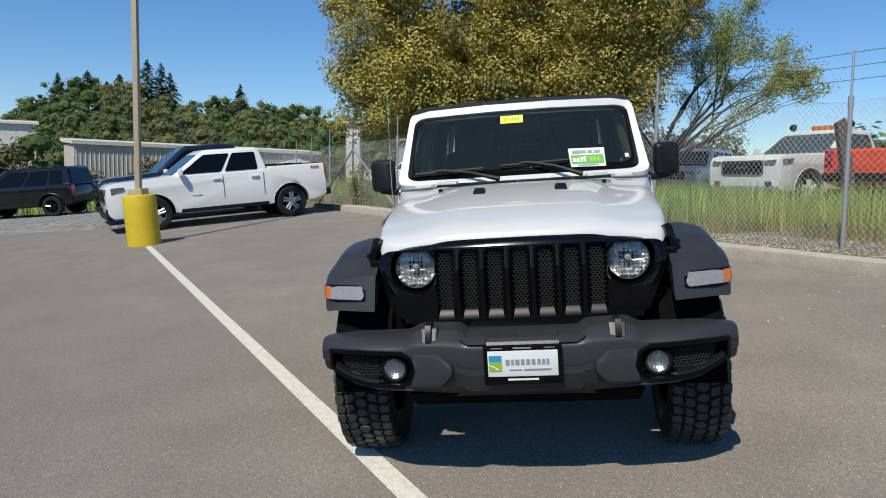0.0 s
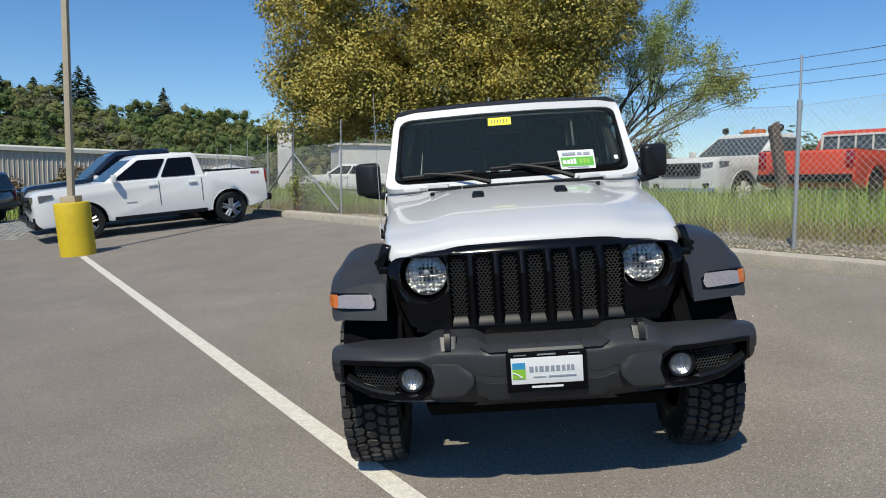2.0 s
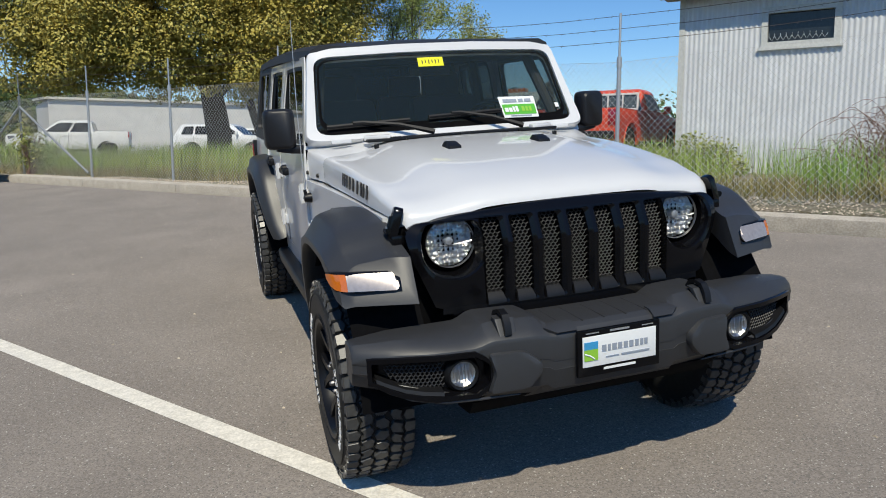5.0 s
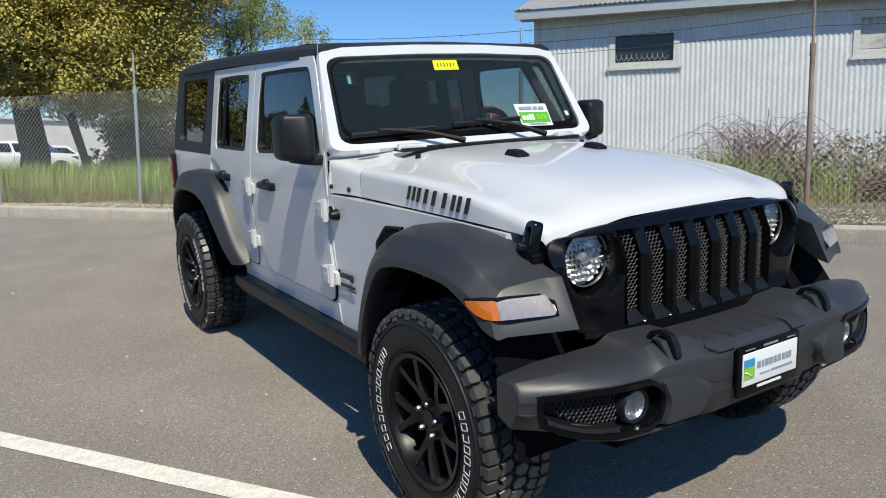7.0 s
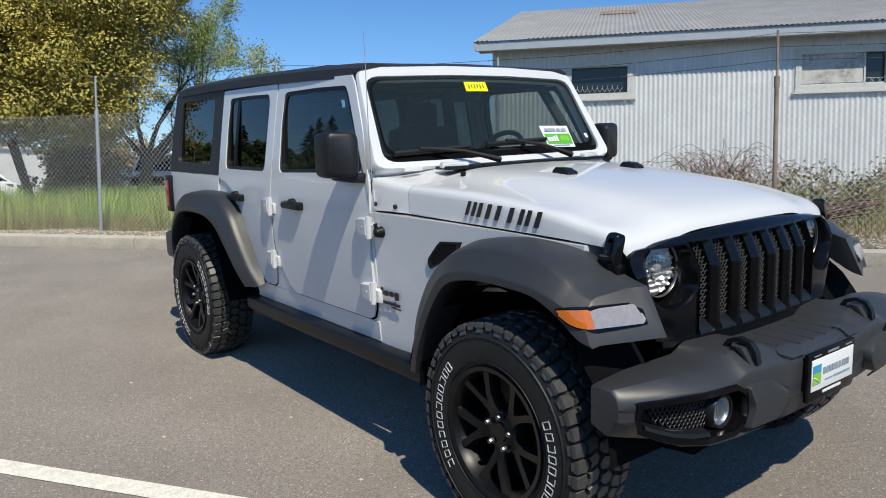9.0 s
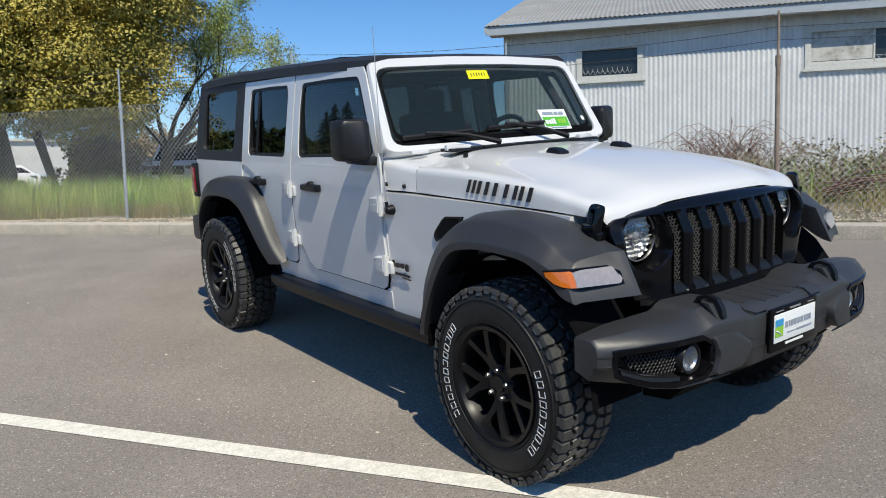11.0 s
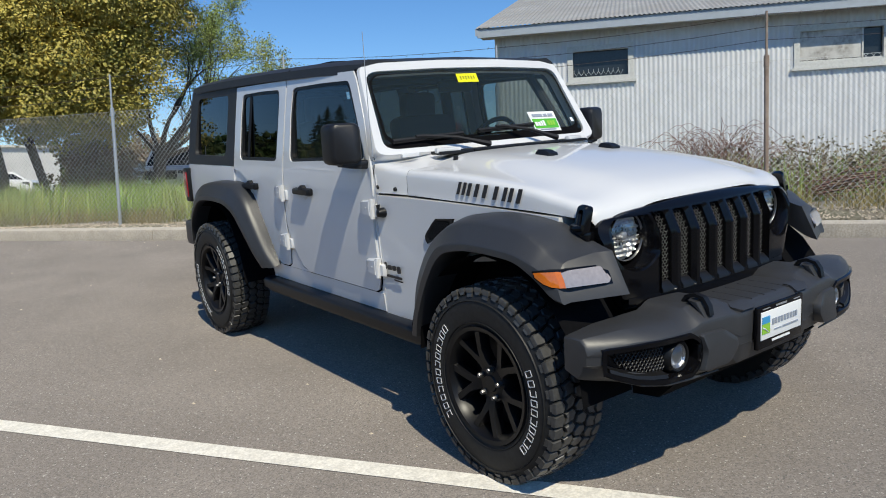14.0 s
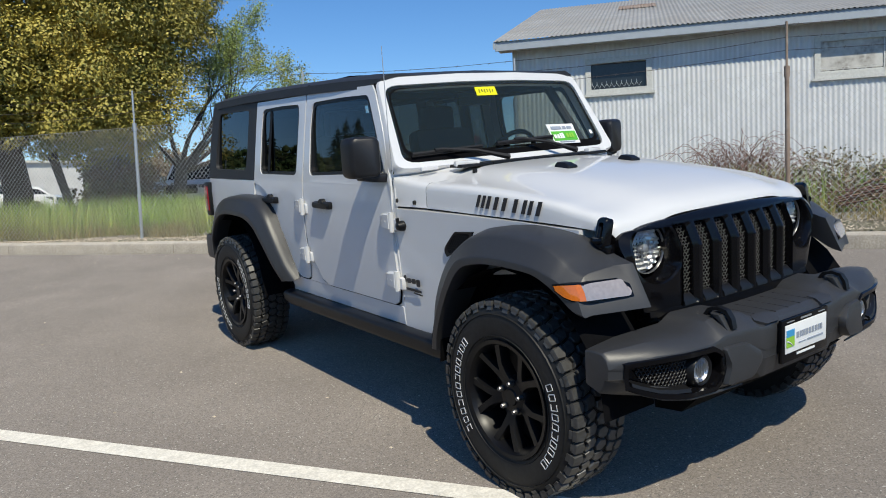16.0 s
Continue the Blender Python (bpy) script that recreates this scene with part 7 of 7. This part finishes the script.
lean_post(0.9, 20.0, 2.1, -0.5, 0.1, 0.2)

# ---- distant buildings ----
def block_building(name, label, a, b, depth, z0, z1, wall, roofm, slope=0.5, over=0.25, ribs=0.0):
    a, b = Vector(a), Vector(b)
    d = (b - a).normalized()
    nb = Vector((-d.y, d.x))
    bl = thing(name, label, "building")
    bm = B()
    loft(bm, [[(p.x, p.y, z) for p in (a, b, b + nb * depth, a + nb * depth)] for z in (z0, z1)])
    part("wall", bm, wall, bl)
    bm = B()
    a2, b2 = a - d * over - nb * over, b + d * over - nb * over
    a3, b3 = a - d * over + nb * (depth + over), b + d * over + nb * (depth + over)
    loft(bm, [[(a2.x, a2.y, z1), (b2.x, b2.y, z1), (b2.x, b2.y, z1 + 0.16), (a2.x, a2.y, z1 + 0.16)], [(a3.x, a3.y, z1 + slope), (b3.x, b3.y, z1 + slope), (b3.x, b3.y, z1 + slope + 0.16), (a3.x, a3.y, z1 + slope + 0.16)]])
    part("roof", bm, roofm, bl)
    if ribs:
        n_ = int((b - a).length / ribs)
        bm = B()
        for i in range(n_):
            p = a + d * (i + 0.5) * ribs - nb * 0.002
            box(bm, (p.x, p.y, (z0 + z1) / 2), (0.04, 0.04, z1 - z0))
        ob = part("wall_rib", bm, wall, bl)
        tagged(ob, kind="stuff")
    return bl


block_building("shed", "long tan ribbed metal shed with a pale roof edge", (-20.3, 27.3), (-12.2, 37.4), 1.3, -0.5, 2.86, M["shedwall"], M["shedroof"], 0.15, 0.12, 0.2)
block_building("warehouse", "pale far warehouse among the trees", (-55.5, 34.6), (-37.1, 48.4), 4, 0, 5.3, M["plaster"], M["shedroof"], 0.4)
block_building("warehouse", "long pale wall of a far building", (-10.5, 56), (8.0, 60.5), 10, 0, 4.8, M["plaster"], M["shedroof"], 0.4)
block_building("warehouse", "tall pale block of a far building", (-14.2, 51.3), (-13.2, 51.5), 6, 0, 5.75, M["plaster"], M["shedroof"], 0.3)


# ---- trees ----
def leaf_cloud(clusters, leaf, count, seed, droop=0.2):
    """Leaves as small quads round cluster centres (x, y, z, radius)."""
    rg = np.random.RandomState(seed)
    c = np.array(clusters, float)
    idx = np.repeat(np.arange(len(c)), np.maximum(3, (count * (0.6 + 0.8 * rg.rand(len(c)))).astype(int)))
    n_ = len(idx)
    p = rg.normal(0, 1, (n_, 3))
    p *= (c[idx, 3] * rg.rand(n_) ** 0.4 / (np.linalg.norm(p, axis=1) + 1e-6))[:, None]
    o = c[idx, :3] + p
    a, b = rg.uniform(0, 6.283, n_), rg.uniform(-0.9, 0.9, n_)
    u = np.stack([np.cos(a) * np.cos(b), np.sin(a) * np.cos(b), np.sin(b) - droop], 1)
    w = np.cross(u, rg.normal(0, 1, (n_, 3)))
    w /= np.linalg.norm(w, axis=1)[:, None] + 1e-6
    s = (leaf * rg.uniform(0.6, 1.35, n_))[:, None]
    vs = np.stack([o, o + u * s * 0.5 + w * s * 0.32, o + u * s, o + u * s * 0.5 - w * s * 0.32], 1).reshape(-1, 3)
    return vs.tolist(), np.arange(n_ * 4).reshape(-1, 4).tolist()


def lobe_clusters(lobes, n, seed, rad=(0.25, 0.5), shell=0.55):
    rg = np.random.RandomState(seed)
    out = []
    vol = np.array([l[3] * l[4] * l[5] for l in lobes]) ** 0.8
    pick_ = rg.choice(len(lobes), n, p=vol / vol.sum())
    for i in pick_:
        cx, cy, cz, rx, ry, rz = lobes[i]
        d = rg.normal(0, 1, 3)
        d /= np.linalg.norm(d)
        k = shell + (1 - shell) * rg.rand() ** 0.7
        k *= 1 + 0.22 * noise.noise((cx + d[0] * 2.3, cy + d[1] * 2.3, cz + d[2] * 2.3))
        out.append((cx + d[0] * rx * k, cy + d[1] * ry * k, cz + d[2] * rz * k, rg.uniform(*rad)))
    return out


def limbs(bm, start, direction, length, radius, depth, rg, tips, spread=0.6, curve=0.25, lift=0.1, minr=0.006):
    pts, rs = [Vector(start)], [radius]
    d = Vector(direction).normalized()
    n_ = 5
    for i in range(n_):
        d = (d + Vector((rg.uniform(-1, 1), rg.uniform(-1, 1), rg.uniform(-0.6, 1) * 1.0 + lift)) * curve * 0.4).normalized()
        pts.append(pts[-1] + d * length / n_)
        rs.append(radius * (1 - 0.55 * (i + 1) / n_))
    tube(bm, pts, rs, 7 if radius > 0.05 else 4, False)
    tips.append((pts[-1], depth))
    if depth > 0:
        for k in range(3 if depth > 1 else 4):
            i = rg.choice((2, 3, 4, 5)) if k else 5
            nd = (d + Vector((rg.uniform(-1, 1), rg.uniform(-1, 1), rg.uniform(-0.7, 0.9))) * spread * 1.3).normalized()
            limbs(bm, pts[i], nd, length * rg.uniform(0.55, 0.8), max(minr, rs[i] * 0.7), depth - 1, rg, tips, spread, curve, lift)
    else:
        for p in pts[2:]:
            tips.append((p, 0))


oak = thing("tree", "large dense tree with olive and yellow-brown leaves behind the fence", "tree")
base = up(-0.6, 19.6)
bm = B()
tips = []
rg = random.Random(5)
tube(bm, [(base.x, base.y, 0.5), (base.x + 0.1, base.y, 1.6), (base.x - 0.1, base.y - 0.1, 3.0)], [0.42, 0.34, 0.30], 12)
part("trunk", bm, M["bark"], oak)
bm = B()
for k in range(7):
    a = k * 0.9 + 0.3
    limbs(bm, (base.x - 0.1, base.y - 0.1, 2.6 + 0.1 * k), (math.cos(a), math.sin(a), 0.9), 2.6, 0.16, 2, rg, tips)
part("limb", bm, M["bark"], oak)
OAK = [(-2.7, 17.9, 6.3, 2.9, 2.4, 3.2), (0.7, 18.6, 7.0, 3.0, 2.8, 3.8), (-4.0, 17.6, 4.3, 1.8, 1.7, 1.8), (-1.2, 17.9, 4.2, 2.6, 1.9, 1.6), (1.2, 18.3, 4.0, 1.8, 1.8, 1.4), (1.9, 19.4, 5.4, 2.1, 2.3, 2.5), (-0.9, 18.8, 9.6, 4.0, 3.2, 2.4),
       (-4.5, 18.0, 6.2, 1.6, 1.6, 2.5), (3.2, 19.8, 7.2, 1.8, 2.0, 2.2), (1.6, 20.8, 3.5, 2.2, 1.5, 1.2), (-4.3, 17.9, 4.1, 1.2, 1.2, 1.3), (-2.9, 17.6, 3.9, 1.3, 1.2, 1.1)]


def clump_leaves(clumps, leaf, density, seed, lift=0.25, rough=0.55):
    """Clumps (x, y, z, radius) as shells of leaves that turn their faces outwards."""
    rg = np.random.RandomState(seed)
    c = np.array(clumps, float)
    idx = np.repeat(np.arange(len(c)), (density * c[:, 3] ** 2 * rg.uniform(0.7, 1.3, len(c))).astype(int) + 4)
    n_ = len(idx)
    d = rg.normal(0, 1, (n_, 3))
    d /= np.linalg.norm(d, axis=1)[:, None] + 1e-6
    rad = c[idx, 3] * (0.45 + 0.6 * rg.rand(n_) ** 0.5)
    o = c[idx, :3] + d * rad[:, None] * np.array((1, 1, 0.75))
    nrm = d + rg.normal(0, rough, (n_, 3)) + np.array((0, 0, lift))
    nrm /= np.linalg.norm(nrm, axis=1)[:, None] + 1e-6
    u = np.cross(nrm, rg.normal(0, 1, (n_, 3)))
    u /= np.linalg.norm(u, axis=1)[:, None] + 1e-6
    w = np.cross(nrm, u)
    s = (leaf * rg.uniform(0.6, 1.35, n_))[:, None]
    vs = np.stack([o - u * s * 0.5, o + w * s * 0.3, o + u * s * 0.5, o - w * s * 0.3], 1).reshape(-1, 3)
    return vs.tolist(), np.arange(n_ * 4).reshape(-1, 4).tolist()


cl = lobe_clusters(OAK, 1380, 3, (0.30, 0.72), 0.66)
vs, fs = clump_leaves(cl, 0.080, 1000, 4, 0.55, 0.32)
more, quads = clump_leaves(lobe_clusters([(*l[:3], l[3] * 0.7, l[4] * 0.7, l[5] * 0.7) for l in OAK], 420, 8, (0.45, 0.75), 0.30), 0.11, 480, 6, 0.55, 0.5)
fs += [[k + len(vs) for k in q] for q in quads]
vs += more
ob = quick("crown", vs, fs, M["oak"])
ob.parent = oak
tagged(ob, "dense olive and golden foliage")

elm = thing("tree", "open spreading tree with thin fresh spring leaves", "tree")
base = up(3.9, 20.8)
bm = B()
tips = []
rg = random.Random(12)
tube(bm, [(base.x, base.y, 0.5), (base.x - 0.05, base.y, 1.5), (base.x + 0.1, base.y, 2.4)], [0.26, 0.2, 0.17], 10)
part("trunk", bm, M["bark"], elm)
bm = B()
for dx, dy, dz, ln in ((1.0, -0.1, 0.55, 2.3), (0.85, 0.2, 0.9, 2.4), (0.45, -0.2, 1.2, 2.5), (-0.3, 0.1, 1.1, 2.3), (1.0, -0.3, 0.30, 2.1), (-0.8, -0.2, 0.7, 2.0), (0.8, 0.5, 0.75, 2.2), (1.0, 0.1, 0.75, 2.6)):
    limbs(bm, (base.x + 0.08, base.y, 2.1 + 0.2 * dz), (dx, dy, dz), ln, 0.08, 3, rg, tips, 0.62, 0.38, 0.02, 0.004)
part("limb", bm, M["bark"], elm)
cl = [(p.x, p.y, p.z, rg.uniform(0.16, 0.34)) for p, d in tips if d <= 2]
rg.shuffle(cl)
vs, fs = leaf_cloud(cl[:4000], 0.058, 28, 9)
ob = quick("crown", vs, fs, M["spring"])
ob.parent = elm
tagged(ob, "sparse yellow-green foliage")


# ---- shrubs ----
def shrub(label, x, y, z, lobes, n, leaf, count, material, seed, name="shrub"):
    p = up(x, y)
    s = thing(name, label, "shrub")
    rr = random.Random(seed)
    cl = lobe_clusters([(p.x + a, p.y + b, z + c, rx, ry, rz) for a, b, c, rx, ry, rz in lobes], n, seed, (0.1, 0.25), 0.4)
    vs, fs = leaf_cloud(cl, leaf, count, seed)
    ob = quick("foliage", vs, fs, material)
    ob.parent = s
    bm = B()
    for c in cl[: min(60, len(cl))]:
        tube(bm, [(p.x + rr.uniform(-0.1, 0.1), p.y + rr.uniform(-0.1, 0.1), z - 0.1), ((p.x + c[0]) / 2, (p.y + c[1]) / 2, (z + c[2]) / 2 + 0.1), c[:3]], [0.014, 0.009, 0.004], 4, False)
    part("stem", bm, M["twig"], s)
    return s


shrub("leafy vine climbing the corner post of the fence", -4.7, 15.8, 0.7, [(0, 0, 0.75, 0.26, 0.22, 0.42), (0.1, 0, 0.3, 0.28, 0.25, 0.3)], 42, 0.075, 18, M["spring"], 21)
shrub("low brown-green shrub behind the fence", 7.0, 3.6, 0.75, [(0, 0, 0.35, 1.0, 0.8, 0.42), (0.9, -1.0, 0.3, 0.9, 0.8, 0.4), (1.9, -2.3, 0.35, 1.1, 0.9, 0.45)], 260, 0.05, 22, M["bush"], 22)
shrub("scrubby dark bush at the building's foot", 10.6, 4.6, 0.75, [(0, 0, 0.5, 0.9, 0.7, 0.6), (0.9, -1.0, 0.5, 1.0, 0.8, 0.65)], 200, 0.055, 22, M["bush"], 23)
shrub("green weeds at the building's corner", 7.6, 9.6, 0.75, [(0, 0, 0.4, 0.6, 0.5, 0.5), (0.5, -0.6, 0.3, 0.6, 0.5, 0.4)], 90, 0.07, 18, M["spring"], 24)
shrub("mottled bush in the shade of the tree", 2.3, 21.5, 0.75, [(0.1, 0, 0.9, 1.0, 0.8, 1.1), (0.8, 0.2, 0.7, 0.8, 0.7, 0.8), (-0.2, 0.3, 1.5, 0.8, 0.6, 0.6)], 300, 0.09, 22, M["bush"], 28)
for i, (x, y, hh) in enumerate(((4.0, 27.6, 3.2), (5.6, 28.4, 3.6), (7.6, 29.5, 3.4))):
    shrub("dark green thicket behind the trees", x, y, 0.75, [(0, 0, hh * 0.45, 1.6, 0.9, hh * 0.45), (0.9, 0.3, hh * 0.3, 1.2, 0.8, hh * 0.35), (-0.9, 0.2, hh * 0.35, 1.1, 0.8, hh * 0.4)], 260, 0.14, 22, M["bush"], 60 + i)
for i, (x, y, hh) in enumerate(((-19.5, 27.0, 1.6), (-17.2, 28.4, 1.9), (-14.2, 31.5, 1.3), (-25.0, 28.0, 3.6), (-27.0, 29.0, 4.2), (-29.5, 29.5, 4.2), (-32.0, 30.0, 4.2), (-35.0, 31.0, 4.4))):
    shrub("loose green shrub against the shed", x, y, up(x, y).z - 0.1, [(0, 0, hh * 0.5, hh * 0.6, hh * 0.4, hh * 0.5), (hh * 0.5, 0.2, hh * 0.3, hh * 0.5, hh * 0.4, hh * 0.3)], 200, 0.16, 22, M["bush"], 30 + i)

# Tangle of bare brambles in front of the wall.
br = thing("bramble", "tangle of bare reddish bramble canes by the wall", "shrub")
p0 = up(8.55, 5.2)
rr = random.Random(8)
bm = B()
for i in range(300):
    ox, oy = rr.uniform(-0.9, 1.0), rr.uniform(-0.5, 0.5)
    a = rr.uniform(0, 6.283)
    l, h = rr.uniform(0.4, 1.25), rr.uniform(0.45, 1.45) * (1.0 - 0.35 * abs(ox))
    s0 = Vector((p0.x + ox * 0.75 * ALONG.x + oy * 0.5, p0.y + ox * 0.75 * ALONG.y + oy * 0.5, 0.72))
    dv = Vector((math.cos(a), math.sin(a), 0)) * l
    top = rr.uniform(1.9, 2.7)
    sway = Vector((rr.uniform(-0.06, 0.06), rr.uniform(-0.06, 0.06), 0))
    pts = [s0 + dv * (k / 8) ** 1.15 + sway * math.sin(k * 1.1) + Vector((0, 0, h * 0.92 * math.sin(top * k / 8))) for k in range(9)]
    tube(bm, pts, [0.008 - 0.0006 * k for k in range(9)], 4, False)
part("cane", bm, M["twig"], br)
cl = [(p0.x + rr.uniform(-0.6, 0.7) * 0.9, p0.y + rr.uniform(-0.7, 0.6), 0.8 + rr.random() ** 1.5 * 1.0, 0.14) for i in range(90)]
vs, fs = leaf_cloud(cl, 0.035, 12, 77)
ob = quick("dry_leaves", vs, fs, M["twig"])
ob.parent = br


# ---- wooded hill ----
RIDGE = ((-60, 5.5), (-46, 6.0), (-40, 7.5), (-37.5, 9.5), (-35, 14.5), (-33, 17.5), (-30, 18.0), (-28, 15.8), (-25, 14.8), (-22, 15.4), (-20, 15.3), (-17, 13.8), (-14, 12.8), (-8, 12.0), (0, 9.0), (12, 5.0), (25, 3.0), (50, 3.0), (75, 3.0))


def ridge(b):
    for (b0, h0), (b1, h1) in zip(RIDGE, RIDGE[1:]):
        if b <= b1:
            return h0 + (h1 - h0) * (b - b0) / (b1 - b0)
    return 3.0


def hill_z(b, dist):
    t = min(1, max(0, (dist - 75) / 85))
    t = t * t * (3 - 2 * t)
    return 0.2 + (ridge(b) - 3.4) * t + 1.2 * noise.noise((b * 0.25, dist * 0.03, 5)) * t


vs, fs = [], []
bs, ds = [-62 + 2 * i for i in range(70)], [70, 85, 100, 115, 130, 145, 160, 185, 230]
for b in bs:
    for dist in ds:
        k = radians(b)
        vs.append((dist * math.sin(k), dist * math.cos(k) - 3.7, hill_z(b, dist) - (3 if dist > 200 else 0)))
n = len(ds)
fs = [(i * n + j, (i + 1) * n + j, (i + 1) * n + j + 1, i * n + j + 1) for i in range(len(bs) - 1) for j in range(n - 1)]
tagged(quick("hill", vs, fs, M["hill"], True), "wooded hillside in the distance", "hill", kind="structure")
rg = np.random.RandomState(6)
woods = {"wood1": [], "wood2": [], "wood3": []}
for i in range(1150):
    b, dist = rg.uniform(-60, 16), 72 + 95 * rg.rand() ** 0.75
    hh, k = (3.0 + 3.4 * rg.rand() ** 1.3) * (0.6 + 0.4 * dist / 170), radians(b)
    z = hill_z(b, dist)
    x, y = dist * math.sin(k), dist * math.cos(k) - 3.7
    pick_ = noise.noise((x * 0.05, y * 0.05, 2.0)) + rg.normal(0, 0.28)
    cl = woods["wood1" if pick_ < 0.12 else ("wood2" if pick_ < 0.42 else "wood3")]
    cl.append((x, y, z + hh * 0.42, hh * 0.42))
    for q in range(9):
        cl.append((x + rg.normal(0, hh * 0.36), y + rg.normal(0, hh * 0.25), z + hh * rg.uniform(0.25, 0.86), hh * rg.uniform(0.12, 0.26)))
# a clump of bushes before the far warehouse
for i in range(16):
    b, dist = radians(rg.uniform(-44, -34.5)), rg.uniform(38, 44)
    hh = rg.uniform(1.5, 2.0)
    for q in range(4):
        woods["wood2" if i % 2 else "wood1"].append((dist * math.sin(b) + rg.normal(0, 0.6), dist * math.cos(b) - 3.7, hh * rg.uniform(0.3, 1.6), hh * 0.45))


def crown_lumps(clumps, seed):
    """Dark hearts of the crowns, one uneven lump for each clump (x, y, z, radius)."""
    bm = B()
    bmesh.ops.create_icosphere(bm, subdivisions=1, radius=1.0)
    bm.verts.ensure_lookup_table()
    ball = np.array([v.co[:] for v in bm.verts])
    tris = np.array([[v.index for v in f.verts] for f in bm.faces])
    bm.free()
    rl = np.random.RandomState(seed)
    c = np.array(clumps, float)
    rough = 1 + rl.uniform(-0.24, 0.20, (len(c), len(ball), 1))
    pts = c[:, None, :3] + ball[None] * rough * (c[:, 3] * 0.60)[:, None, None] * np.array((1, 1, 0.85))
    idx = tris[None] + (np.arange(len(c)) * len(ball))[:, None, None]
    return pts.reshape(-1, 3).tolist(), idx.reshape(-1, 3).tolist()


for i, (mt, cl) in enumerate(woods.items()):
    vs, fs = crown_lumps(cl, 25 + i)
    more, quads = clump_leaves(cl, 0.30, 40, 15 + i, 0.40, 0.30)
    fs += [[k + len(vs) for k in q] for q in quads]
    vs += more
    tagged(quick("far_woods", vs, fs, M[mt]), ("dark green", "olive green", "brown half-bare")[i] + " woodland covering the hill", "woods", kind="stuff")
# Past bearing 120 the trees are unseen, added for reflections and bounced light.
cl = []
for i in range(700):
    b = rg.uniform(2, 300)
    near = b > 120
    dist = rg.uniform(48, 75) if near else rg.uniform(75, 120)
    k = radians(b)
    hh = rg.uniform(2.5, 4.5) * (1.2 if near else (1.7 if b < 34 else 1))
    for q in range(4):
        cl.append((dist * math.sin(k) + rg.normal(0, hh * 0.25), dist * math.cos(k) - 3.7 + rg.normal(0, hh * 0.25), 0.5 + hh * rg.uniform(0.2, 0.8), hh * 0.36))
vs, fs = clump_leaves(cl, 0.7, 12, 16, 0.9, 0.4)
tagged(quick("far_trees", vs, fs, M["wood1"]), "belt of green trees round the field, added where unseen", "woods", kind="stuff")

# Tall firs standing out on the ridge.
for i, (b, elev, dist, wd) in enumerate(((-34.0, 0.125, 150, 1.5), (-32.2, 0.130, 152, 2.2), (-31.0, 0.118, 150, 1.6), (-30.2, 0.128, 150, 1.8), (-28.4, 0.148, 150, 2.7), (-27.5, 0.145, 150, 2.5), (-26.9, 0.134, 150, 2.2), (-22.1, 0.124, 150, 2.0))):
    k = radians(b)
    x, y = dist * math.sin(k), dist * math.cos(k) - 3.7
    zt, zb = 1.3 + elev * dist, hill_z(b, dist)
    f = thing("fir_tree", "tall dark fir on the ridge", "tree", group="firs on the ridge")
    bm = B()
    tube(bm, [(x, y, zb - 1), (x, y, zt)], [0.25, 0.03], 5)
    part("trunk", bm, M["bark"], f)
    rgf = np.random.RandomState(40 + i)
    vs, fs = [], []
    hgt = zt - zb
    for q in range(420):
        t = rgf.rand() ** 0.8
        rad = wd * 1.45 * (1 - t) ** 0.8 * (0.75 + 0.5 * math.sin(q * 1.9) ** 2) * rgf.uniform(0.3, 1.15)
        a = rgf.uniform(0, 6.283)
        o = Vector((x + rad * 0.3 * math.cos(a), y + rad * 0.3 * math.sin(a), zb + hgt * (0.12 + 0.88 * t)))
        e = Vector((x + rad * math.cos(a), y + rad * math.sin(a), o.z - rad * 0.25))
        sd = Vector((-math.sin(a), math.cos(a), 0)) * 0.32
        kk = len(vs)
        vs += [o, e + sd, e + (e - o) * 0.25, e - sd]
        fs.append((kk, kk + 1, kk + 2, kk + 3))
    ob = quick("crown", vs, fs, M["fir"])
    ob.parent = f
